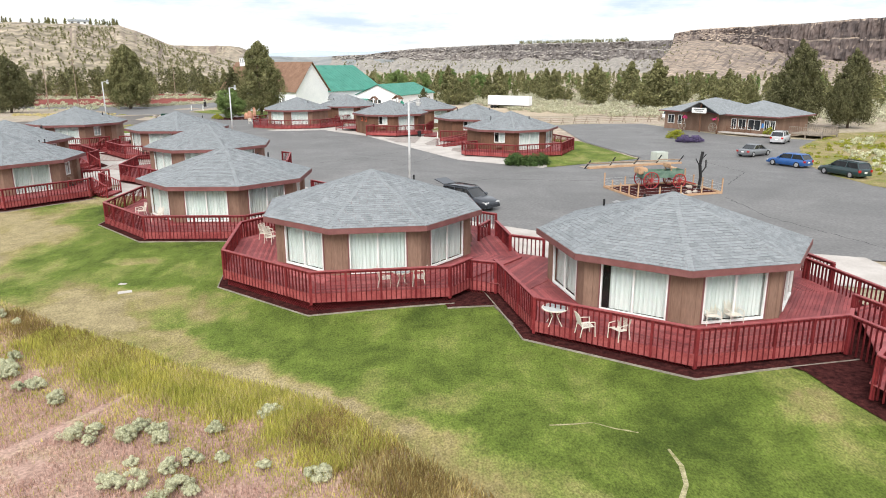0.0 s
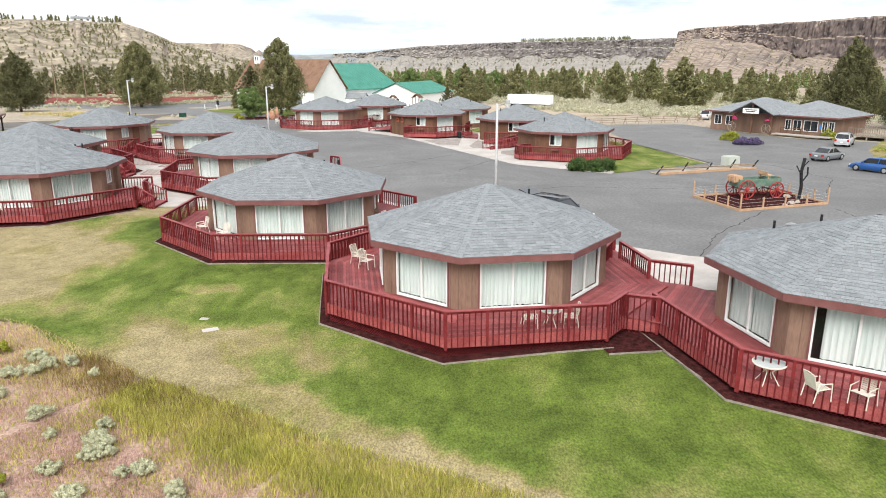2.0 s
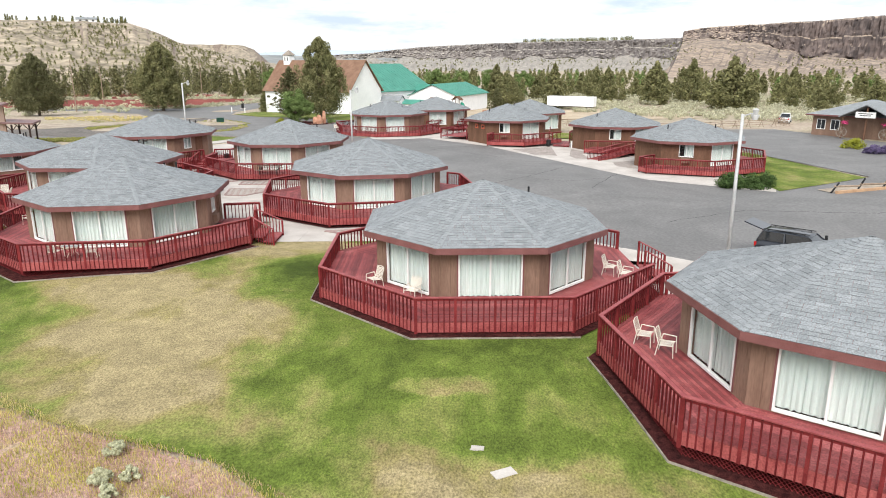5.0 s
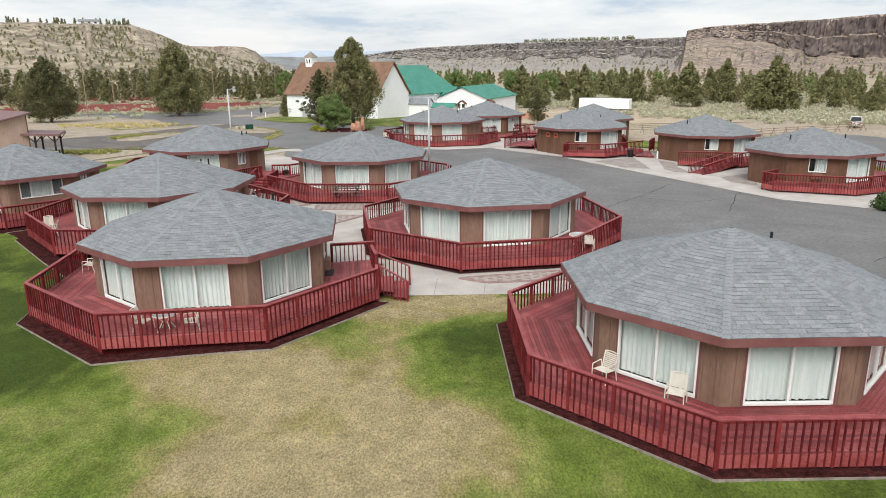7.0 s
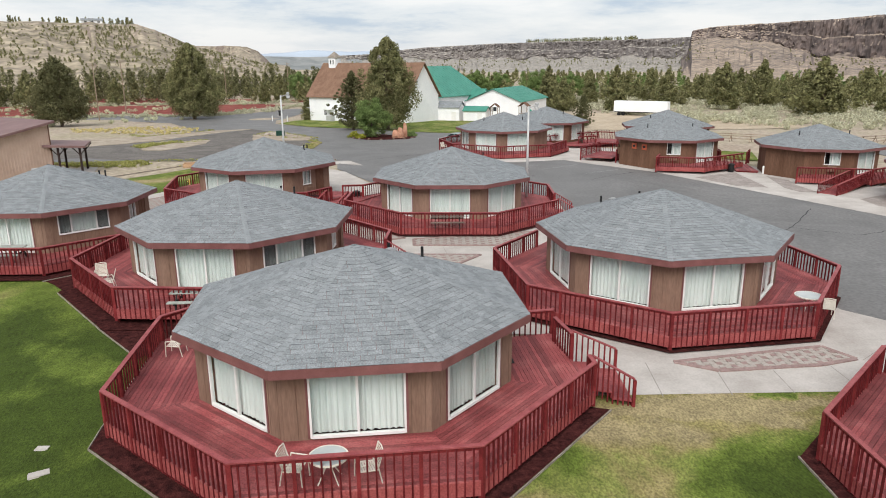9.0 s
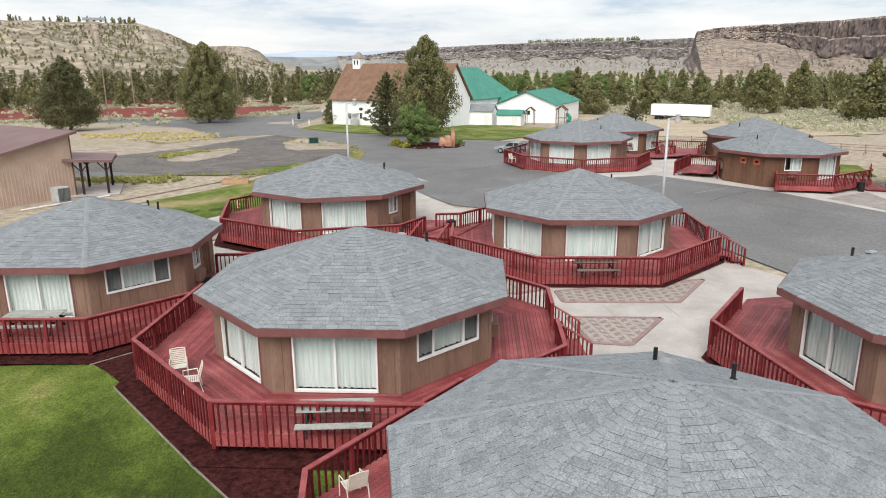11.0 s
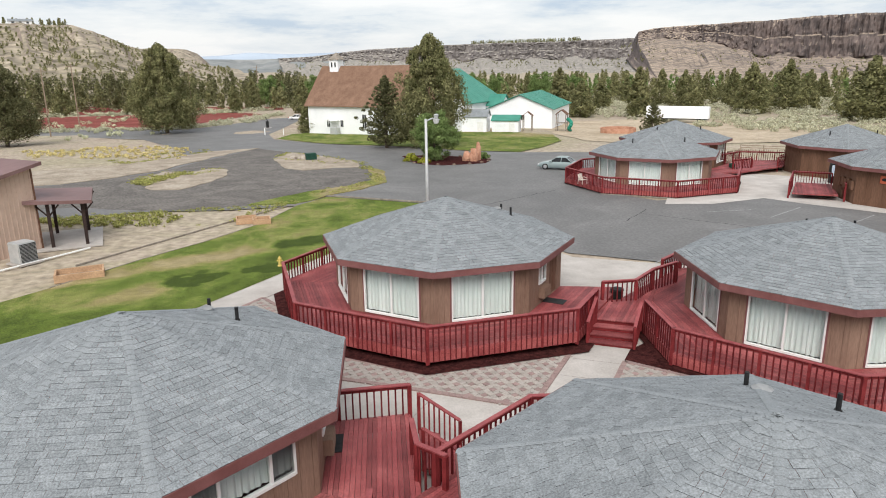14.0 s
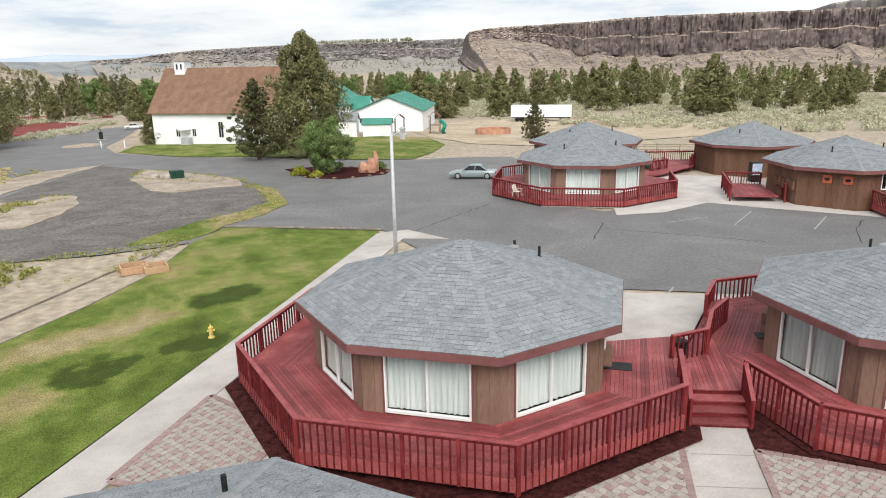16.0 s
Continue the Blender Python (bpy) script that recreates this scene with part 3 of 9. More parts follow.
def hill_mat(name, slope, rock, streak=0.05, relief=0.6):
    """Dry slopes where the ground leans gently, dark layered rock where it stands steep."""
    m = material(name, slope, 0.022, rough=0.95, fine=0.55, fine_scale=0.12, detail=12, bump=relief, bump_scale=0.3, bump_dist=0.6, warp=1.2)
    n, l = m.node_tree.nodes, m.node_tree.links
    bsdf = n["Principled BSDF"]
    was = bsdf.inputs["Base Color"].links[0].from_socket
    geo = n.new("ShaderNodeNewGeometry")
    sep = n.new("ShaderNodeSeparateXYZ")
    l.new(geo.outputs["True Normal"], sep.inputs[0])
    mr = n.new("ShaderNodeMapRange")
    mr.inputs[1].default_value, mr.inputs[2].default_value = 0.9, 0.72
    l.new(sep.outputs[2], mr.inputs[0])
    mp = n.new("ShaderNodeMapping")
    mp.inputs["Scale"].default_value = (streak * 1.3, streak * 1.3, streak * 0.6)
    l.new(geo.outputs["Position"], mp.inputs[0])
    ns = n.new("ShaderNodeTexNoise")
    ns.inputs["Scale"].default_value, ns.inputs["Detail"].default_value = 1.0, 10.0
    l.new(mp.outputs[0], ns.inputs["Vector"])
    rp = n.new("ShaderNodeValToRGB")
    rp.color_ramp.elements[0].position, rp.color_ramp.elements[0].color = 0.34, (*rock[0], 1)
    rp.color_ramp.elements[1].position, rp.color_ramp.elements[1].color = 0.66, (*rock[1], 1)
    mp2 = n.new("ShaderNodeMapping")
    mp2.inputs["Scale"].default_value = (streak * 0.25, streak * 0.25, streak * 1.1)
    l.new(geo.outputs["Position"], mp2.inputs[0])
    ns2 = n.new("ShaderNodeTexNoise")
    ns2.inputs["Scale"].default_value, ns2.inputs["Detail"].default_value = 1.0, 8.0
    l.new(mp2.outputs[0], ns2.inputs["Vector"])
    av = n.new("ShaderNodeMath")
    av.operation = "MULTIPLY_ADD"
    av.inputs[1].default_value = 0.55
    hf = n.new("ShaderNodeMath")
    hf.operation = "MULTIPLY"
    hf.inputs[1].default_value = 0.45
    l.new(ns2.outputs[0], hf.inputs[0])
    l.new(ns.outputs[0], av.inputs[0])
    l.new(hf.outputs[0], av.inputs[2])
    l.new(av.outputs[0], rp.inputs[0])
    mx = n.new("ShaderNodeMix")
    mx.data_type = "RGBA"
    l.new(mr.outputs[0], mx.inputs["Factor"])
    l.new(was, mx.inputs["A"])
    l.new(rp.outputs[0], mx.inputs["B"])
    l.new(mx.outputs["Result"], bsdf.inputs["Base Color"])
    return m


HILL_EYE = (-28.0, 35.0, 11.0)


def hill(name, crest, d_base, d_foot, d_top, foot_el, mat, label, rough_amp=6.0, step=0.16, back=500, seed=0.0, base_z=-4.2, columns=3.0, wobble=1.0, smooth=False):
    """A ridge round the valley: (bearing, rise) of its crest in degrees; a slope from d_base up to foot_el at d_foot, then rock in two tiers up to the crest at d_top."""
    az0, az1 = crest[0][0], crest[-1][0]
    k = int((az1 - az0) / step) + 1
    xs, ys = [c[0] for c in crest], [c[1] for c in crest]
    rows_s = [i / 22 for i in range(23)]
    rows_r = [(0.06, 0.04), (0.13, 0.09), (0.21, 0.15), (0.29, 0.2), (0.37, 0.26), (0.45, 0.32), (0.52, 0.37), (0.56, 0.62), (0.62, 0.66), (0.69, 0.7), (0.76, 0.73), (0.83, 0.77), (0.9, 0.81), (0.95, 0.86), (1.0, 1.0)]
    vs, w = [], 0
    for i in range(k):
        az = az0 + (az1 - az0) * i / (k - 1)
        top_z = HILL_EYE[2] + d_top * math.tan(radians(float(np.interp(az, xs, ys))))
        wob = wobble * (noise.noise((az * 0.35, seed, 0.0)) * 0.10 + noise.noise((az * 1.3, seed, 5.0)) * 0.03)
        foot_z = HILL_EYE[2] + d_foot * math.tan(radians(float(np.interp(az, *foot_el)) + 0.3 * noise.noise((az * 0.7, seed, 1.0)) + 0.1 * noise.noise((az * 2.1, seed, 4.0))))
        foot_z = min(foot_z, base_z + (top_z - base_z) * 0.85)
        line = []
        for s in rows_s:
            d = d_base + (d_foot - d_base) * s
            z = base_z + (foot_z - base_z) * (s ** 1.3)
            gully = noise.noise((az * 0.9, s * 2.2, seed + 3.0)) + 0.55 * noise.noise((az * 2.6, s * 3.0, seed + 6.0)) + 0.22 * noise.noise((az * 6.0, s * 5.0, seed + 9.0))
            line.append((d * (1 + wob * s), z + rough_amp * min(1, s * 3) * (1 - 0.8 * max(0, s - 0.85) / 0.15) * gully * 0.6))
        tier = 0.5 + 0.3 * noise.noise((az * 0.5, seed, 11.0))
        for s, f in rows_r:
            q = s
            d = d_foot + (d_top - d_foot) * f
            z = foot_z + (top_z - foot_z) * (q if tier < 0.5 else q ** 1.15)
            lay = seed + (0.0 if s < 0.54 else 20.0)
            rug = noise.noise((az * 0.8, s * 0.5, seed + 9.0)) * 2.2 + noise.noise((az * 2.4, s * 2.0, lay + 2.0)) * 1.2 + (0.5 if s < 0.54 else 1.2) * noise.noise((az * 6.5, s * 1.5, lay)) + 0.7 * noise.noise((az * 5.0, s * 9.0, seed + 1.0)) + 0.5 * noise.noise((az * 10.0, s * 12.0, seed + 5.0))
            line.append((d * (1 + wob) + columns * rug, z + columns * 0.12 * noise.noise((az * 3.0, seed, 8.0)) * s))
        line.append((d_top * (1 + wob) + back * 0.3, line[-1][1] + 1.0))
        line.append((d_top * (1 + wob) + back, line[-1][1] - 3.0))
        line.append((d_top * (1 + wob) + back * 1.6, base_z))
        w = len(line)
        a = radians(az)
        vs += [(HILL_EYE[0] + d * math.sin(a), HILL_EYE[1] + d * math.cos(a), z) for d, z in line]
    fs = [(i * w + j, (i + 1) * w + j, (i + 1) * w + j + 1, i * w + j + 1) for i in range(k - 1) for j in range(w - 1)]
    me = bpy.data.meshes.new(name)
    me.from_pydata(vs, [], fs)
    ob = piece(name, me, mat, smooth=smooth)
    return tagged(ob, label, "hill", kind="structure")


M["hill_left"] = hill_mat("dry_hill", ((0.3, (0.225, 0.195, 0.135)), (0.5, (0.3, 0.255, 0.19)), (0.7, (0.36, 0.3, 0.235))), ((0.14, 0.108, 0.09), (0.29, 0.23, 0.185)), 0.09, 0.05)
M["mesa"] = hill_mat("basalt_mesa", ((0.36, (0.15, 0.123, 0.108)), (0.48, (0.27, 0.215, 0.17)), (0.66, (0.39, 0.308, 0.235))), ((0.05, 0.043, 0.043), (0.2, 0.157, 0.142)), 0.06, 0.12)
M["rim"] = hill_mat("far_rim", ((0.3, (0.24, 0.22, 0.195)), (0.5, (0.30, 0.275, 0.24)), (0.7, (0.36, 0.33, 0.29))), ((0.12, 0.108, 0.106), (0.24, 0.215, 0.2)), 0.02)
M["far_plain"] = material("far_tableland", two((0.20, 0.215, 0.215), (0.28, 0.285, 0.275)), 0.004, rough=1.0, fine=0.15, fine_scale=0.03)
# the blue haze of distance is put into this base colour
M["distance"] = material("haze_blue_range", two((0.36, 0.42, 0.5), (0.44, 0.5, 0.57)), 0.002, rough=1.0)
hill("hill_left", [(-80, 2.5), (-50, 2.75), (-31, 2.8), (-27, 2.88), (-23, 2.8), (-21, 2.15), (-19.3, 1.4), (-16.6, 0.7), (-14, 0.0), (-12, -0.35)], 330, 560, 640, ((0,), (2.55,)), "hill_left", "dry tan hillside dotted with junipers", 2.0, seed=1.0, back=300, columns=2.5, smooth=True)
hill("hill_left_far", [(-24, 1.2), (-19.4, 1.32), (-16.5, 1.26), (-14.9, 1.18), (-14.1, 0.9), (-13.6, 0.45), (-13.2, 0.0), (-12.8, -0.4)], 900, 1350, 1450, ((0,), (0.7,)), "hill_left", "farther dry ridge", 8.0, step=0.1, seed=2.0)
hill("hill_centre", [(-8, 0.5), (-5.3, 0.62), (-3.5, 0.85), (-0.9, 1.1), (4.5, 1.34), (9, 1.45), (14.1, 1.5), (19.5, 1.64), (24, 1.7), (30, 1.7)], 900, 2290, 2330, ((0,), (0.18,)), "rim", "long flat-topped canyon rim with a rock band", 9.0, step=0.08, seed=3.0, columns=9.0, wobble=0.12)
hill("hill_right", [(18.7, 0.0), (19.15, 0.5), (19.35, 2.1), (20.5, 2.3), (22.3, 2.42), (28, 2.6), (32, 2.85), (36.7, 2.9), (44.3, 2.9), (50, 2.9), (60, 2.8), (80, 2.4)], 560, 1490, 1545, ((18, 21, 24, 25.5, 28, 34, 40, 60), (1.2, 1.55, 1.3, 0.9, 0.2, -0.1, 0.3, 0.5)), "mesa", "dark basalt mesa above tan talus slopes", 7.0, step=0.08, seed=4.0, columns=7.0, wobble=0.18)
hill("hill_distant", [(-20, 0.4), (-12, 0.75), (-10, 0.95), (-7, 0.8), (-3, 0.9), (1, 0.6), (6, 0.4)], 2500, 3900, 4050, ((0,), (0.2,)), "distance", "distant range with pale blue haze in its colour", 2.0, step=0.2, seed=5.0, back=150, columns=0.0, wobble=0.1, smooth=True)
hill("hill_plain", [(-24, 0.2), (-20, 0.45), (-15, 0.5), (-10, 0.42), (-6, 0.5), (-2, 0.3)], 1500, 2350, 2420, ((0,), (0.25,)), "far_plain", "low dark tableland far down the valley", 5.0, step=0.15, seed=7.0, back=150, columns=2.0, wobble=0.3, smooth=True)
hill("hill_peak", [(40, 1.5), (44, 2.8), (46, 3.2), (48, 3.45), (52, 3.3), (58, 2.5)], 2600, 3300, 3400, ((0,), (1.0,)), "rim", "grey peak behind the mesa", 14.0, step=0.3, seed=6.0, back=150)

# ---- cabins and their decks ----
R_EAVE, R_WALL, R_DECK = 6.1, 5.52, 8.32
Z_EAVE, Z_APEX, Z_DECK = 3.15, 5.09, 0.70
AP = math.cos(math.pi / 8)
COURSE = 0.2


def corner(r, i, z=0.0):
    a = math.pi / 4 * i
    return Vector((r * math.cos(a), r * math.sin(a), z))


def face_pose(k, r):
    """The middle of side k at the foot of the wall: x along the side (to the right seen from outside), y inwards, z up."""
    a = math.pi / 4 * (k + 0.5)
    out = Vector((math.cos(a), math.sin(a), 0))
    m = Matrix((Vector((-out.y, out.x, 0)), -out, Vector((0, 0, 1)))).transposed().to_4x4()
    m.translation = out * r * AP
    return m


def slope_pose(k):
    """Roof side k: x along the eave, y up the slope, z out of the roof; the origin at the eave's middle."""
    a = math.pi / 4 * (k + 0.5)
    out = Vector((math.cos(a), math.sin(a), 0))
    x = Vector((-out.y, out.x, 0))
    up = (-out * R_EAVE * AP + Vector((0, 0, Z_APEX - Z_EAVE))).normalized()
    m = Matrix((x, up, x.cross(up))).transposed().to_4x4()
    m.translation = out * R_EAVE * AP + Vector((0, 0, Z_EAVE))
    return m


SLOPE = math.hypot(R_EAVE * AP, Z_APEX - Z_EAVE)
HALF = R_EAVE * math.sin(math.pi / 8)


def tab_verts(x0, x1, y, lift, tip=0.0):
    y1 = y + COURSE + 0.02
    th = 0.011 + lift
    return [(x0, y, 0.0), (x1, y, 0.0), (x1, y, th), (x0, y, th), (x0 + tip, y1, 0.004), (x1 - tip, y1, 0.004)]


TAB_F = ((0, 1, 2, 3), (3, 2, 5, 4), (1, 5, 2), (0, 3, 4))


def shingle_rows(rng):
    """The shingles of one roof side: (left, right, distance up the slope, lift)."""
    out = []
    y, row = 0.0, 0
    while y < SLOPE - 0.1:
        half = HALF * (1 - y / SLOPE)
        x = -half
        off = (0.2, 0.4, 0.11, 0.3)[row % 4] + rng.uniform(-0.02, 0.02)
        first = True
        while x < half - 0.01:
            wdt = off if first else rng.choice((0.4, 0.4, 0.41, 0.39))
            first = False
            x1 = min(x + wdt, half)
            out.append((x, x1 - 0.008, y, rng.choice((0.0, 0.0, 0.006))))
            x = x1
        y += COURSE
        row += 1
    return out


def mesh_of(name, vs, fs, mat):
    me = bpy.data.meshes.new(name)
    me.from_pydata(vs, [], fs)
    me.materials.append(M[mat])
    return me


def edge_tabs(me):
    """Gives the cut lower edges and ends of the tabs their own dark surface."""
    me.materials.append(M["shingle_edge"])
    me.polygons.foreach_set("material_index", [0 if i % 4 == 1 else 1 for i in range(len(me.polygons))])
    return me


rng = random.Random(11)
SIDE_ROWS = [shingle_rows(rng) for _ in range(8)]


def shingle_mesh(sides, split=None):
    vs, fs = [], []
    for k in sides:
        sp = slope_pose(k)
        for x0, x1, y, lift in SIDE_ROWS[k][300 if k == split else 0:]:
            b = len(vs)
            vs += [tuple(sp @ Vector(v)) for v in tab_verts(x0, x1, y, lift)]
            fs += [tuple(b + i for i in f) for f in TAB_F]
    return edge_tabs(mesh_of("shingles", vs, fs, "shingle"))


def cap_mesh(i):
    """The row of cap shingles over one hip."""
    vs, fs = [], []
    a, b = corner(R_EAVE, i, Z_EAVE), Vector((0, 0, Z_APEX))
    d = (b - a).normalized()
    s = d.cross(Vector((0, 0, 1))).normalized()
    n = s.cross(d)
    ln = (b - a).length
    k = int(ln / 0.2)
    for j in range(k + 1):
        for lift, t in ((0.014, j * 0.2), (0.03, j * 0.2 + 0.004)):
            p = a + d * min(t, ln) + n * lift
            vs += [tuple(v) for v in (p - s * 0.11 - n * 0.02, p, p + s * 0.11 - n * 0.02)]
    for j in range(2 * k + 1):
        o = 3 * j
        fs += [(o, o + 1, o + 4, o + 3), (o + 1, o + 2, o + 5, o + 4)]
    return mesh_of("hip_cap", vs, fs, "hip")


SHINGLES_ALL = shingle_mesh(range(8))


def roof_base():
    bm = bmesh.new()
    top = bm.verts.new((0, 0, Z_APEX - 0.01))
    ring = [bm.verts.new(corner(R_EAVE, i, Z_EAVE - 0.01)) for i in range(8)]
    under = [bm.verts.new(corner(R_EAVE - 0.02, i, Z_EAVE - 0.2)) for i in range(8)]
    inner = [bm.verts.new(corner(R_WALL - 0.3, i, Z_EAVE - 0.16)) for i in range(8)]
    for i in range(8):
        j = (i + 1) % 8
        bm.faces.new((ring[i], ring[j], top))
        bm.faces.new((ring[j], ring[i], under[i], under[j]))
        bm.faces.new((under[j], under[i], inner[i], inner[j]))
    return bm


def fascia_mesh():
    """A ring of board under the edge of the roof."""
    bm = bmesh.new()
    rings = [[bm.verts.new(corner(R_EAVE + r, i, Z_EAVE + z)) for i in range(8)] for r, z in ((0.035, -0.27), (0.035, -0.005), (-0.005, -0.005), (-0.005, -0.27))]
    for q in range(4):
        lo, hi = rings[q], rings[(q + 1) % 4]
        for i in range(8):
            j = (i + 1) % 8
            bm.faces.new((lo[i], lo[j], hi[j], hi[i]))
    me = bpy.data.meshes.new("fascia")
    bm.to_mesh(me)
    bm.free()
    return me


WALL_HALF = R_WALL * math.sin(math.pi / 8)
WALL_TOP = Z_EAVE - 0.14


def wall_mesh(holes):
    """One side of the cabin as upright grooved boards, with openings (x0, x1, z0, z1) cut through."""
    bm = bmesh.new()
    joints = []
    x = -WALL_HALF + 0.405
    while x < WALL_HALF - 0.1:
        if all(abs(x - v) > 0.02 for h in holes for v in h[:2]):
            joints.append(x)
        x += 0.405
    xs = sorted({-WALL_HALF, WALL_HALF, *[v for h in holes for v in h[:2]], *[j + d for j in joints for d in (-0.011, -0.007, 0.007, 0.011)]})
    zs = sorted({0.0, WALL_TOP, *[v for h in holes for v in h[2:]]})
    grid = {}
    for i, x in enumerate(xs):
        groove = any(abs(x - j) < 0.009 for j in joints)
        for k, z in enumerate(zs):
            grid[i, k] = bm.verts.new((x, 0.008 if groove else -0.009, z))
    for i in range(len(xs) - 1):
        for k in range(len(zs) - 1):
            if any(h[0] <= xs[i] and xs[i + 1] <= h[1] and h[2] <= zs[k] and zs[k + 1] <= h[3] for h in holes):
                continue
            bm.faces.new((grid[i, k], grid[i + 1, k], grid[i + 1, k + 1], grid[i, k + 1]))
    bmesh.ops.delete(bm, geom=[v for v in bm.verts if not v.link_faces], context="VERTS")
    got = bmesh.ops.extrude_face_region(bm, geom=bm.faces[:])
    for v in got["geom"]:
        if isinstance(v, bmesh.types.BMVert):
            v.co.y = 0.16
    bmesh.ops.recalc_face_normals(bm, faces=bm.faces)
    me = bpy.data.meshes.new("wall_panel")
    bm.to_mesh(me)
    bm.free()
    return me


SL_W, SL_Z0, SL_Z1 = 2.76, Z_DECK + 0.05, 2.92


def frame_mesh(x0, x1, z0, z1, mids=(0.0,), w=0.08, y0=-0.045, y1=0.06):
    bm = bmesh.new()
    box(bm, x0, x0 + w, y0, y1, z0, z1)
    box(bm, x1 - w, x1, y0, y1, z0, z1)
    box(bm, x0 + w, x1 - w, y0, y1, z1 - w, z1)
    box(bm, x0 + w, x1 - w, y0 - 0.02, y1, z0, z0 + w * 1.35)
    for mx in mids:
        box(bm, mx - w * 0.62, mx + w * 0.62, y0 + 0.015, y1, z0 + w, z1 - w)
    me = bpy.data.meshes.new("window_frame")
    bm.to_mesh(me)
    bm.free()
    return me


def pane_mesh(x0, x1, z0, z1):
    bm = bmesh.new()
    bm.faces.new([bm.verts.new(v) for v in ((x0, 0.015, z0), (x1, 0.015, z0), (x1, 0.015, z1), (x0, 0.015, z1))])
    me = bpy.data.meshes.new("pane")
    bm.to_mesh(me)
    bm.free()
    return me


def screen_mesh(x0, x1, z0, z1):
    bm = bmesh.new()
    bm.faces.new([bm.verts.new(v) for v in ((x0, -0.012, z0), (x1, -0.012, z0), (x1, -0.012, z1), (x0, -0.012, z1))])
    me = bpy.data.meshes.new("insect_screen")
    bm.to_mesh(me)
    bm.free()
    return me


def curtain_mesh(x0, x1, z0, z1, seed):
    """A pleated curtain with a wavy hem."""
    r = random.Random(seed)
    bm = bmesh.new()
    k = int((x1 - x0) / 0.045)
    cols = []
    ph = r.uniform(0, 6)
    for i in range(k + 1):
        x = x0 + (x1 - x0) * i / k
        y = 0.17 + 0.03 * math.sin(i * 1.55 + ph + 0.8 * math.sin(i * 0.31)) + 0.012 * r.uniform(-1, 1)
        hem = z0 + 0.035 * abs(math.sin(i * 0.6 + ph)) + 0.02 * r.random()
        cols.append([bm.verts.new((x, y * 0.7 + 0.05, z1)), bm.verts.new((x, y, (z0 + z1) / 2)), bm.verts.new((x + 0.006 * r.uniform(-1, 1), y, hem))])
    for a, b in zip(cols, cols[1:]):
        for j in (0, 1):
            bm.faces.new((a[j], a[j + 1], b[j + 1], b[j]))
    me = bpy.data.meshes.new("curtain")
    bm.to_mesh(me)
    bm.free()
    return me


def trim_mesh(x0, x1, z0, z1):
    """Thin dark boards round the sides and head of an opening."""
    bm = bmesh.new()
    out = [(x0 - 0.07, z0), (x0 - 0.003, z0), (x0 - 0.003, z1 + 0.003), (x1 + 0.003, z1 + 0.003), (x1 + 0.003, z0), (x1 + 0.07, z0), (x1 + 0.07, z1 + 0.07), (x0 - 0.07, z1 + 0.07)]
    front, rear = [bm.verts.new((x, -0.03, z)) for x, z in out], [bm.verts.new((x, -0.004, z)) for x, z in out]
    bm.faces.new(front)
    for i in range(8):
        bm.faces.new((front[i], rear[i], rear[(i + 1) % 8], front[(i + 1) % 8]))
    bmesh.ops.recalc_face_normals(bm, faces=bm.faces)
    me = bpy.data.meshes.new("trim")
    bm.to_mesh(me)
    bm.free()
    return me


CACHE = {}


def shared(key, make):
    if key not in CACHE:
        CACHE[key] = make()
    return CACHE[key]


SHORT = (-1.42, 1.42, 1.64, 2.9)
SMALL = (-0.95, -0.05, 1.65, 2.8)
SMALL_FAR, DOOR_FAR = (-0.4, 1.0, 1.6, 2.85), (-1.65, -0.7, Z_DECK + 0.03, 2.78)
DOOR = (0.5, 1.45, Z_DECK + 0.03, 2.78)


def add_window(parent, mp, x0, x1, z0, z1, mids, seed, gap=0.0):
    win = piece("window", shared(("frame", x0, x1, z0, z1), lambda: frame_mesh(x0, x1, z0, z1, mids, 0.062)), "white", parent, "white vinyl frame", mp)
    xs = [x0, *mids, x1]
    for i, (a, b) in enumerate(zip(xs, xs[1:])):
        p = piece("pane", shared(("pane", a, b, z0, z1), lambda: pane_mesh(a + 0.04, b - 0.04, z0 + 0.08, z1 - 0.05)), "glass", win)
        p.visible_shadow = False
        a2, b2 = a - (0.35 if i == 0 else 0.03), b + (0.35 if i == len(xs) - 2 else 0.03)
        if gap and i == 0:
            a2 += gap + 0.35
        if len(mids) == 2 and i != 1:  # grey insect screens before the side lights of a wide window
            sc = piece("insect_screen", shared(("screen", a, b), lambda: screen_mesh(a + 0.05, b - 0.05, z0 + 0.08, z1 - 0.06)), "screen", win, "dark grey insect screen")
            sc.visible_shadow = False
        piece("curtain", shared(("cur", a2, b2, z0, z1, seed % 3), lambda: curtain_mesh(a2, b2, z0 + 0.04, z1, seed)), "curtain", win, "pleated white curtain")
    return win


def room_core():
    bm = bmesh.new()
    pts = [(corner(R_WALL - 0.75, i).x, corner(R_WALL - 0.75, i).y) for i in range(8)]
    prism(bm, pts, 0.1, WALL_TOP - 0.05)
    me = bpy.data.meshes.new("room")
    bm.to_mesh(me)
    bm.free()
    return me


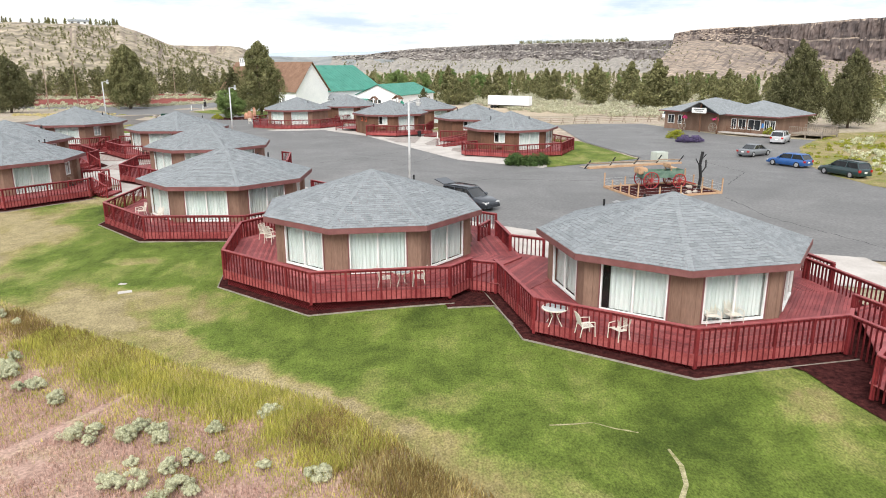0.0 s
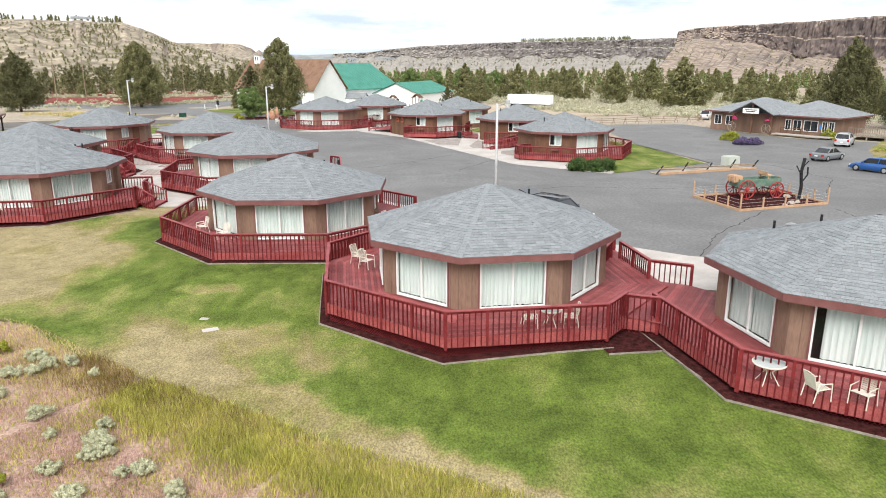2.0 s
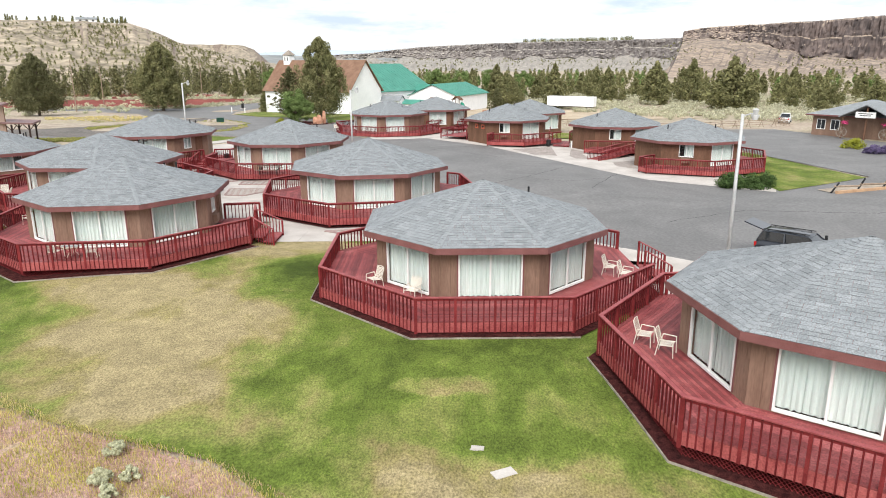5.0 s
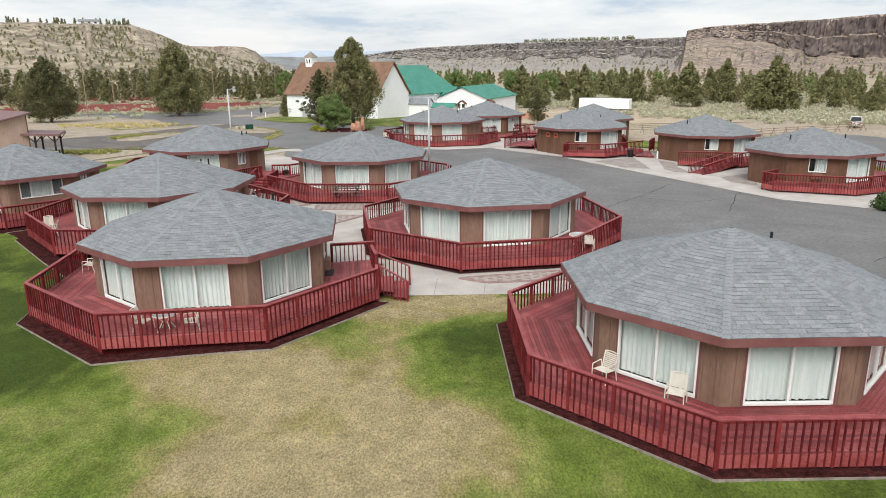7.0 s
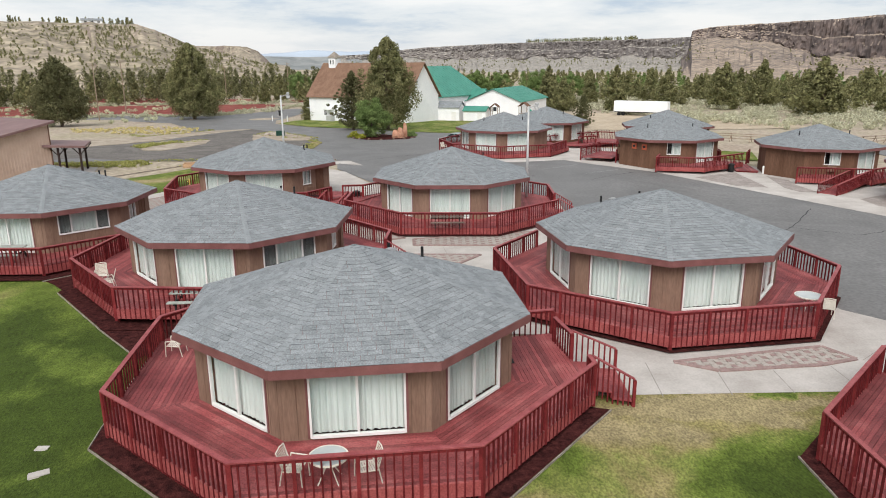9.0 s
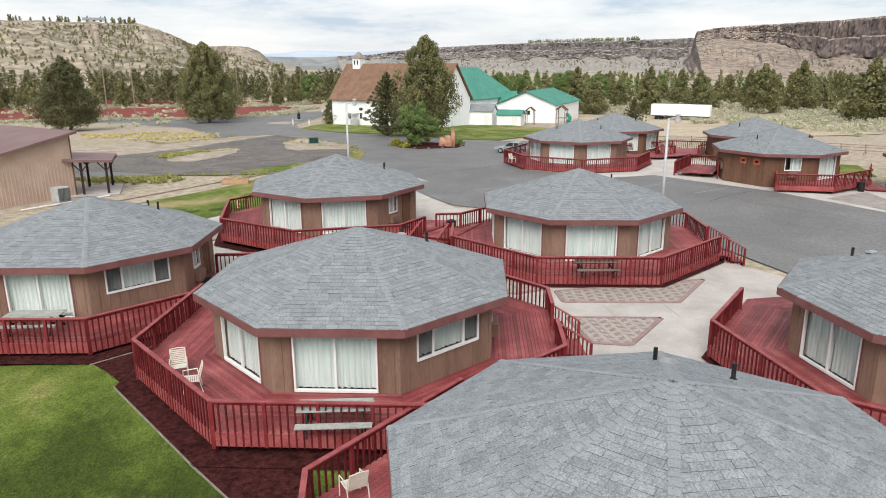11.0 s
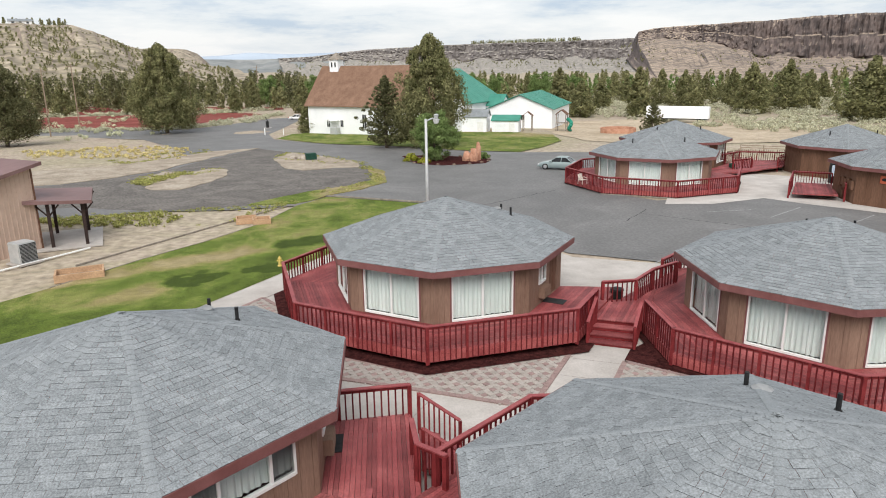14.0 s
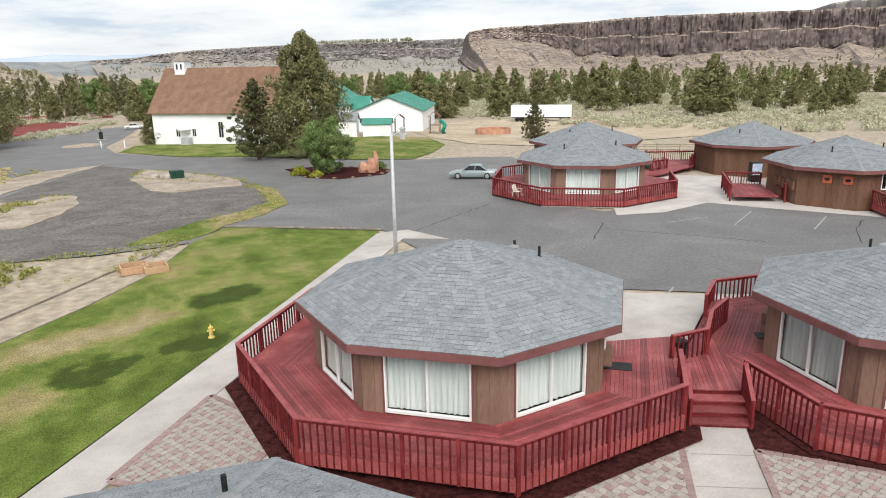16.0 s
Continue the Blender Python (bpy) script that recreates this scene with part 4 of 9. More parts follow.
def cabin(x, y, z, theta, faces, pieces_side=None, wall="siding", near=True, pipes=((0.9, 1.6), (1.3, 0.3)), seed=0, open_side=None, vent=None):
    """An eight-sided cabin. faces: a letter a side: S sliding window, W short wide window, D door with a small window, P plain."""
    tint = "brown" if wall == "siding" else "dark brown"
    th = thing("cabin", f"eight-sided {tint} cabin with grey shingle roof and white curtains", "cabin", pose(x, y, z, 0, 0, theta), "octagonal cabins")
    roof = part("roof", roof_base(), "soffit", th, "low grey shingle roof")
    if near:
        if pieces_side is None:
            piece("shingles", SHINGLES_ALL, None, roof)["kind"] = "stuff"
        else:
            piece("shingles", shared(("sh", pieces_side), lambda: shingle_mesh(range(8), pieces_side)), None, roof)["kind"] = "stuff"
            LATE.append((roof, pieces_side))
    else:
        piece("shingles", SHINGLES_ALL, None, roof)["kind"] = "stuff"
    for i in range(8):
        piece("hip_cap", shared(("cap", i), lambda: cap_mesh(i)), None, roof)
    piece("fascia", shared("fascia", fascia_mesh), "fascia", th, "brown-red fascia board")
    piece("room", shared("room", room_core), "dark_room", th, "dark room behind the curtains")
    small, way_in = (SMALL, DOOR) if near else (SMALL_FAR, DOOR_FAR)
    for k, f in enumerate(faces):
        mp = face_pose(k, R_WALL)
        holes = {"S": [(-SL_W / 2, SL_W / 2, SL_Z0, SL_Z1)], "W": [SHORT], "D": [small, way_in], "P": []}[f]
        panel = piece("wall_panel", shared(("wall", f, wall), lambda: wall_mesh(holes)), wall, th, "", mp)
        if f == "S":
            add_window(panel, None, *holes[0], (0.0,), seed + k, gap=0.34 if open_side == k else 0.0)
            piece("trim", shared(("trim", f), lambda: trim_mesh(*holes[0])), "fascia", panel)
        elif f == "W":
            add_window(panel, None, *SHORT, (-0.7, 0.7), seed + k)
        elif f == "D":
            add_window(panel, None, *small, ((small[0] + small[1]) / 2,), seed + k, gap=0.0 if near else 0.5)
            piece("door", shared("door", door_mesh), "siding_dark", panel, "brown wooden door", pose(way_in[0] - DOOR[0], 0, 0))
            piece("air_conditioner", shared("ac", ac_mesh), "siding", panel, "tan air conditioner under the window", pose((small[0] + small[1] - SMALL[0] - SMALL[1]) / 2, 0, 0))
    for px, py in pipes:
        r = math.hypot(px, py)
        zz = Z_APEX - (Z_APEX - Z_EAVE) * r / (R_EAVE * AP)
        bm = bmesh.new()
        tube(bm, (0, 0, -0.1), (0, 0, 0.42), 0.055, 0.055, 10)
        tube(bm, (0, 0, -0.05), (0, 0, 0.04), 0.11, 0.08, 10)
        ca, sa = math.cos(radians(-theta)), math.sin(radians(-theta))
        part("vent_pipe", bm, "black", roof, "black vent pipe", pose(px * ca - py * sa, px * sa + py * ca, zz))
    if vent:
        vx, vy = spun(vent, -theta)
        bm = bmesh.new()
        box(bm, -0.2, 0.2, -0.2, 0.2, -0.12, 0.04)
        tube(bm, (0, 0, 0.04), (0, 0, 0.12), 0.15, 0.15, 10)
        tube(bm, (0, 0, 0.12), (0, 0, 0.18), 0.24, 0.12, 12)
        part("roof_vent", bm, "vent_metal", roof, "low round metal roof vent", pose(vx, vy, Z_APEX - (Z_APEX - Z_EAVE) * math.hypot(vx, vy) / (R_EAVE * AP)))
    return th


def door_mesh():
    bm = bmesh.new()
    x0, x1, z0, z1 = DOOR
    box(bm, x0, x1, 0.03, 0.075, z0, z1)
    for a, b in ((z0 + 0.12, z0 + 0.85), (z0 + 0.97, z1 - 0.15)):
        for c, d in ((x0 + 0.1, x0 + 0.43), (x0 + 0.52, x1 - 0.1)):
            box(bm, c, d, 0.015, 0.035, a, b)
    tube(bm, (x0 + 0.08, 0.03, z0 + 0.95), (x0 + 0.08, -0.03, z0 + 0.95), 0.03, 0.035)
    me = bpy.data.meshes.new("door")
    bm.to_mesh(me)
    bm.free()
    return me


def ac_mesh():
    """A wall unit whose front is ribbed."""
    bm = bmesh.new()
    out = [(0.02, 1.02), (-0.28, 1.02)]
    for i in range(7):
        z = 1.06 + i * 0.06
        out += [(-0.28, z), (-0.3, z + 0.004), (-0.3, z + 0.028), (-0.28, z + 0.032)]
    out += [(-0.28, 1.5), (0.02, 1.5)]
    ends = [[bm.verts.new((x, y, z)) for y, z in out] for x in (-0.9, -0.1)]
    bm.faces.new(ends[0])
    bm.faces.new(ends[1][::-1])
    k = len(out)
    for i in range(k):
        bm.faces.new((ends[0][i], ends[0][(i + 1) % k], ends[1][(i + 1) % k], ends[1][i]))
    bmesh.ops.recalc_face_normals(bm, faces=bm.faces)
    me = bpy.data.meshes.new("air_conditioner")
    bm.to_mesh(me)
    bm.free()
    return me


LATE = []
M["edging"] = material("weathered_edging", two((0.2, 0.17, 0.14), (0.33, 0.29, 0.245)), 2.0, rough=0.9, fine=0.2, fine_scale=12)

# decks


def unit_box(name, w, d, h):
    bm = bmesh.new()
    box(bm, -w / 2, w / 2, -d / 2, d / 2, 0, h)
    me = bpy.data.meshes.new(name)
    bm.to_mesh(me)
    bm.free()
    return me


BALUSTER = unit_box("baluster", 0.048, 0.048, 1.43)
POST = unit_box("post", 0.1, 0.1, 1.44)
CORNER_POST = unit_box("corner_post", 0.13, 0.13, 1.52)


RAIL_N = [0]


def railing(deck, a, b, post_a=True, post_b=True, z=None, base=None, drop=0.48):
    """A railing from a to b (plan points in the deck's frame): cap, under rail, posts and balusters that hang over the rim."""
    z = Z_DECK if z is None else z
    a, b = Vector((a[0], a[1], 0)), Vector((b[0], b[1], 0))
    d = b - a
    ln = d.length
    d.normalize()
    turn = math.degrees(math.atan2(d.y, d.x))
    out = Vector((d.y, -d.x, 0))
    bm = bmesh.new()
    RAIL_N[0] += 1
    up = 0.004 * (RAIL_N[0] % 3)
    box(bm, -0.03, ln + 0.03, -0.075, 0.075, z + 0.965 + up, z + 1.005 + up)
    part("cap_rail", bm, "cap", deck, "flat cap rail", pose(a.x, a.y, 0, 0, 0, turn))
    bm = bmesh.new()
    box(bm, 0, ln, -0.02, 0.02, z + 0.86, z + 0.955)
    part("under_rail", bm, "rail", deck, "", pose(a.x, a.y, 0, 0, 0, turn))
    n = max(1, round(ln / 0.228))
    gap = max(2, round(n / max(1, round(ln / 1.65))))
    for i in range(n + 1):
        p = a + d * (ln * i / n)
        if i in (0, n):
            if (i == 0 and post_a) or (i == n and post_b):
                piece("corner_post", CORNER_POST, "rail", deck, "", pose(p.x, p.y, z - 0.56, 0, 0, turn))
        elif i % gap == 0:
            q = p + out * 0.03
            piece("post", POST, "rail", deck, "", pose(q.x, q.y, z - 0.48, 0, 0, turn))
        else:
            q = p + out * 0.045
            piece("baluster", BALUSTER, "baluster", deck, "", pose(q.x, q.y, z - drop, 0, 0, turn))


def wedge_boards(k, r_in, r_out):
    """The deck boards of one side, parallel to its edge and mitred at the corners: (points in plan)."""
    out = []
    ap0, ap1 = r_in * AP, r_out * AP
    m = face_pose(k, 0.0)
    d = ap0
    w = 0.142
    t = math.tan(math.pi / 8)
    while d < ap1 - 0.02:
        e = min(d + w - 0.009, ap1)
        pts = [(-d * t + 0.002, -d), (d * t - 0.002, -d), (e * t - 0.002, -e), (-e * t + 0.002, -e)]
        out.append([tuple((m @ Vector((x, y, 0)))[:2]) for x, y in pts])
        d += w
    return out


def board_mesh(pts, z0, z1):
    bm = bmesh.new()
    prism(bm, pts, z0, z1)
    me = bpy.data.meshes.new("deck_board")
    bm.to_mesh(me)
    bm.free()
    return me


def lattice_mesh(ln, h):
    bm = bmesh.new()
    s = 0.0
    st = 0.13
    while s < ln + h:
        for sgn in (1, -1):
            x0, x1 = s - h, s
            z0, z1 = (0, h) if sgn > 0 else (h, 0)
            if x0 < 0:
                z0 += (0 - x0) * (z1 - z0) / h
                x0 = 0
            if x1 > ln:
                z1 -= (x1 - ln) * (z1 - z0) / (x1 - x0 + 1e-9)
                x1 = ln
            if x1 - x0 > 0.03:
                bar(bm, (x0, 0.004 * sgn, z0), (x1, 0.004 * sgn, z1), 0.008, 0.034, (0, 1, 0.001))
        s += st
    return bm


def planked(name, pts, z0, z1, turn, parent, w=0.142, mat="deck", label="", gap=0.009):
    """A floor of planks over a plan outline, laid at the given turn."""
    bm = bmesh.new()
    area = sum(a[0] * b[1] - b[0] * a[1] for a, b in zip(pts, pts[1:] + pts[:1]))
    poly(bm, pts if area > 0 else pts[::-1], z1)
    n = Vector((-math.sin(radians(turn)), math.cos(radians(turn)), 0))
    ds = [n.x * p[0] + n.y * p[1] for p in pts]
    d = min(ds) + w
    while d < max(ds):
        bmesh.ops.bisect_plane(bm, geom=bm.verts[:] + bm.edges[:] + bm.faces[:], plane_co=n * d, plane_no=n)
        d += w
    bmesh.ops.split_edges(bm, edges=[e for e in bm.edges if not e.is_boundary])
    for f in bm.faces:
        c = sum(((n.dot(v.co)) for v in f.verts)) / len(f.verts)
        for v in f.verts:
            v.co += n * (gap * 0.5 if n.dot(v.co) < c else -gap * 0.5)
    for f in list(bm.faces):
        one = bmesh.new()
        prism(one, [(v.co.x, v.co.y) for v in f.verts], z0, z1)
        part("deck_board", one, mat, parent)
    bm.free()


def deck(x, y, z, theta, rails, mulch_i, board_sides=range(8), pieces=True, lattice=(), seed=0, gravel=True, bed=0.75, stop=None, bare=()):
    """The raised red deck round a cabin. rails: (side, from, to) with fractions along the side."""
    th = thing("deck", "raised red-stained wooden deck with railing round a cabin", "deck", pose(x, y, z, 0, 0, theta), "cabin decks")
    rim = bmesh.new()
    for k in board_sides:
        a, b = corner(R_DECK, k), corner(R_DECK, k + 1)
        c, d = corner(R_DECK - 0.05, k + 1), corner(R_DECK - 0.05, k)
        prism(rim, [(a.x, a.y), (b.x, b.y), (c.x, c.y), (d.x, d.y)], Z_DECK - 0.46, Z_DECK - 0.045)
    part("rim_joist", rim, "rim_board", th, "red rim board, lightened as if lit")
    for k in board_sides:
        boards = shared(("boards", k), lambda: [board_mesh(p, Z_DECK - 0.04, Z_DECK) for p in wedge_boards(k, R_WALL, R_DECK)])
        for me in boards:
            piece("deck_board", me, "deck", th)
    for k, f0, f1 in rails:
        a, b = corner(R_DECK - 0.06, k), corner(R_DECK - 0.06, k + 1)
        p, q = a.lerp(b, f0), a.lerp(b, f1)
        railing(th, p, q, True, f1 < 1.0)
    if stop is not None:  # the deck ends at a rail from the wall outwards, just past the door
        def polar(r, a):
            return (r * math.cos(radians(a)), r * math.sin(radians(a)))
        a0 = 45 * (stop + 1)
        p, q = polar(5.3, a0 - 5.0), polar(7.8, a0 - 8.8)
        c, d = corner(R_WALL, stop), corner(R_DECK, stop)
        planked("deck_board", [(c.x, c.y), p, q, (d.x, d.y)], Z_DECK - 0.04, Z_DECK, 45 * (stop + 0.5) + 90, th)
        railing(th, polar(5.62, a0 - 5.4), q)
        for e, f in ((q, p), ((d.x, d.y), q)):
            rb = bmesh.new()
            bar(rb, (*e, Z_DECK - 0.3), (*f, Z_DECK - 0.3), 0.05, 0.5)
            part("rim_joist", rb, "rim_board", th)
    for k in lattice:
        a, b = corner(R_DECK - 0.2, k), corner(R_DECK - 0.2, k + 1)
        turn = math.degrees(math.atan2(b.y - a.y, b.x - a.x))
        part("lattice", lattice_mesh((b - a).length, 0.56), "rail", th, "diagonal lattice skirt", pose(a.x, a.y, -0.3, 0, 0, turn))
    if gravel:
        c = []
        for k in range(8):  # no bed along the bare sides
            r = R_DECK + bed if k not in bare else R_DECK - 0.25 if k in board_sides else R_WALL - 0.4
            c += [corner(r, k), corner(r, k + 1)]
        c = [v for i, v in enumerate(c) if (v - c[i - 1]).length > 0.01]
        rot = pose(x, y, 0, 0, 0, theta)
        pts = [tuple((rot @ v)[:2]) for v in c]
        sheet(f"mulch_bed_{mulch_i}", pts, 0.075 + 0.005 * mulch_i, "mulch", "red cinder bed under a deck, darkened for the deck's shade", "bed", cell=3.0)
        if lattice:
            for k in lattice:
                a, b = rot @ corner(R_DECK + bed + 0.04, k), rot @ corner(R_DECK + bed + 0.04, k + 1)
                bm = bmesh.new()
                m = 6
                for i in range(m):
                    p, q = a.lerp(b, i / m), a.lerp(b, (i + 1) / m)
                    bar(bm, (p.x, p.y, ground_z(p.x, p.y) + 0.05), (q.x, q.y, ground_z(q.x, q.y) + 0.05), 0.035, 0.1)
                tagged(part(f"edging_{mulch_i}_{k}", bm, "edging"), "narrow concrete edging along a bed", "kerb", kind="structure")
    return th


# centre, height, turn, faces by side (side k looks to turn + 22.5 + 45 k)
def sides(theta, **by_angle):
    """Letters of the eight sides from bearings: S=[...] etc.; the rest plain."""
    out = ["P"] * 8
    for letter, angles in by_angle.items():
        for a in angles:
            out[round(((a - theta - 22.5) % 360) / 45) % 8] = letter
    return "".join(out)


def side_at(theta, a):
    return round(((a - theta - 22.5) % 360) / 45) % 8


CABINS = [
    ("C1", 10.59, 30.96, -0.03, 34.5, dict(S=[192, 237, 282, 327], D=[57]), None),
    ("C2", -3.74, 37.50, 0.07, 30.2, dict(S=[187, 233, 278, 323], D=[8]), None),
    ("C3", -15.37, 49.71, -0.09, 22.8, dict(S=[180, 225, 270, 315], D=[0]), None),
    ("C4", -36.71, 58.41, 0.01, 28.6, dict(S=[186, 231, 276, 321], D=[6]), None),
    ("C5", -22.83, 68.65, -0.02, 31.5, dict(S=[189, 234, 279, 324], D=[54]), None),
    ("C6", -44.40, 71.62, 0.11, 19.1, dict(S=[222, 267], W=[312], D=[357]), 267),
    ("C7", -32.74, 87.33, -0.08, 19.9, dict(S=[177, 222, 267, 312], D=[132]), None),
    ("C8", -48.21, 93.46, 0.11, 34.1, dict(S=[192, 237, 282], D=[327]), 237),
    ("C9", -58.24, 79.00, 0.01, 22.2, dict(S=[225, 270], W=[315], D=[0]), None),
    ("DA", -25.28, 124.73, -0.16, 37.4, dict(S=[195, 240, 285]), None),
    ("DB", -17.95, 137.05, -0.3, 25.8, dict(S=[318, 273]), None),
    ("DC", -8.00, 113.42, -0.15, 9.6, dict(D=[257], S=[302]), None),
    ("DD", -2.91, 129.29, -0.4, 12.8, dict(S=[320]), None),
    ("DE", 5.14, 106.27, -0.35, 6.7, dict(D=[254], S=[299]), None),
    ("DF", 9.01, 90.28, -0.39, 44.1, dict(D=[247], S=[292, 337]), None),
]


def spun(p, a):
    """Turns a plan offset by a bearing."""
    c, s = math.cos(radians(a)), math.sin(radians(a))
    return p[0] * c - p[1] * s, p[0] * s + p[1] * c


PLACE = {}
for i, (key, cx, cy, cz, th_, fc, ps) in enumerate(CABINS):
    cabin(cx, cy, cz, th_, sides(th_, **fc), None if ps is None else side_at(th_, ps), "siding_dark" if key[0] == "D" and key != "DA" else "siding", key[0] == "C", seed=i * 3,
          pipes=[spun(p, 0 if key == "C7" else fc["D"][0]) for p in ((1.3, 3.7), (2.5, 2.05))] if key[0] == "C" else ((-2.6, -1.2), (2.2, -1.6)), vent=spun((1.35, 3.05), 0 if key == "C7" else fc["D"][0]) if key[0] == "C" else None, open_side=side_at(th_, 237) if key == "C1" else None)
    PLACE[key] = (cx, cy, cz, th_)


def rails_for(key, full, partial=()):
    th_ = PLACE[key][3]
    return [(side_at(th_, a), 0.0, 1.0) for a in full] + [(side_at(th_, a), f0, f1) for a, f0, f1 in partial]


def deck_for(key, full, partial=(), i=0, lattice=(), bare=(), **kw):
    cx, cy, cz, th_ = PLACE[key]
    return deck(cx, cy, cz, th_, rails_for(key, full, partial), i, lattice=[side_at(th_, a) for a in lattice], bare=[side_at(th_, a) for a in bare], **kw)


DECKS = {}
DECKS["C1"] = deck_for("C1", (237, 282), [(192, 0.1, 1.0), (327, 0.0, 0.12), (12, 0.25, 1.0)], 1, (192, 237, 282), bed=0.5, bare=(102, 147), board_sides=[side_at(34.5, a) for a in (12, 57, 192, 237, 282, 327)])
DECKS["C2"] = deck_for("C2", (143, 188, 233, 278), [(323, 0.0, 0.27), (98, 0.2, 1.0), (53, 0.0, 0.4)], 2, (188, 233, 278), bed=0.3)
DECKS["C3"] = deck_for("C3", (135, 180, 225, 270, 315), [(90, 0.3, 1.0), (45, 0.0, 0.6)], 3, (180, 225, 270), bed=0.42)
DECKS["C4"] = deck_for("C4", (141, 186, 231, 276, 321), [(6, 0.0, 0.09)], 4, (186, 231, 276, 321), (6, 51, 96), bed=0.5, board_sides=[side_at(28.6, a) for a in (141, 186, 231, 276, 321)], stop=side_at(28.6, 6))
# the narrow bed here is a dark strip for the deck's shade on concrete
DECKS["C5"] = deck_for("C5", (189, 234, 279, 324, 9), [(144, 0.25, 1.0), (54, 0.0, 0.2)], 5, (), bed=0.22)
DECKS["C6"] = deck_for("C6", (87, 177, 222, 267, 312), [(132, 0.0, 0.65), (357, 0.0, 0.4), (357, 0.67, 1.0), (42, 0.0, 1.0)], 6, (222,), (87, 132))
DECKS["C7"] = deck_for("C7", (222, 267, 312, 42, 87), [(357, 0.36, 1.0), (177, 0.5, 1.0), (132, 0.0, 0.35)], 7, (), bed=0.3)
DECKS["C8"] = deck_for("C8", (102, 147, 192, 237, 282), [(327, 0.0, 0.42)], 8, (), bed=0.55, board_sides=[side_at(34.1, a) for a in (102, 147, 192, 237, 282, 327)], bare=(12, 57))
DECKS["C9"] = deck_for("C9", (135, 180, 225, 270), [(315, 0.0, 0.68)], 9, (315,), (0, 45, 90), board_sides=[side_at(22.2, a) for a in (135, 180, 225, 270, 315)], stop=side_at(22.2, 0))
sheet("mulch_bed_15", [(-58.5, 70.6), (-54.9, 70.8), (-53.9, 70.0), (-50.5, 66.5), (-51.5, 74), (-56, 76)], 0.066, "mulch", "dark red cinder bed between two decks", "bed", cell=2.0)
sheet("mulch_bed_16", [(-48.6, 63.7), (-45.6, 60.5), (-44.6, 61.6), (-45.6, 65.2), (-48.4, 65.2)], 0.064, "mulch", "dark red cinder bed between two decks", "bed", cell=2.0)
bm = bmesh.new()
bar(bm, (-48.6, 63.66, ground_z(-48.6, 63.66) + 0.05), (-45.6, 60.46, ground_z(-45.6, 60.46) + 0.05), 0.035, 0.1)
tagged(part("edging_16", bm, "edging"), "narrow concrete edging along a bed", "kerb", kind="structure")
c4_back = pose(PLACE["C4"][0], PLACE["C4"][1], 0, 0, 0, PLACE["C4"][3]).inverted()
railing(DECKS["C4"], c4_back @ Vector((-29.4, 60.2, 0)), c4_back @ Vector((-29.05, 58.6, 0)))
c6_back = pose(PLACE["C6"][0], PLACE["C6"][1], 0, 0, 0, PLACE["C6"][3]).inverted()
c6_ends = [c6_back @ Vector((a, b, 0)) for a, b in ((-49.94, 76.5), (-50.62, 77.15), (-50.7, 78.44))]
for p, q in zip(c6_ends, c6_ends[1:]):  # short rail beside the steps
    railing(DECKS["C6"], p, q)
DECKS["DA"] = deck_for("DA", (150, 195, 240, 285), [(330, 0.0, 0.85), (105, 0.0, 1.0)], 10, (240,), bed=0.1)
DECKS["DF"] = deck_for("DF", (247, 292, 337, 22), [(202, 0.82, 1.0)], 11, (), board_sides=[side_at(44.1, a) for a in (247, 292, 337, 22)], gravel=False)
DECKS["DE"] = deck_for("DE", (254, 299), [], 12, (), board_sides=[side_at(6.7, a) for a in (254, 299)], gravel=False)
DECKS["DC"] = deck_for("DC", (302,), [(257, 0.25, 1.0)], 13, (), board_sides=[side_at(9.6, 302)], gravel=False)


def part_side(key, bearing, f0, f1):
    """A strip of deck along a stretch of one side, with its rim boards and a rail across its open end."""
    k = side_at(PLACE[key][3], bearing)
    a, b = corner(R_DECK, k).lerp(corner(R_DECK, k + 1), f0), corner(R_DECK, k).lerp(corner(R_DECK, k + 1), f1)
    c, d = corner(R_WALL, k).lerp(corner(R_WALL, k + 1), f1), corner(R_WALL, k).lerp(corner(R_WALL, k + 1), f0)
    planked("deck_board", [tuple(v[:2]) for v in (a, b, c, d)], Z_DECK - 0.04, Z_DECK, 45 * (k + 0.5) + 90, DECKS[key])
    for p, q in ((a, b), (a, d) if f0 > 0 else (b, c)):
        bm = bmesh.new()
        bar(bm, (p.x, p.y, Z_DECK - 0.25), (q.x, q.y, Z_DECK - 0.25), 0.05, 0.41)
        part("rim_joist", bm, "rim_board", DECKS[key], "red rim board, lightened as if lit")
    p, q = (a, d) if f0 > 0 else (b, c)
    railing(DECKS[key], p.lerp(q, 0.04), p.lerp(q, 0.9))


part_side("DC", 257, 0.25, 1.0)
part_side("DF", 202, 0.82, 1.0)

# ---- platforms, stairs and paving between the cabins ----


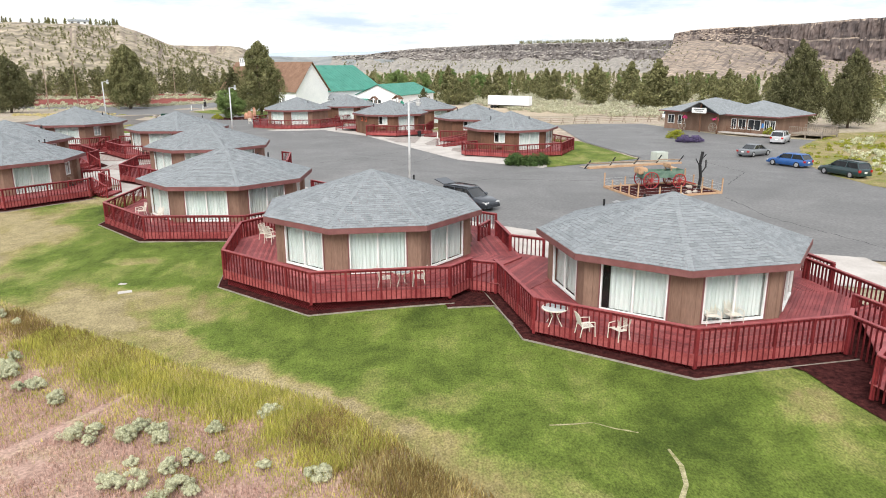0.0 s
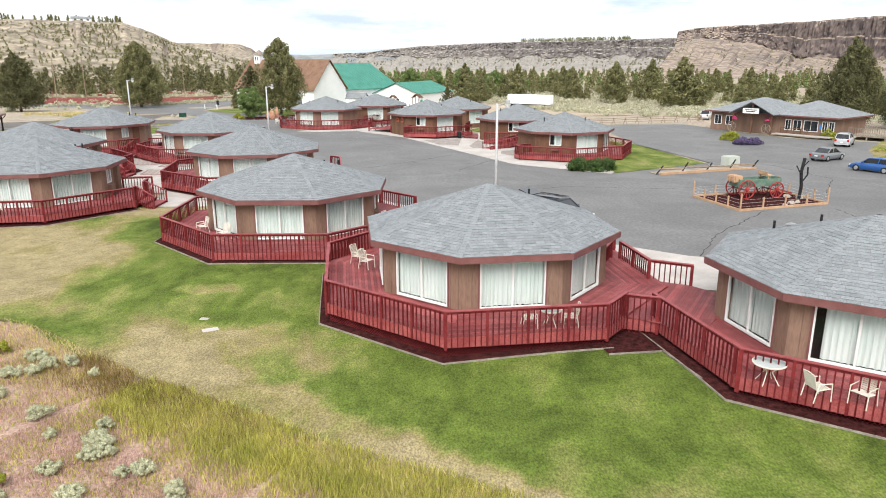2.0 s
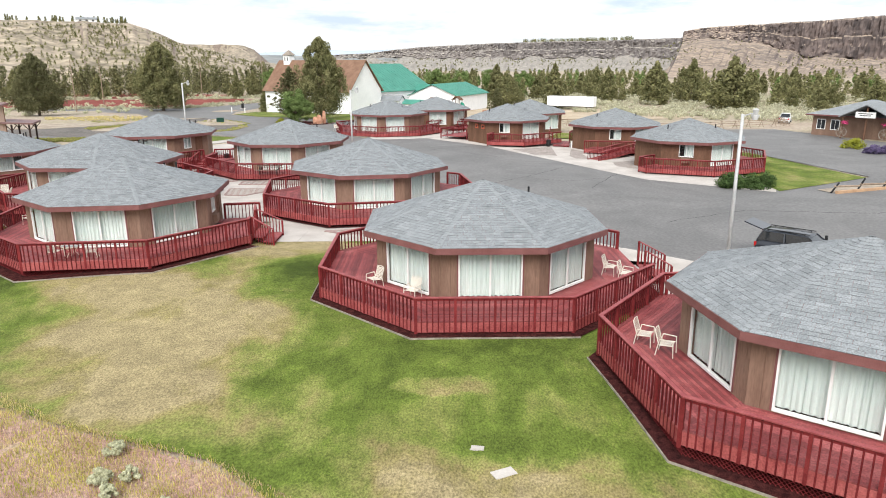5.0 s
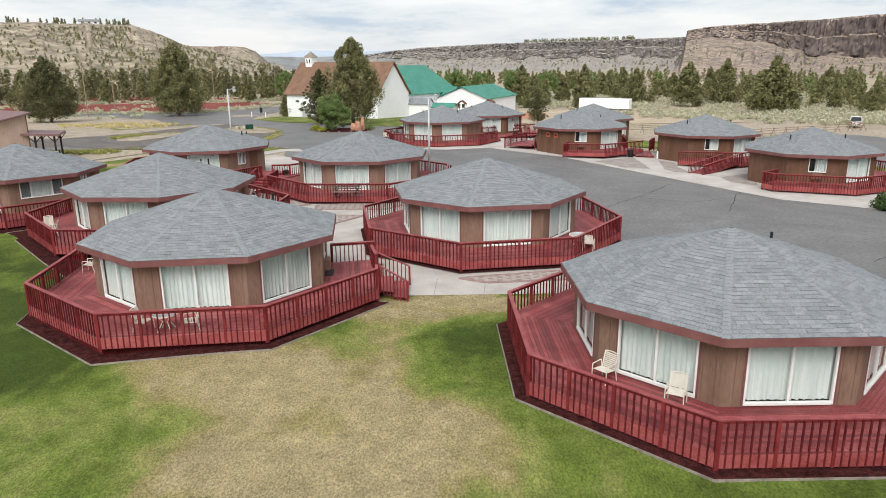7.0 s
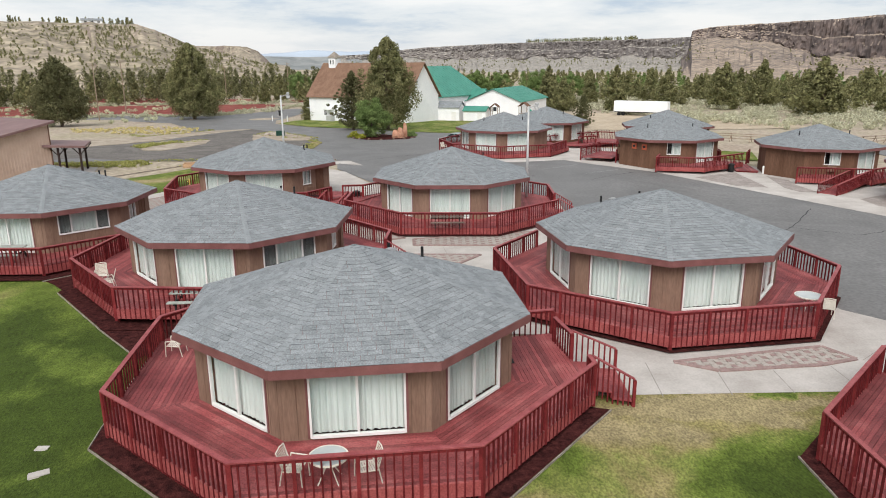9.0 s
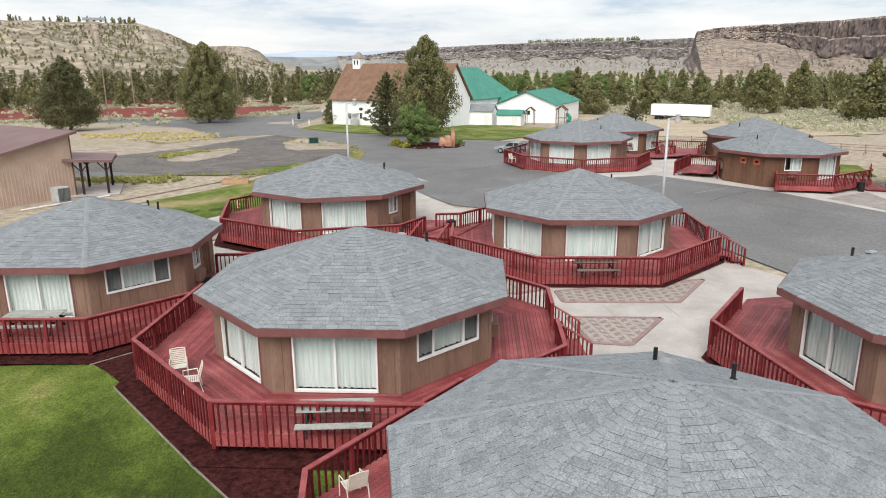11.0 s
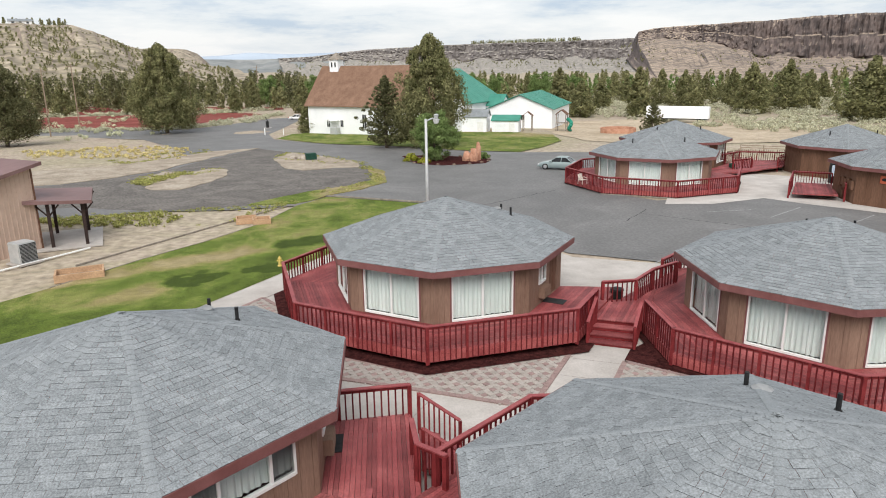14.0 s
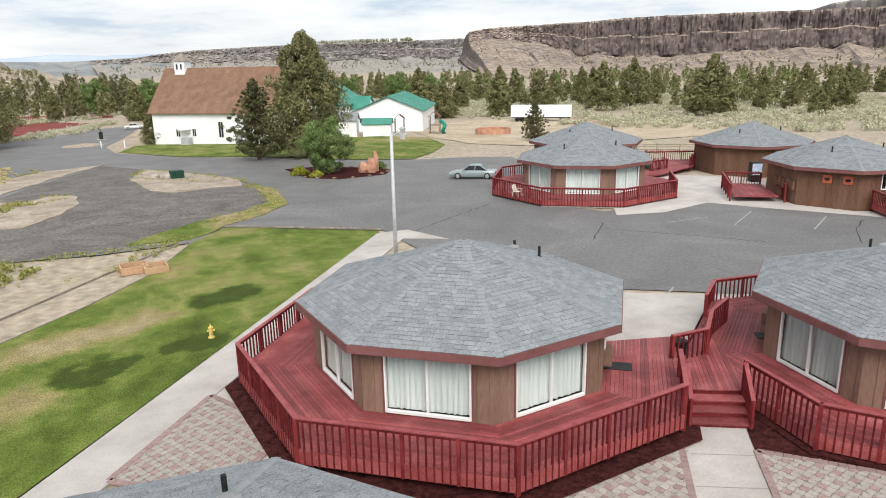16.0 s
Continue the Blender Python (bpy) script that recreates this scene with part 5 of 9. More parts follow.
def stairs(foot_a, foot_b, top_a, top_b, rise, n, label, rails=True):
    """Red wooden steps from the ground between foot_a and foot_b up to a deck."""
    th = thing("stairs", label, "stairs", group="deck stairs")
    fa, fb, ta, tb = (Vector((*p, 0)) for p in (foot_a, foot_b, top_a, top_b))
    for i in range(n):
        f0, f1 = i / n, (i + 1) / n
        z = rise * (i + 1) / (n + 1)
        pts = [tuple(v[:2]) for v in (fa.lerp(ta, f0), fb.lerp(tb, f0), fb.lerp(tb, f1 + 0.02), fa.lerp(ta, f1 + 0.02))]
        bm = bmesh.new()
        prism(bm, pts, z - 0.045, z)
        part("tread", bm, "deck", th)
        bm = bmesh.new()
        q0, q1 = f0 + 0.03, f0 + 0.05
        pts = [tuple(v[:2]) for v in (fa.lerp(ta, q0), fb.lerp(tb, q0), fb.lerp(tb, q1), fa.lerp(ta, q1))]
        prism(bm, pts, z - rise / (n + 1) + 0.002, z - 0.047)
        part("riser", bm, "rail", th)
    if rails:
        for f, t in ((fa, ta), (fb, tb)):
            bm = bmesh.new()
            bar(bm, (f.x, f.y, 1.02), (t.x, t.y, rise + 0.98), 0.13, 0.04)
            part("handrail", bm, "cap", th, "sloping cap rail")
            for k in range(9):
                p = f.lerp(t, k / 8)
                zz = rise * k / 8
                bm = bmesh.new()
                wd = 0.1 if k in (0, 8) else 0.048
                box(bm, p.x - wd / 2, p.x + wd / 2, p.y - wd / 2, p.y + wd / 2, max(0.02, zz - 0.35), zz + 0.99)
                part("post" if k in (0, 8) else "baluster", bm, "rail", th)
    return th


def platform(pts, turn, rails, label):
    th = thing("platform", label, "deck")
    planked("boards", pts, Z_DECK - 0.05, Z_DECK - 0.008, turn, th)
    bm = bmesh.new()
    prism(bm, [(sum(p[0] for p in pts) / len(pts) * 0.04 + p[0] * 0.96, sum(p[1] for p in pts) / len(pts) * 0.04 + p[1] * 0.96) for p in pts], 0.35, Z_DECK - 0.055)
    part("frame", bm, "rail", th)
    for a, b in rails:
        railing(th, a, b)
    return th


platform([(0.9, 30.9), (1.5, 31.7), (2.7, 31.0), (3.2, 29.0), (5.15, 31.6), (6.7, 34.1), (5.5, 35.7), (3.8, 36.6), (3.3, 40.0), (2.3, 40.3), (-1.5, 42), (0, 36)], 60, [((1.3, 31.7), (2.6, 31.2)), ((5.5, 35.7), (3.8, 36.6)), ((3.8, 36.6), (3.3, 40.0)), ((2.9, 40.2), (2.2, 38.8))], "red wooden platform joining two cabin decks")
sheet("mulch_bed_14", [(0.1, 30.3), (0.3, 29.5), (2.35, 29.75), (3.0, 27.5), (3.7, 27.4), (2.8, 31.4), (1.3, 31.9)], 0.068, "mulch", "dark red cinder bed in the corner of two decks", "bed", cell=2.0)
bm = bmesh.new()
for p, q in (((0.3, 29.45), (2.4, 29.7)), ((2.4, 29.7), (3.05, 27.4))):
    bar(bm, (*p, ground_z(*p) + 0.05), (*q, ground_z(*q) + 0.05), 0.035, 0.1)
tagged(part("edging_14", bm, "edging"), "narrow concrete edging along a bed", "kerb", kind="structure")
corner_skirt = thing("lattice_skirt", "red lattice skirt under the joint of two decks", "lattice")
part("lattice", lattice_mesh(1.5, 0.5), "rail", corner_skirt, "", pose(1.25, 31.75, 0.0, 0, 0, -21))
bm = bmesh.new()
bar(bm, (1.25, 31.73, 0.42), (2.65, 31.2, 0.42), 0.05, 0.44)
part("rim_joist", bm, "rim_board", corner_skirt)
platform([(-42.4, 88.2), (-40.6, 87.4), (-40.2, 88.0), (-38.2, 91.8), (-39.7, 90.5), (-41.5, 90.4), (-42.4, 89.6)], 60, [((-41.4, 90.2), (-39.8, 90.3)), ((-39.8, 90.3), (-38.4, 91.8)), ((-38.4, 91.8), (-36.8, 92.8))], "red wooden landing between two cabin decks")
stairs((-43.05, 87.0), (-41.35, 86.2), (-42.35, 88.15), (-40.65, 87.4), Z_DECK, 3, "red wooden steps up to a deck")
stairs((-27.4, 56.2), (-27.4, 58.7), (-28.7, 56.6), (-29.0, 58.9), Z_DECK, 2, "red wooden steps up to a deck")
stairs((-35.6, 70.0), (-35.6, 72.3), (-36.8, 70.4), (-36.7, 72.4), Z_DECK, 2, "red wooden steps up to a deck")
stairs((-49.2, 77.6), (-49.2, 79.6), (-50.4, 78.1), (-50.4, 80.2), Z_DECK, 2, "red wooden steps up to a deck")
stairs((-24.0, 83.3), (-23.9, 85.7), (-25.2, 83.9), (-25.1, 86.0), Z_DECK, 2, "red wooden steps up to a deck")
stairs((-6.3, 48.2), (-6.0, 50.2), (-7.5, 48.6), (-7.3, 50.4), Z_DECK, 2, "red wooden steps up to a deck")

# the edge of the next deck, beyond the first cabin
sheet("mulch_bed_12", [(12.4, 23.2), (13.0, 22.7), (13.3, 20.8), (13.9, 18.9), (16.5, 18.0), (20, 24), (17.5, 27.5), (14.5, 25.5)], 0.07, "mulch", "dark red cinder bed between two decks", "bed", cell=2.0)
c0 = thing("deck", "corner of a raised red-stained wooden deck with railing", "deck", group="cabin decks")
planked("boards", [(15.3, 22.2), (13.9, 20.5), (15.5, 14.5), (24, 12), (31, 17), (30, 26), (22, 30), (17.5, 27.5)], Z_DECK - 0.05, Z_DECK - 0.012, 30, c0)
for a, b in (((15.2, 24.0), (15.7, 22.2)), ((15.7, 22.2), (14.0, 20.4)), ((14.0, 20.4), (15.5, 14.4)), ((17.1, 25.0), (16.7, 26.4)), ((18.4, 26.9), (17.5, 31.8))):
    railing(c0, a, b)

# patterned concrete pavers
M["paver"] = material("concrete_pavers", ((0.3, (0.33, 0.295, 0.26)), (0.5, (0.37, 0.332, 0.298)), (0.7, (0.41, 0.37, 0.335))), 3.0, rough=0.9, fine=0.12, fine_scale=18, random="object", spread=0.1, bump=0.3, bump_scale=60)
M["paver_red"] = material("red_concrete_pavers", two((0.265, 0.185, 0.17), (0.335, 0.24, 0.222)), 3.0, rough=0.9, fine=0.12, fine_scale=18, random="object", spread=0.1, bump=0.3, bump_scale=60)


def inside(x, y, pts):
    r = False
    for (x0, y0), (x1, y1) in zip(pts, pts[1:] + pts[:1]):
        if (y0 > y) != (y1 > y) and x < (x1 - x0) * (y - y0) / (y1 - y0) + x0:
            r = not r
    return r


def paver_mesh(s, w):
    """One S-shaped paver with chamfered edges."""
    bm = bmesh.new()
    h = s / 2 - 0.006
    sk = w * 0.35
    pts = [(-h + sk, -h), (h + sk, -h), (h - sk * 0.2, 0), (h - sk, h), (-h - sk, h), (-h + sk * 0.2, 0)]
    prism(bm, pts, 0, 0.05)
    me = bpy.data.meshes.new("paver")
    bm.to_mesh(me)
    bm.free()
    return me


PAVERS = []


def paving(key, pts, turn, as_pieces):
    base = sheet(f"pavement_{key}", pts, 0.06, "pavers", "patterned concrete paving beside the walks", "pavement", edge=0.05)
    PAVERS.append((base, pts, turn, as_pieces))
    for a, b in zip(pts, pts[1:] + pts[:1]):  # a single course laid lengthwise as the border
        bm = bmesh.new()
        d = Vector((b[0] - a[0], b[1] - a[1], 0))
        n = max(1, round(d.length / 0.24))
        for i in range(n):
            p, q = Vector((*a, 0)) + d * ((i + 0.03) / n), Vector((*a, 0)) + d * ((i + 0.97) / n)
            bar(bm, (p.x, p.y, ground_z(p.x, p.y) + 0.06), (q.x, q.y, ground_z(q.x, q.y) + 0.06), 0.2, 0.07)
        part("border", bm, "paver_red", base, "border course of red-brown pavers")


paving(5, [(-53.3, 87.0), (-50.1, 85.0), (-47.5, 85.5), (-44.0, 86.15), (-46.5, 81.9), (-49.4, 83.3), (-53.2, 85.0)], 20, True)
paving(6, [(-42.1, 85.1), (-39.8, 83.1), (-38.5, 81.6), (-36.0, 79.2), (-37.4, 78.6), (-42.0, 79.6), (-44.5, 81.0)], 20, False)
sheet("mulch_bed_13", [(-41.5, 86.2), (-42.1, 85.2), (-39.75, 83.2), (-38.4, 81.75), (-36.5, 80.4), (-35, 84), (-39, 88)], 0.072, "mulch", "dark red cinder bed beside the steps", "bed", cell=2.0)
paving(7, [(-35.4, 78.9), (-27.3, 80.6), (-29.8, 77.1), (-35.3, 77.3)], 0, False)
paving(8, [(-35.5, 75.2), (-31.3, 75.0), (-33.5, 72.0), (-35.1, 72.3)], 10, False)
paving(9, [(-57.4, 94.75), (-56.2, 93.0), (-55.8, 90.3), (-57.5, 88.3), (-60.25, 90.3)], 33, False)
paving(10, [(-24.9, 59.6), (-18.6, 60.9), (-17.9, 59.7), (-19.5, 59.2), (-23.5, 58.8)], 0, False)
M["joint"] = material("slab_joints", two((0.24, 0.22, 0.2), (0.31, 0.285, 0.26)), 3.0, rough=0.95)
for i, pts in enumerate(([(-44.0, 85.7), (-42.2, 84.9)], [(-44.9, 84.3), (-43.1, 83.5)], [(-45.7, 83.0), (-43.9, 82.2)], [(-46.6, 81.7), (-49.0, 77.5)], [(-44.6, 80.8), (-47, 76.8)], [(-49.8, 83.0), (-52.0, 79.2)], [(-41.5, 79.4), (-43.2, 76.4)],
                         [(-26, 59.6), (-26.2, 56.8)], [(-23.6, 58.7), (-23.8, 56.9)], [(-21.5, 58.8), (-21.6, 57.0)], [(-19.2, 59.1), (-19.2, 57.0)], [(-17.7, 59.6), (-13.6, 62.9)], [(-33.5, 76.9), (-33.3, 75.3)], [(-30.6, 76.8), (-30.4, 75.2)], [(-36.2, 77.4), (-36, 75.6)])):
    strip("slab_joint", pts, 0.03, "joint", 0.051, 0.0, "joint between concrete slabs", i, walk_court)

# ---- lamp posts ----
M["galvanised"] = material("pale_metal_pole", two((0.42, 0.43, 0.43), (0.56, 0.56, 0.55)), 2.0, rough=0.5, metal=0.2, fine=0.08)
M["lamp_glass"] = material("lamp_cover", two((0.62, 0.63, 0.62), (0.72, 0.72, 0.7)), 2.0, rough=0.3)


def lamp_post(x, y, h, turn):
    z = ground_z(x, y)
    th = thing("lamp_post", "tall pale metal lamp post with a single globe head", "street lamp", pose(x, y, z, 0, 0, turn), "lamp posts")
    bm = bmesh.new()
    tube(bm, (0, 0, 0), (0, 0, h), 0.105, 0.075, 12)
    part("pole", bm, "galvanised", th, smooth=True)
    bm = bmesh.new()
    tube(bm, (0, 0, 0), (0, 0, 0.25), 0.2, 0.18, 12)
    part("base", bm, "concrete", th)
    bm = bmesh.new()
    rod(bm, [(0, 0, h - 0.12), (0.45, 0, h + 0.02), (0.7, 0, h - 0.02)], 0.035, 8)
    part("arm", bm, "galvanised", th)
    bm = bmesh.new()
    tube(bm, (0.7, 0, h - 0.05), (0.7, 0, h + 0.2), 0.1, 0.16, 10)
    tube(bm, (0.7, 0, h + 0.2), (0.7, 0, h + 0.27), 0.16, 0.06, 10)
    head = part("head", bm, "galvanised", th)
    bm = bmesh.new()
    tube(bm, (0.7, 0, h - 0.3), (0.7, 0, h - 0.05), 0.12, 0.21, 12)
    part("cover", bm, "lamp_glass", head, "clear lamp cover")


lamp_post(-2.3, 51.3, 8.0, 10)
lamp_post(-26.7, 89.9, 7.75, 20)
lamp_post(-48.5, 102.2, 8.2, 25)

# ---- buildings ----
M["white_wall"] = material("white_board_wall", two((0.82, 0.83, 0.84), (0.88, 0.885, 0.89)), 0.5, rough=0.75, fine=0.05, fine_scale=6)
M["brown_roof"] = material("brown_composition_roof", ((0.3, (0.17, 0.10, 0.068)), (0.5, (0.21, 0.125, 0.085)), (0.7, (0.255, 0.155, 0.108))), 0.7, rough=0.95, fine=0.2, fine_scale=5, bump=0.5, bump_scale=8)
M["green_roof"] = material("green_metal_roof", two((0.052, 0.22, 0.165), (0.075, 0.28, 0.21)), 0.4, rough=0.5, fine=0.06, metal=0.1)
M["brown_metal"] = material("brown_metal_roof", two((0.165, 0.095, 0.09), (0.215, 0.13, 0.125)), 0.5, rough=0.5, fine=0.06)
M["tan_wall"] = material("tan_metal_wall", two((0.46, 0.335, 0.265), (0.54, 0.40, 0.325)), 0.6, rough=0.7, fine=0.06)
M["window_dark"] = material("dark_window", two((0.02, 0.022, 0.025), (0.05, 0.055, 0.06)), 1.0, rough=0.12)
M["grey_roof"] = material("grey_composition_roof", SH, 0.8, rough=0.95, fine=0.25, fine_scale=4, bump=0.5, bump_scale=8)
M["grey_wood"] = material("weathered_wood", two((0.22, 0.185, 0.15), (0.34, 0.29, 0.24)), 1.5, rough=0.9, fine=0.25, fine_scale=18)
M["pale_wood"] = material("pale_timber", two((0.40, 0.25, 0.15), (0.52, 0.34, 0.21)), 1.5, rough=0.85, fine=0.2, fine_scale=18)


def gable_block(th, x0, x1, y0, y1, eave, ridge, wall, roof, over=0.4, axis="x", roof_name="roof", ribs=0.0):
    """Walls with gables and a roof of two thick slopes; the ridge runs along the given axis of the thing."""
    def pt(a, b, z):
        return (a, b, z) if axis == "x" else (b, a, z)
    a0, a1, b0, b1 = (x0, x1, y0, y1) if axis == "x" else (y0, y1, x0, x1)
    bm_ = (b0 + b1) / 2
    for b, nm in ((b0, "wall"), (b1, "wall")):
        w = bmesh.new()
        s = 0.2 if b == b0 else -0.2
        p, q = pt(a0, b, -1.0), pt(a1, b + s, eave)
        box(w, min(p[0], q[0]), max(p[0], q[0]), min(p[1], q[1]), max(p[1], q[1]), -1.0, eave)
        part(nm, w, wall, th)
    for a in (a0, a1):
        w = bmesh.new()
        s = 0.2 if a == a0 else -0.2
        ring = []
        for aa in (a, a + s):
            ring.append([w.verts.new(pt(aa, b, z)) for b, z in ((b0 + 0.2, -1.0), (b1 - 0.2, -1.0), (b1 - 0.2, eave), (bm_, ridge - 0.12), (b0 + 0.2, eave))])
        w.faces.new(ring[0])
        w.faces.new(ring[1][::-1])
        for i in range(5):
            j = (i + 1) % 5
            w.faces.new((ring[0][j], ring[0][i], ring[1][i], ring[1][j]))
        bmesh.ops.recalc_face_normals(w, faces=w.faces)
        part("gable_wall", w, wall, th)
    run = (b1 - b0) / 2
    drop = (ridge - eave) / run * over
    for b, sgn in ((b0 - over, -1), (b1 + over, 1)):
        r = bmesh.new()
        v = [r.verts.new(pt(*c)) for c in ((a0 - over, b, eave - drop), (a1 + over, b, eave - drop), (a1 + over, bm_, ridge), (a0 - over, bm_, ridge))]
        r.faces.new(v)
        got = bmesh.ops.extrude_face_region(r, geom=r.faces[:])
        for g in got["geom"]:
            if isinstance(g, bmesh.types.BMVert):
                g.co.z += 0.16
        bmesh.ops.recalc_face_normals(r, faces=r.faces)
        seams = []
        if ribs:
            k = a0 - over + ribs
            while k < a1 + over - 0.1:
                seams.append((pt(k, b, eave - drop + 0.17), pt(k, bm_, ridge + 0.17)))
                k += ribs
        slope = part(roof_name, r, roof, th)
        for p, q in seams:
            rb = bmesh.new()
            bar(rb, p, q, 0.06, 0.06)
            part("seam", rb, roof, slope)


def wall_window(th, x, y, z, w, h, turn, mullions=1, frame_mat="white", name="window"):
    """A window on a wall: frame and dark pane; y is the wall's outer face, the window looks along -y of the turn."""
    m = pose(x, y, z, 0, 0, turn)
    bm = bmesh.new()
    for a, b, c, d in ((-w / 2, -w / 2 + 0.09, 0, h), (w / 2 - 0.09, w / 2, 0, h), (-w / 2 + 0.09, w / 2 - 0.09, 0, 0.09), (-w / 2 + 0.09, w / 2 - 0.09, h - 0.09, h)):
        box(bm, a, b, -0.06, 0.02, c, d)
    for i in range(mullions):
        c = -w / 2 + w * (i + 1) / (mullions + 1)
        box(bm, c - 0.03, c + 0.03, -0.05, 0.02, 0.09, h - 0.09)
    win = part(name, bm, frame_mat, th, "", m)
    bm = bmesh.new()
    box(bm, -w / 2 + 0.08, w / 2 - 0.08, -0.03, 0.01, 0.08, h - 0.08)
    part("pane", bm, "window_dark", win)


# the church: long white hall, steep brown roof, small bell tower, and the green-roofed wing behind
CH_U = math.degrees(math.atan2(-0.54, 0.84))
church = thing("church", "white church with steep brown roof and small bell tower", "church", pose(-62.6, 221.5, -3.25, 0, 0, CH_U))
gable_block(church, 0, 30.5, -6.7, 6.7, 6.6, 14.1, "white_wall", "brown_roof", 0.6)
bm = bmesh.new()
box(bm, 2.2, 4.4, -1.1, 1.1, 12.2, 15.6)
tower = part("bell_tower", bm, "white_wall", church, "white bell tower on the ridge")
bm = bmesh.new()
ring = [bm.verts.new(v) for v in ((1.9, -1.4, 15.6), (4.7, -1.4, 15.6), (4.7, 1.4, 15.6), (1.9, 1.4, 15.6))]
tip = bm.verts.new((3.3, 0, 17.1))
bm.faces.new(ring[::-1])
for i in range(4):
    bm.faces.new((ring[i], ring[(i + 1) % 4], tip))
part("tower_roof", bm, "edging", tower)
for x in (2.85, 3.75):
    wall_window(tower, x, -1.1, 13.9, 0.55, 1.2, 0, 0)
for x, w, h, z in ((5.3, 0.9, 1.6, 1.6), (8.8, 0.9, 1.5, 1.7), (14.5, 1.1, 3.0, 1.5), (20.0, 1.1, 3.0, 1.5), (25.5, 1.1, 3.0, 1.5)):
    wall_window(church, x, -6.7, z, w, h, 0, 1)
bm = bmesh.new()
box(bm, 6.4, 7.6, -6.78, -6.7, 0, 2.3)
part("door", bm, "white", church, "white side door")
bm = bmesh.new()
box(bm, 6.0, 8.2, -8.2, -6.72, 3.0, 3.15)
bar(bm, (6.1, -8.1, 3.0), (6.1, -6.8, 2.2), 0.08, 0.08)
bar(bm, (8.1, -8.1, 3.0), (8.1, -6.8, 2.2), 0.08, 0.08)
part("door_hood", bm, "white", church)
bm = bmesh.new()
box(bm, 6.7, 8.4, -8.2, -7.0, 0, 1.6)
part("heat_pump", bm, "galvanised", church, "grey heat pump beside the wall")
wing = thing("church_wing", "white hall wing with a steep green metal roof", "hall", pose(-62.6, 221.5, -3.25, 0, 0, CH_U))
gable_block(wing, 3.0, 27.2, 6.9, 37.0, 5.7, 13.0, "white_wall", "green_roof", 0.5, axis="y", ribs=1.5)
gable_block(wing, 27.3, 31.0, 27.0, 33.0, 4.6, 7.0, "white_wall", "green_roof", 0.3, ribs=1.5, roof_name="porch_roof")

hall = thing("hall", "white metal hall with a green ribbed roof", "hall", pose(-26.0, 221.0, -3.35, 0, 0, -24))
gable_block(hall, 0, 14.8, 0, 25, 4.5, 7.5, "white_wall", "green_roof", 0.5, axis="y", ribs=1.3)
for x in (1.6, 3.0, 5.2, 6.6, 8.0):
    wall_window(hall, x, 0, 1.9, 1.1, 1.2, 0, 0)
for x, c in ((0.0, "grey_roof"), (5.0, "green_roof")):
    shed = thing("shed", "small white storage shed with a %s roof" % ("grey shingle" if c == "grey_roof" else "green metal"), "shed", pose(-33.5 + x * 1.25, 210.6 - x * 0.62, -3.1, 0, 0, -20), "sheds")
    gable_block(shed, 0, 5.6, 0, 4.0, 2.6 if x else 3.3, 3.5 if x else 4.6, "white_wall", c, 0.25)
    bm = bmesh.new()
    box(bm, 3.6, 4.8, -0.06, 0.0, 0.1, 2.2)
    part("door", bm, "white", shed)

# the office: a long low brown building with hipped roofs and a porch
OF_U = -53.0
OF_AT = pose(43.3, 115.7, -0.45, 0, 0, OF_U)
office = thing("office", "long brown ranch office with grey roof and porch", "office", OF_AT)


def hip_roof(th, x0, x1, y0, y1, eave, ridge, over, mat, name="roof"):
    x0, x1, y0, y1 = x0 - over, x1 + over, y0 - over, y1 + over
    run = (y1 - y0) / 2
    bm = bmesh.new()
    lo = [bm.verts.new(v) for v in ((x0, y0, eave), (x1, y0, eave), (x1, y1, eave), (x0, y1, eave))]
    hi = [bm.verts.new(v) for v in ((x0 + run, (y0 + y1) / 2, ridge), (x1 - run, (y0 + y1) / 2, ridge))]
    bm.faces.new((lo[0], lo[1], hi[1], hi[0]))
    bm.faces.new((lo[2], lo[3], hi[0], hi[1]))
    bm.faces.new((lo[1], lo[2], hi[1]))
    bm.faces.new((lo[3], lo[0], hi[0]))
    r = part(name, bm, mat, th)
    bm = bmesh.new()
    for a, b in zip(range(4), (1, 2, 3, 0)):
        bar(bm, ((x0, y0), (x1, y0), (x1, y1), (x0, y1))[a] + (eave - 0.1,), ((x0, y0), (x1, y0), (x1, y1), (x0, y1))[b] + (eave - 0.1,), 0.05, 0.2)
    part("fascia", bm, "fascia", r)


def walled_box(th, x0, x1, y0, y1, h, mat, t=0.2):
    for a, b, c, d in ((x0, x1, y0, y0 + t), (x0, x1, y1 - t, y1), (x0, x0 + t, y0 + t, y1 - t), (x1 - t, x1, y0 + t, y1 - t)):
        bm = bmesh.new()
        box(bm, a, b, c, d, -0.5, h)
        part("wall", bm, mat, th)


walled_box(office, 0, 12.6, 0, 9.5, 3.1, "siding")
hip_roof(office, 2.6, 12.6, 0, 9.5, 3.15, 5.2, 0.8, "grey_roof")
walled_box(office, -7.5, -0.05, 0.3, 11.5, 3.1, "siding")
hip_roof(office, -7.5, 4.4, 0.3, 11.5, 3.2, 5.3, 0.8, "grey_roof", "wing_roof")
for x in (-6.2, -4.2):
    wall_window(office, x, 0.3, 1.0, 1.3, 1.5, 0, 1)

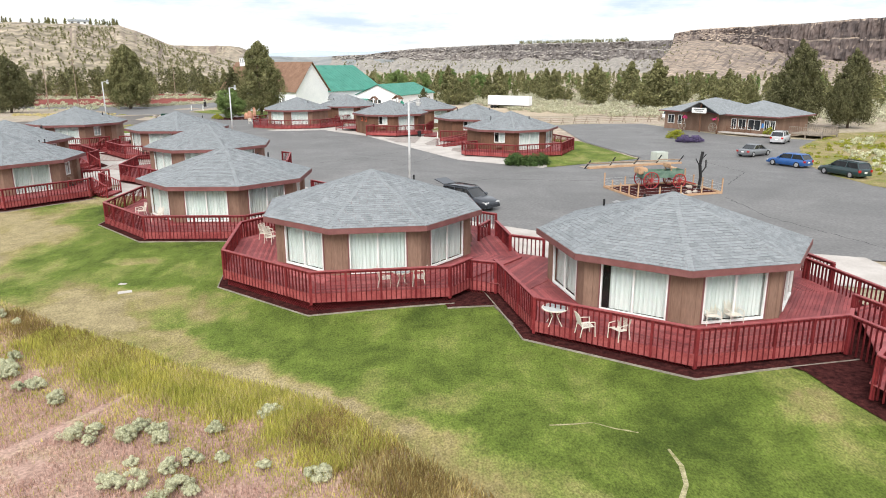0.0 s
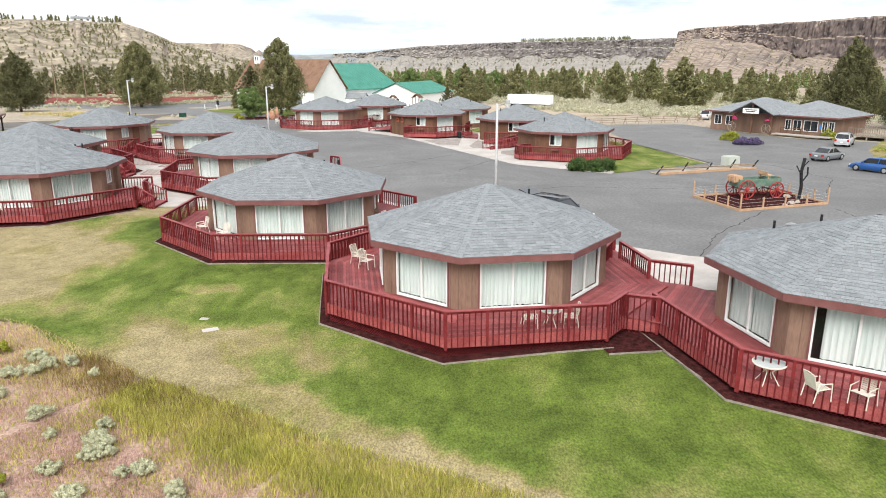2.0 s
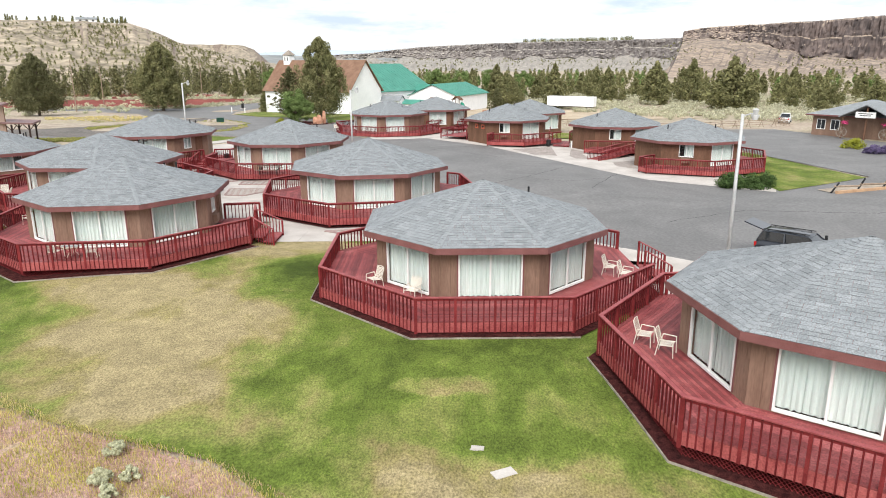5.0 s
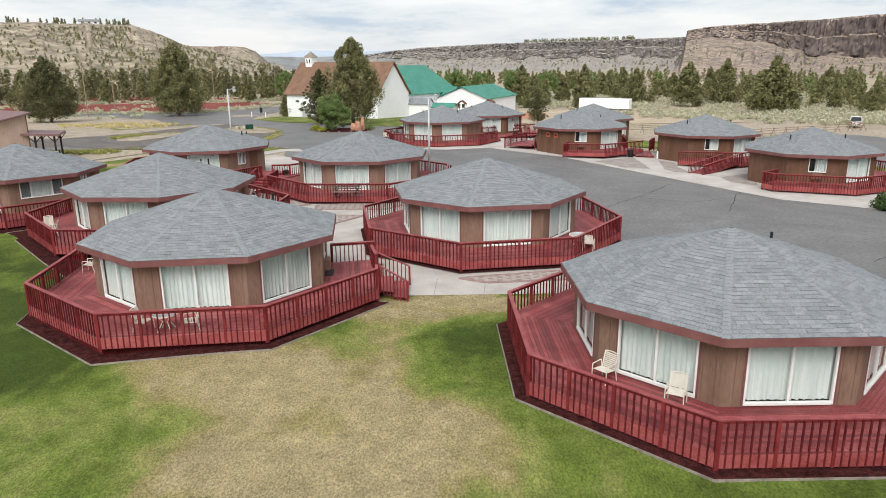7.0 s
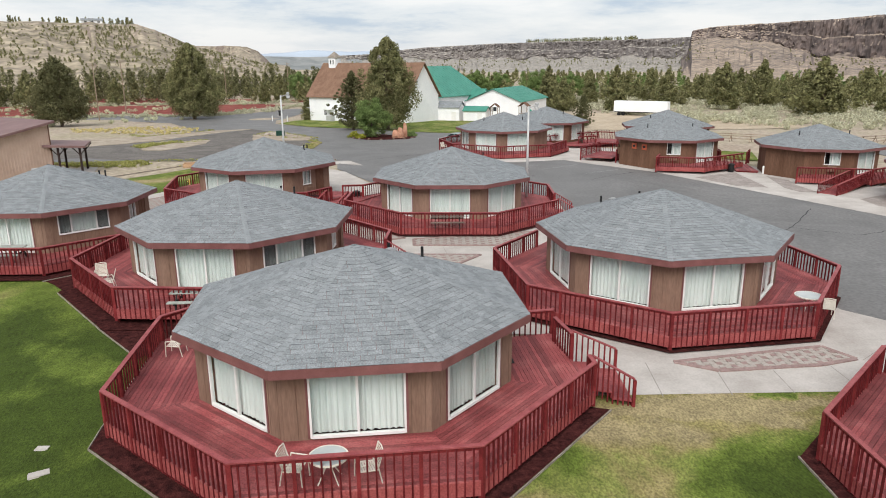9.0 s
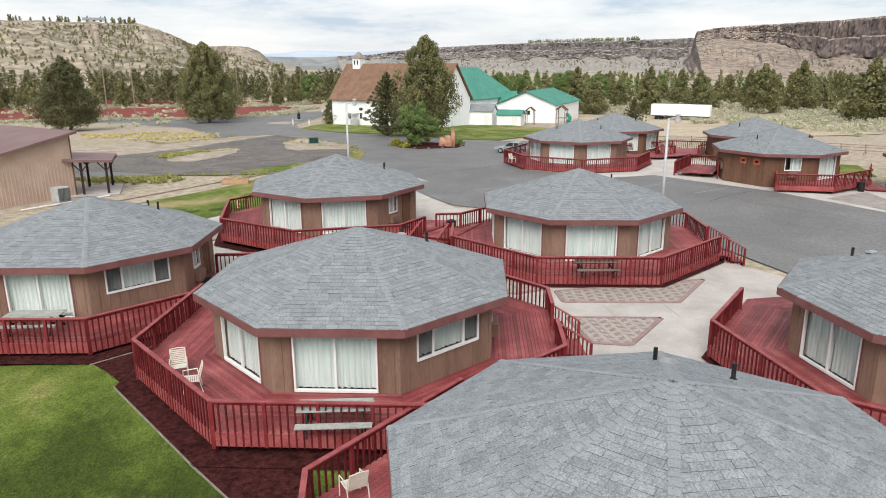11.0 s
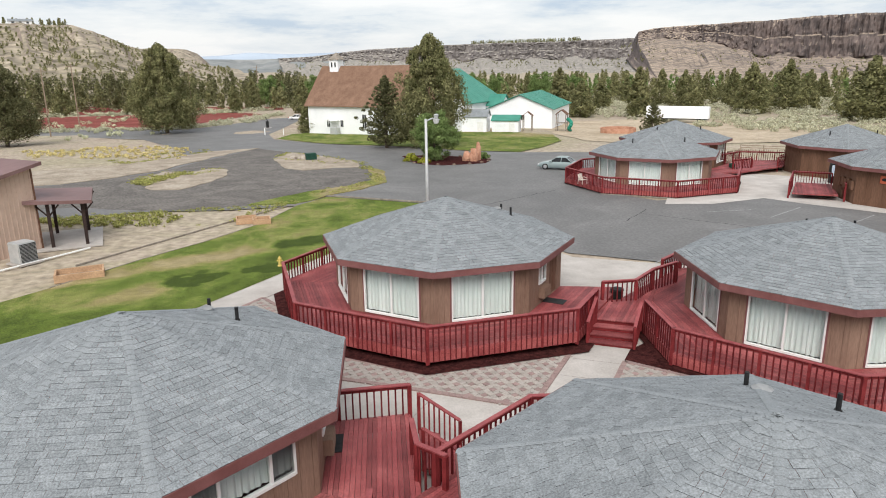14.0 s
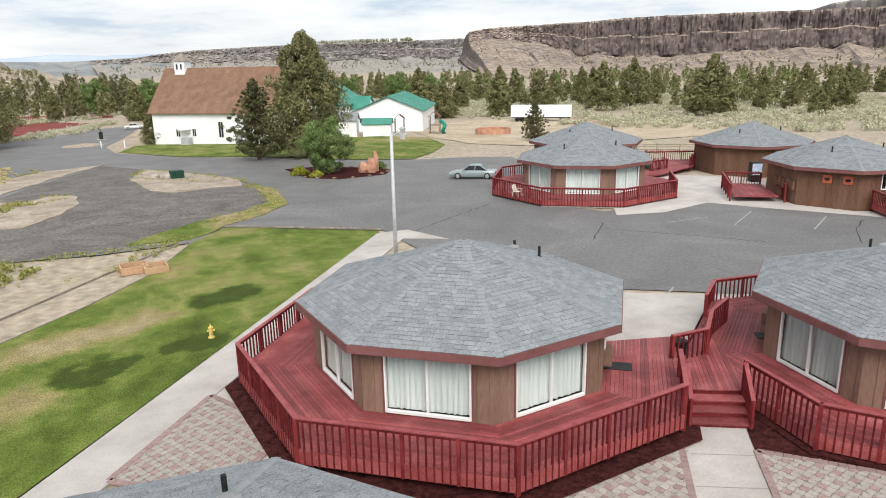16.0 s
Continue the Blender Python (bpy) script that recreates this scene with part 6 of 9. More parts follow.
bm = bmesh.new()
for sgn in (-1, 1):
    v = [bm.verts.new(c) for c in ((0.9 + sgn * 3.6, -2.6, 3.1), (0.9, -2.6, 4.9), (0.9, 6.0, 4.9), (0.9 + sgn * 3.6, 6.0, 3.1))]
    bm.faces.new(v if sgn < 0 else v[::-1])
got = bmesh.ops.extrude_face_region(bm, geom=bm.faces[:])
for v in got["geom"]:
    if isinstance(v, bmesh.types.BMVert):
        v.co.z += 0.15
bmesh.ops.recalc_face_normals(bm, faces=bm.faces)
porch = part("porch_roof", bm, "grey_roof", office)
for x in (-2.2, 0.9, 4.0):
    bm = bmesh.new()
    box(bm, x - 0.1, x + 0.1, -2.2, -2.0, 0, 3.2 + (1.4 if x == 0.9 else 0))
    part("porch_post", bm, "siding_dark", office)
bm = bmesh.new()
box(bm, -0.4, 2.2, -2.66, -2.58, 3.2, 4.0)
sign = part("sign", bm, "white", office, "white sign board on the porch gable")
bm = bmesh.new()
for i, w in enumerate((1.9, 1.4)):
    box(bm, 0.9 - w / 2, 0.9 + w / 2, -2.68, -2.66, 3.72 - i * 0.26, 3.82 - i * 0.26)
part("sign_bars", bm, "black", sign)
for x, w in ((5.6, 0.9), (7.0, 1.3), (9.0, 2.1), (11.0, 0.8), (11.95, 0.8)):
    wall_window(office, x, 0, 0.9, w, 1.6, 0, 1)
bm = bmesh.new()
box(bm, 10.2, 10.55, -0.03, 0.0, 1.3, 2.0)
part("notice", bm, material("blue_notice", two((0.05, 0.2, 0.5), (0.07, 0.25, 0.6)), 3.0), office, "small blue notice")
bm = bmesh.new()
box(bm, 13.5, 18.5, 2.0, 7.0, 0.55, 0.7)
for x in (13.6, 16.0, 18.4):
    for y in (2.1, 6.9):
        box(bm, x - 0.08, x + 0.08, y - 0.08, y + 0.08, -0.4, 0.55)
deck_o = part("side_deck", bm, "grey_wood", office, "grey wooden side deck with rail")
bm = bmesh.new()
for a, b in (((13.5, 2.0), (18.5, 2.0)), ((18.5, 2.0), (18.5, 7.0)), ((18.5, 7.0), (13.5, 7.0))):
    bar(bm, (*a, 1.7), (*b, 1.7), 0.12, 0.05)
    for i in range(17):
        f = i / 16
        x, y = a[0] + (b[0] - a[0]) * f, a[1] + (b[1] - a[1]) * f
        bar(bm, (x, y, 0.7), (x, y, 1.7), 0.06, 0.06)
part("railing", bm, "grey_wood", deck_o)
M["pink"] = material("pink_flowers", two((0.42, 0.03, 0.12), (0.6, 0.08, 0.2)), 9.0, rough=0.8)
for x in (-1.8, 3.6):
    b = thing("flower_basket", "hanging basket of pink flowers on the porch", "flowers", OF_AT @ pose(x, -2.3, 2.3), "flower baskets")
    bm = bmesh.new()
    tube(bm, (0, 0, -0.15), (0, 0, 0.05), 0.12, 0.2, 8)
    part("pot", bm, "siding_dark", b)
    bm = bmesh.new()
    r = random.Random(x)
    for i in range(60):
        c = Vector((r.gauss(0, 0.2), r.gauss(0, 0.2), 0.1 + r.gauss(0, 0.12)))
        q = Euler((r.uniform(0, 6), r.uniform(0, 6), 0)).to_matrix()
        bm.faces.new([bm.verts.new(c + q @ Vector(v)) for v in ((-0.07, -0.07, 0), (0.07, -0.07, 0), (0.07, 0.07, 0), (-0.07, 0.07, 0))])
    part("blooms", bm, "pink", b)
    bm = bmesh.new()
    tube(bm, (0, 0, 0.05), (0, 0, 0.85), 0.01, 0.01, 5)
    part("hanger", bm, "black", b)

strip_bm = bmesh.new()
box(strip_bm, 4.4, 12.8, -2.4, -0.9, 0.35, 0.48)
part("front_walk", strip_bm, "concrete", office, "pale concrete walk along the front")
ramp_bm = bmesh.new()
for x in (5.0, 6.0, 7.0, 8.0, 9.0):
    box(ramp_bm, x - 0.05, x + 0.05, -0.95, -0.85, 0.48, 1.3)
bar(ramp_bm, (5.0, -0.9, 1.3), (9.0, -0.9, 1.3), 0.09, 0.06)
bar(ramp_bm, (5.0, -0.9, 0.9), (9.0, -0.9, 0.9), 0.06, 0.06)
part("ramp_rail", ramp_bm, "siding_dark", office, "brown ramp rail before the windows")
for px in (-1.9, 3.7):
    wb = bmesh.new()
    for i in range(14):
        a0, a1 = 2 * math.pi * i / 14, 2 * math.pi * (i + 1) / 14
        bar(wb, (px + 0.7 * math.cos(a0), -2.85, 1.1 + 0.7 * math.sin(a0)), (px + 0.7 * math.cos(a1), -2.85, 1.1 + 0.7 * math.sin(a1)), 0.07, 0.07, (0, 1, 0))
        if i % 2 == 0:
            bar(wb, (px, -2.85, 1.1), (px + 0.68 * math.cos(a0), -2.85, 1.1 + 0.68 * math.sin(a0)), 0.05, 0.05, (0, 1, 0))
    part("wagon_wheel", wb, "grey_wood", office, "old wooden wagon wheel at the porch")

# the maintenance building with its lean-to
shop = thing("workshop", "tan metal workshop with a brown sloping roof", "workshop", pose(-73.3, 106.8, 0, 0, 0, 57.3))
for x0, x1, y0, y1, za, zb in ((-16, 0, 15.8, 16, 2.2, 5.35), (-0.2, 0, 0.2, 15.8, 5.3, 5.35), (-16, -15.8, 0.2, 15.8, 2.2, 2.25)):
    bm = bmesh.new()
    v = [bm.verts.new(c) for c in ((x0, y0, -0.3), (x1, y0, -0.3), (x1, y1, -0.3), (x0, y1, -0.3), (x0, y0, za), (x1, y0, zb), (x1, y1, zb), (x0, y1, za))]
    for f in BOX_F:
        bm.faces.new([v[i] for i in f])
    part("wall", bm, "tan_wall", shop)
bm = bmesh.new()
rib_x = [-16 + 0.3 * i + d for i in range(53) for d in (0.0, 0.22, 0.235, 0.285)] + [0.0]
cols = [(bm.verts.new((x, -0.03 if i % 4 in (2, 3) else 0.0, -0.3)), bm.verts.new((x, -0.03 if i % 4 in (2, 3) else 0.0, 2.2 + (x + 16) / 16 * 3.15))) for i, x in enumerate(rib_x)]
for p, q in zip(cols, cols[1:]):
    bm.faces.new((p[0], q[0], q[1], p[1]))
got = bmesh.ops.extrude_face_region(bm, geom=bm.faces[:])
for g in got["geom"]:
    if isinstance(g, bmesh.types.BMVert):
        g.co.y = 0.2
bmesh.ops.recalc_face_normals(bm, faces=bm.faces)
part("wall", bm, "tan_wall", shop, "ribbed tan metal wall")
bm = bmesh.new()
v = [bm.verts.new(c) for c in ((-17, -0.5, 2.02), (0.5, -0.5, 5.47), (0.5, 16.5, 5.47), (-17, 16.5, 2.02))]
bm.faces.new(v)
got = bmesh.ops.extrude_face_region(bm, geom=bm.faces[:])
for g in got["geom"]:
    if isinstance(g, bmesh.types.BMVert):
        g.co.z += 0.22
bmesh.ops.recalc_face_normals(bm, faces=bm.faces)
part("roof", bm, "brown_metal", shop)
bm = bmesh.new()
box(bm, -0.05, 0.05, -0.06, 0.0, 0.0, 5.25)
part("corner_trim", bm, "siding_dark", shop)
lean = thing("pergola", "brown lean-to roof on dark posts over a slab", "pergola", pose(-73.1, 107.2, 0, 0, 0, 20))
bm = bmesh.new()
v = [bm.verts.new(c) for c in ((-1.0, -1.0, 3.1), (2.9, -1.0, 2.85), (2.9, 4.5, 2.85), (-1.0, 4.5, 3.1))]
bm.faces.new(v)
got = bmesh.ops.extrude_face_region(bm, geom=bm.faces[:])
for g in got["geom"]:
    if isinstance(g, bmesh.types.BMVert):
        g.co.z += 0.22
bmesh.ops.recalc_face_normals(bm, faces=bm.faces)
part("roof", bm, "brown_metal", lean)
for x, y in ((0.3, -0.4), (2.3, -0.4), (0.3, 4.0), (2.3, 4.0)):
    bm = bmesh.new()
    box(bm, x - 0.1, x + 0.1, y - 0.1, y + 0.1, 0, 2.9)
    for s in (-1, 1):
        bar(bm, (x, y, 2.1), (x + s * 0.65, y, 2.86), 0.09, 0.09)
    part("post", bm, material("dark_post", two((0.03, 0.02, 0.018), (0.06, 0.04, 0.035)), 2.0), lean)
bm = bmesh.new()
box(bm, -1.2, 3.2, -1.2, 4.8, 0.0, 0.08)
part("slab", bm, "concrete", lean)
unit = thing("condenser", "grey outdoor air conditioning unit on a pad", "air conditioner", pose(-72.85, 103.4, 0.02, 0, 0, 57))
bm = bmesh.new()
box(bm, -0.55, 0.55, -0.55, 0.55, 0.1, 1.35)
rounded(bm, 0.05)
part("body", bm, "galvanised", unit)
bm = bmesh.new()
for i in range(14):
    box(bm, -0.5, 0.5, -0.575, -0.55, 0.2 + i * 0.08, 0.235 + i * 0.08)
part("grille", bm, "black", unit)
bm = bmesh.new()
box(bm, -0.7, 0.7, -0.7, 0.7, 0, 0.1)
part("pad", bm, "concrete", unit)
pipe = thing("pipe", "long white pipe lying on the dirt", "pipe")
bm = bmesh.new()
tube(bm, (-74.4, 100.1, 0.09), (-70.2, 106.4, 0.09), 0.06, 0.06)
part("tube", bm, "white", pipe)

# ---- vehicles ----
M["tyre"] = material("tyre_rubber", two((0.015, 0.015, 0.016), (0.03, 0.03, 0.03)), 6.0, rough=0.85)
M["wheel_metal"] = material("wheel_metal", two((0.42, 0.42, 0.43), (0.55, 0.55, 0.56)), 4.0, rough=0.35, metal=0.7)
M["car_glass"] = material("tinted_glass", two((0.012, 0.014, 0.016), (0.03, 0.034, 0.038)), 1.0, rough=0.06, spec=0.8)
M["red_lens"] = material("red_lens", two((0.35, 0.01, 0.01), (0.5, 0.03, 0.03)), 5.0, rough=0.2)
M["clear_lens"] = material("clear_lens", two((0.6, 0.6, 0.6), (0.75, 0.75, 0.75)), 5.0, rough=0.15)


def paint(name, c):
    return material(name, two(tuple(v * 0.9 for v in c), c), 0.8, rough=0.3, coat=0.6, spec=0.5)


def loft(bm, sections):
    """Skins a row of sections, each a list of as many points."""
    rows_ = [[bm.verts.new(p) for p in s] for s in sections]
    k = len(rows_[0])
    for a, b in zip(rows_, rows_[1:]):
        for i in range(k - 1):
            bm.faces.new((a[i], a[i + 1], b[i + 1], b[i]))
    bm.faces.new(rows_[0][::-1])
    bm.faces.new(rows_[-1])
    bmesh.ops.recalc_face_normals(bm, faces=bm.faces)


def car(x, y, heading, colour, label, category, length=4.6, width=1.78, height=1.45, hood=0.27, rear=0.16, style="sedan", hatch_open=False, cab=None):
    """A parked car; x forwards. The body is lofted through sections, the cabin set on it with glass all round."""
    z = ground_z(x, y) + 0.03
    th = thing("car", label, category, pose(x, y, z, 0, 0, heading), "parked vehicles")
    hl, hw = length / 2, width / 2
    belt = height * 0.62
    bm = bmesh.new()
    prof = [(-hl, 0.42, belt * 0.93, 0.84), (-hl + 0.08, 0.26, belt * 0.98, 0.93), (-hl + 0.55, 0.22, belt, 1.0), (-hl + length * 0.3, 0.22, belt, 1.0), (hl - length * 0.3, 0.22, belt * 0.97, 1.0),
            (hl - length * hood * 0.55, 0.22, belt * 0.9, 0.98), (hl - 0.22, 0.24, belt * 0.78, 0.93), (hl - 0.03, 0.32, belt * 0.62, 0.82)]
    secs = []
    for px, z0, z1, f in prof:
        w = hw * f
        secs.append([(px, -w * 0.9, z0), (px, -w, z0 + 0.14), (px, -w, (z0 + z1) * 0.55), (px, -w * 0.95, z1 - 0.05), (px, -w * 0.82, z1), (px, w * 0.82, z1), (px, w * 0.95, z1 - 0.05), (px, w, (z0 + z1) * 0.55), (px, w, z0 + 0.14), (px, w * 0.9, z0)])
    loft(bm, secs)
    part("body", bm, colour, th, smooth=True)
    r0 = {"sedan": -hl + length * 0.2, "hatch": -hl + 0.12, "wagon": -hl + 0.1, "suv": -hl + 0.1, "pickup": -hl + length * 0.42}[style]
    r1 = {"sedan": -hl + length * 0.34, "hatch": -hl + 0.55, "wagon": -hl + 0.42, "suv": -hl + 0.35, "pickup": -hl + length * 0.45}[style]
    f0, f1 = hl - length * hood, hl - length * (hood + 0.16)
    bm = bmesh.new()
    secs = []
    for px, z1, f in ((r0, belt - 0.03, 0.9), (r1, height - 0.09, 0.74), (f1, height - 0.09, 0.74), (f0, belt - 0.06, 0.9)):
        w = hw * f
        secs.append([(px, -w, belt - 0.08), (px, -w, belt - 0.02 if z1 < belt else belt), (px, -hw * 0.74 if z1 > belt else -w * 0.9, z1), (px, hw * 0.74 if z1 > belt else w * 0.9, z1), (px, w, belt - 0.02 if z1 < belt else belt), (px, w, belt - 0.08)])
    loft(bm, secs)
    part("window_band", bm, "car_glass", th, "dark tinted glass")
    bm = bmesh.new()
    w = hw * 0.76
    secs = []
    for px, dz in ((r1 - 0.06, -0.03), (r1 + 0.2, 0.02), ((r1 + f1) / 2, 0.05), (f1 - 0.15, 0.02), (f1 + 0.06, -0.03)):
        secs.append([(px, -w, height - 0.1 + dz * 0.4), (px, -w * 0.85, height - 0.04 + dz), (px, w * 0.85, height - 0.04 + dz), (px, w, height - 0.1 + dz * 0.4)])
    loft(bm, secs)
    part("roof", bm, colour, th, smooth=True)
    for s in (-1, 1):
        for (ax, az), (bx, bz) in (((f0, belt - 0.03), (f1, height - 0.08)), ((r0, belt), (r1, height - 0.08)), (((r1 + f1) / 2, belt - 0.02), ((r1 + f1) / 2 - 0.05, height - 0.08))):
            bm = bmesh.new()
            bar(bm, (ax, s * hw * 0.905, az), (bx, s * hw * 0.755, bz), 0.075, 0.05)
            part("pillar", bm, colour, th)
    for px in (-hl + length * 0.19, hl - length * 0.185):
        for s in (-1, 1):
            bm = bmesh.new()
            tube(bm, (px, s * (hw - 0.2), 0.33), (px, s * (hw + 0.02), 0.33), 0.33, 0.33, 18)
            wh = part("wheel", bm, "tyre", th)
            bm = bmesh.new()
            tube(bm, (px, s * (hw + 0.022), 0.33), (px, s * (hw + 0.035), 0.33), 0.21, 0.19, 12)
            part("hub", bm, "wheel_metal", wh)
    for s in (-1, 1):
        bm = bmesh.new()
        box(bm, -hl - 0.012, -hl + 0.12, s * hw * 0.78 - 0.13, s * hw * 0.78 + 0.13, belt * 0.66, belt * 0.9)
        part("tail_light", bm, "red_lens", th)
        bm = bmesh.new()
        box(bm, hl - 0.16, hl - 0.045, s * hw * 0.66 - 0.18, s * hw * 0.66 + 0.18, belt * 0.55, belt * 0.7)
        part("headlight", bm, "clear_lens", th)
        bm = bmesh.new()
        box(bm, f0 - 0.35, f0 - 0.2, s * (hw + 0.1) - 0.1, s * (hw + 0.1) + 0.1, belt - 0.05, belt + 0.1)
        part("mirror", bm, colour, th)
    for px, s in ((-hl - 0.03, 1), (hl - 0.08, -1)):
        bm = bmesh.new()
        box(bm, px, px + 0.13, -hw * 0.86, hw * 0.86, 0.28, 0.5)
        rounded(bm, 0.03)
        part("bumper", bm, colour if style != "pickup" else "wheel_metal", th)
    bm = bmesh.new()
    box(bm, -hl - 0.04, -hl - 0.028, -0.17, 0.17, 0.55, 0.7)
    part("number_plate", bm, "white", th)
    if style in ("wagon", "suv"):
        bm = bmesh.new()
        for s in (-1, 1):
            bar(bm, (r1, s * hw * 0.66, height + 0.03), (f1, s * hw * 0.66, height + 0.03), 0.04, 0.04)
            for k in range(3):
                px = r1 + (f1 - r1) * (0.1 + 0.4 * k)
                box(bm, px - 0.02, px + 0.02, s * hw * 0.66 - 0.02, s * hw * 0.66 + 0.02, height - 0.05, height + 0.03)
        part("roof_rack", bm, "black", th)
    if style == "pickup":
        bm = bmesh.new()
        box(bm, -hl + 0.08, r0 - 0.02, -hw * 0.8, hw * 0.8, belt + 0.004, belt + 0.02)
        part("bed", bm, "black", th)
    if hatch_open:
        bm = bmesh.new()
        bar(bm, (r1, 0, height - 0.02), (r1 - 1.05, 0, height + 0.28), width * 0.72, 0.06)
        part("tailgate", bm, colour, th, "raised tailgate")
    return th


car(-31.2, 136.4, 151, paint("grey_green_paint", (0.25, 0.31, 0.31)), "grey-green sedan parked beside a deck", "car", 4.8, style="sedan")
car(39.6, 67.4, 107, paint("dark_green_paint", (0.012, 0.035, 0.036)), "dark green estate car at the lot's edge", "car", 4.9, height=1.58, style="wagon")
car(37.9, 74.9, 121, paint("blue_paint", (0.015, 0.09, 0.30)), "bright blue hatchback at the lot's edge", "car", 4.4, height=1.48, style="hatch")
car(38.2, 84.3, 33, paint("grey_paint", (0.17, 0.18, 0.19)), "grey sedan parked facing the office", "car", 4.7, style="sedan")
car(47.9, 98.0, 52, paint("silver_paint", (0.5, 0.51, 0.52)), "silver sport utility car before the office", "car", 4.6, 1.85, 1.75, style="suv")
car(2.2, 52.2, -43, paint("black_paint", (0.018, 0.022, 0.03)), "black sport utility car with raised tailgate", "car", 4.7, 1.82, 1.6, style="suv", hatch_open=True)
car(48.5, 149.5, 60, paint("white_paint", (0.72, 0.73, 0.73)), "white pickup truck behind the office", "truck", 5.4, 1.95, 1.85, style="pickup")
car(-73.4, 259, 0, paint("white_car_paint", (0.7, 0.7, 0.69)), "white sedan on the far drive", "car", 4.7, style="sedan")

# ---- the white trailer ----
trailer = thing("trailer", "long white box trailer standing in the field", "trailer", pose(22.4, 228.2, -3.75, 0, 0, -33))
bm = bmesh.new()
box(bm, -7.4, 7.4, -1.25, 1.25, 1.15, 4.0)
rounded(bm, 0.06)
part("body", bm, "white_wall", trailer)
bm = bmesh.new()
box(bm, -7.2, 7.2, -1.1, 1.1, 0.95, 1.13)
part("chassis", bm, "black", trailer)
for x in (-5.9, -4.7):
    for s in (-1, 1):
        bm = bmesh.new()
        tube(bm, (x, s * 0.85, 0.5), (x, s * 1.2, 0.5), 0.5, 0.5, 14)
        part("wheel", bm, "tyre", trailer)
bm = bmesh.new()
for s in (-1, 1):
    box(bm, 4.6, 4.75, s * 0.7 - 0.08, s * 0.7 + 0.08, 0.02, 0.95)
part("landing_leg", bm, "black", trailer)

# ---- the wagon display ----
M["wagon_green"] = material("faded_green_paint", two((0.10, 0.17, 0.13), (0.18, 0.26, 0.2)), 2.0, rough=0.85, fine=0.2)
M["wheel_red"] = material("red_paint", two((0.30, 0.03, 0.035), (0.4, 0.06, 0.06)), 3.0, rough=0.7)
WG = pose(19.4, 60.6, 0.0, 0, 0, 12)
bed = sheet("wagon_bed", [(14.5, 60.6), (15.9, 54.9), (23.7, 57.5), (22.5, 63.2)], 0.07, "mulch", "dark red cinder bed round the wagon", "bed")
wagon = thing("wagon", "old green farm wagon with red spoked wheels", "wagon", WG)
bm = bmesh.new()
for y in (-0.62, 0.62):
    box(bm, -1.9, 1.9, y - 0.03, y + 0.03, 0.95, 1.55)
box(bm, -1.9, 1.9, -0.58, 0.58, 0.95, 1.0)
box(bm, -1.93, -1.87, -0.6, 0.6, 0.95, 1.6)
box(bm, 1.87, 1.93, -0.6, 0.6, 0.95, 1.6)
part("box", bm, "wagon_green", wagon)
bm = bmesh.new()
box(bm, 0.6, 1.2, -0.6, 0.6, 1.75, 1.82)
box(bm, 0.55, 0.62, -0.6, 0.6, 1.82, 2.1)
for y in (-0.5, 0.5):
    box(bm, 0.7, 0.78, y - 0.04, y + 0.04, 1.5, 1.75)
part("seat", bm, "pale_wood", wagon)
bm = bmesh.new()
for y in (-0.3, 0.3):
    box(bm, -2.3, -1.5, y - 0.25, y + 0.25, 1.3, 1.85)
rounded(bm, 0.08)
part("hay_bale", bm, "pale_wood", wagon)
for x, rr in ((-1.3, 0.72), (1.4, 0.6)):
    bm = bmesh.new()
    bar(bm, (x, -0.85, rr), (x, 0.85, rr), 0.1, 0.1)
    part("axle", bm, "grey_wood", wagon)
    for y in (-0.85, 0.85):
        bm = bmesh.new()
        n = 24
        rings = [[bm.verts.new((x + r * math.cos(2 * math.pi * i / n), y + w, rr + 0.07 + r * math.sin(2 * math.pi * i / n))) for i in range(n)] for r, w in ((rr - 0.035, -0.04), (rr + 0.035, -0.04), (rr + 0.035, 0.04), (rr - 0.035, 0.04))]
        for p, q in zip(rings, rings[1:] + rings[:1]):
            for i in range(n):
                bm.faces.new((p[i], p[(i + 1) % n], q[(i + 1) % n], q[i]))
        bmesh.ops.recalc_face_normals(bm, faces=bm.faces)
        wh = part("wheel", bm, "wheel_red", wagon)
        for i in range(12):
            a = 2 * math.pi * i / 12
            bm = bmesh.new()
            bar(bm, (x + 0.1 * math.cos(a), y, rr + 0.07 + 0.1 * math.sin(a)), (x + rr * math.cos(a), y, rr + 0.07 + rr * math.sin(a)), 0.045, 0.045, (0, 1, 0))
            part("spoke", bm, "wheel_red", wh)
        bm = bmesh.new()
        tube(bm, (x, y - 0.12, rr + 0.07), (x, y + 0.12, rr + 0.07), 0.11, 0.11, 10)
        part("hub", bm, "wheel_red", wh)
bm = bmesh.new()
bar(bm, (1.9, 0, 0.6), (3.6, 0.1, 0.15), 0.09, 0.09)
part("tongue", bm, "wheel_red", wagon)
edge_pts = [(14.5, 60.6), (15.9, 54.9), (23.7, 57.5), (22.5, 63.2)]
fence = thing("wagon_fence", "low wire fence on pale timber posts and kerb", "fence")
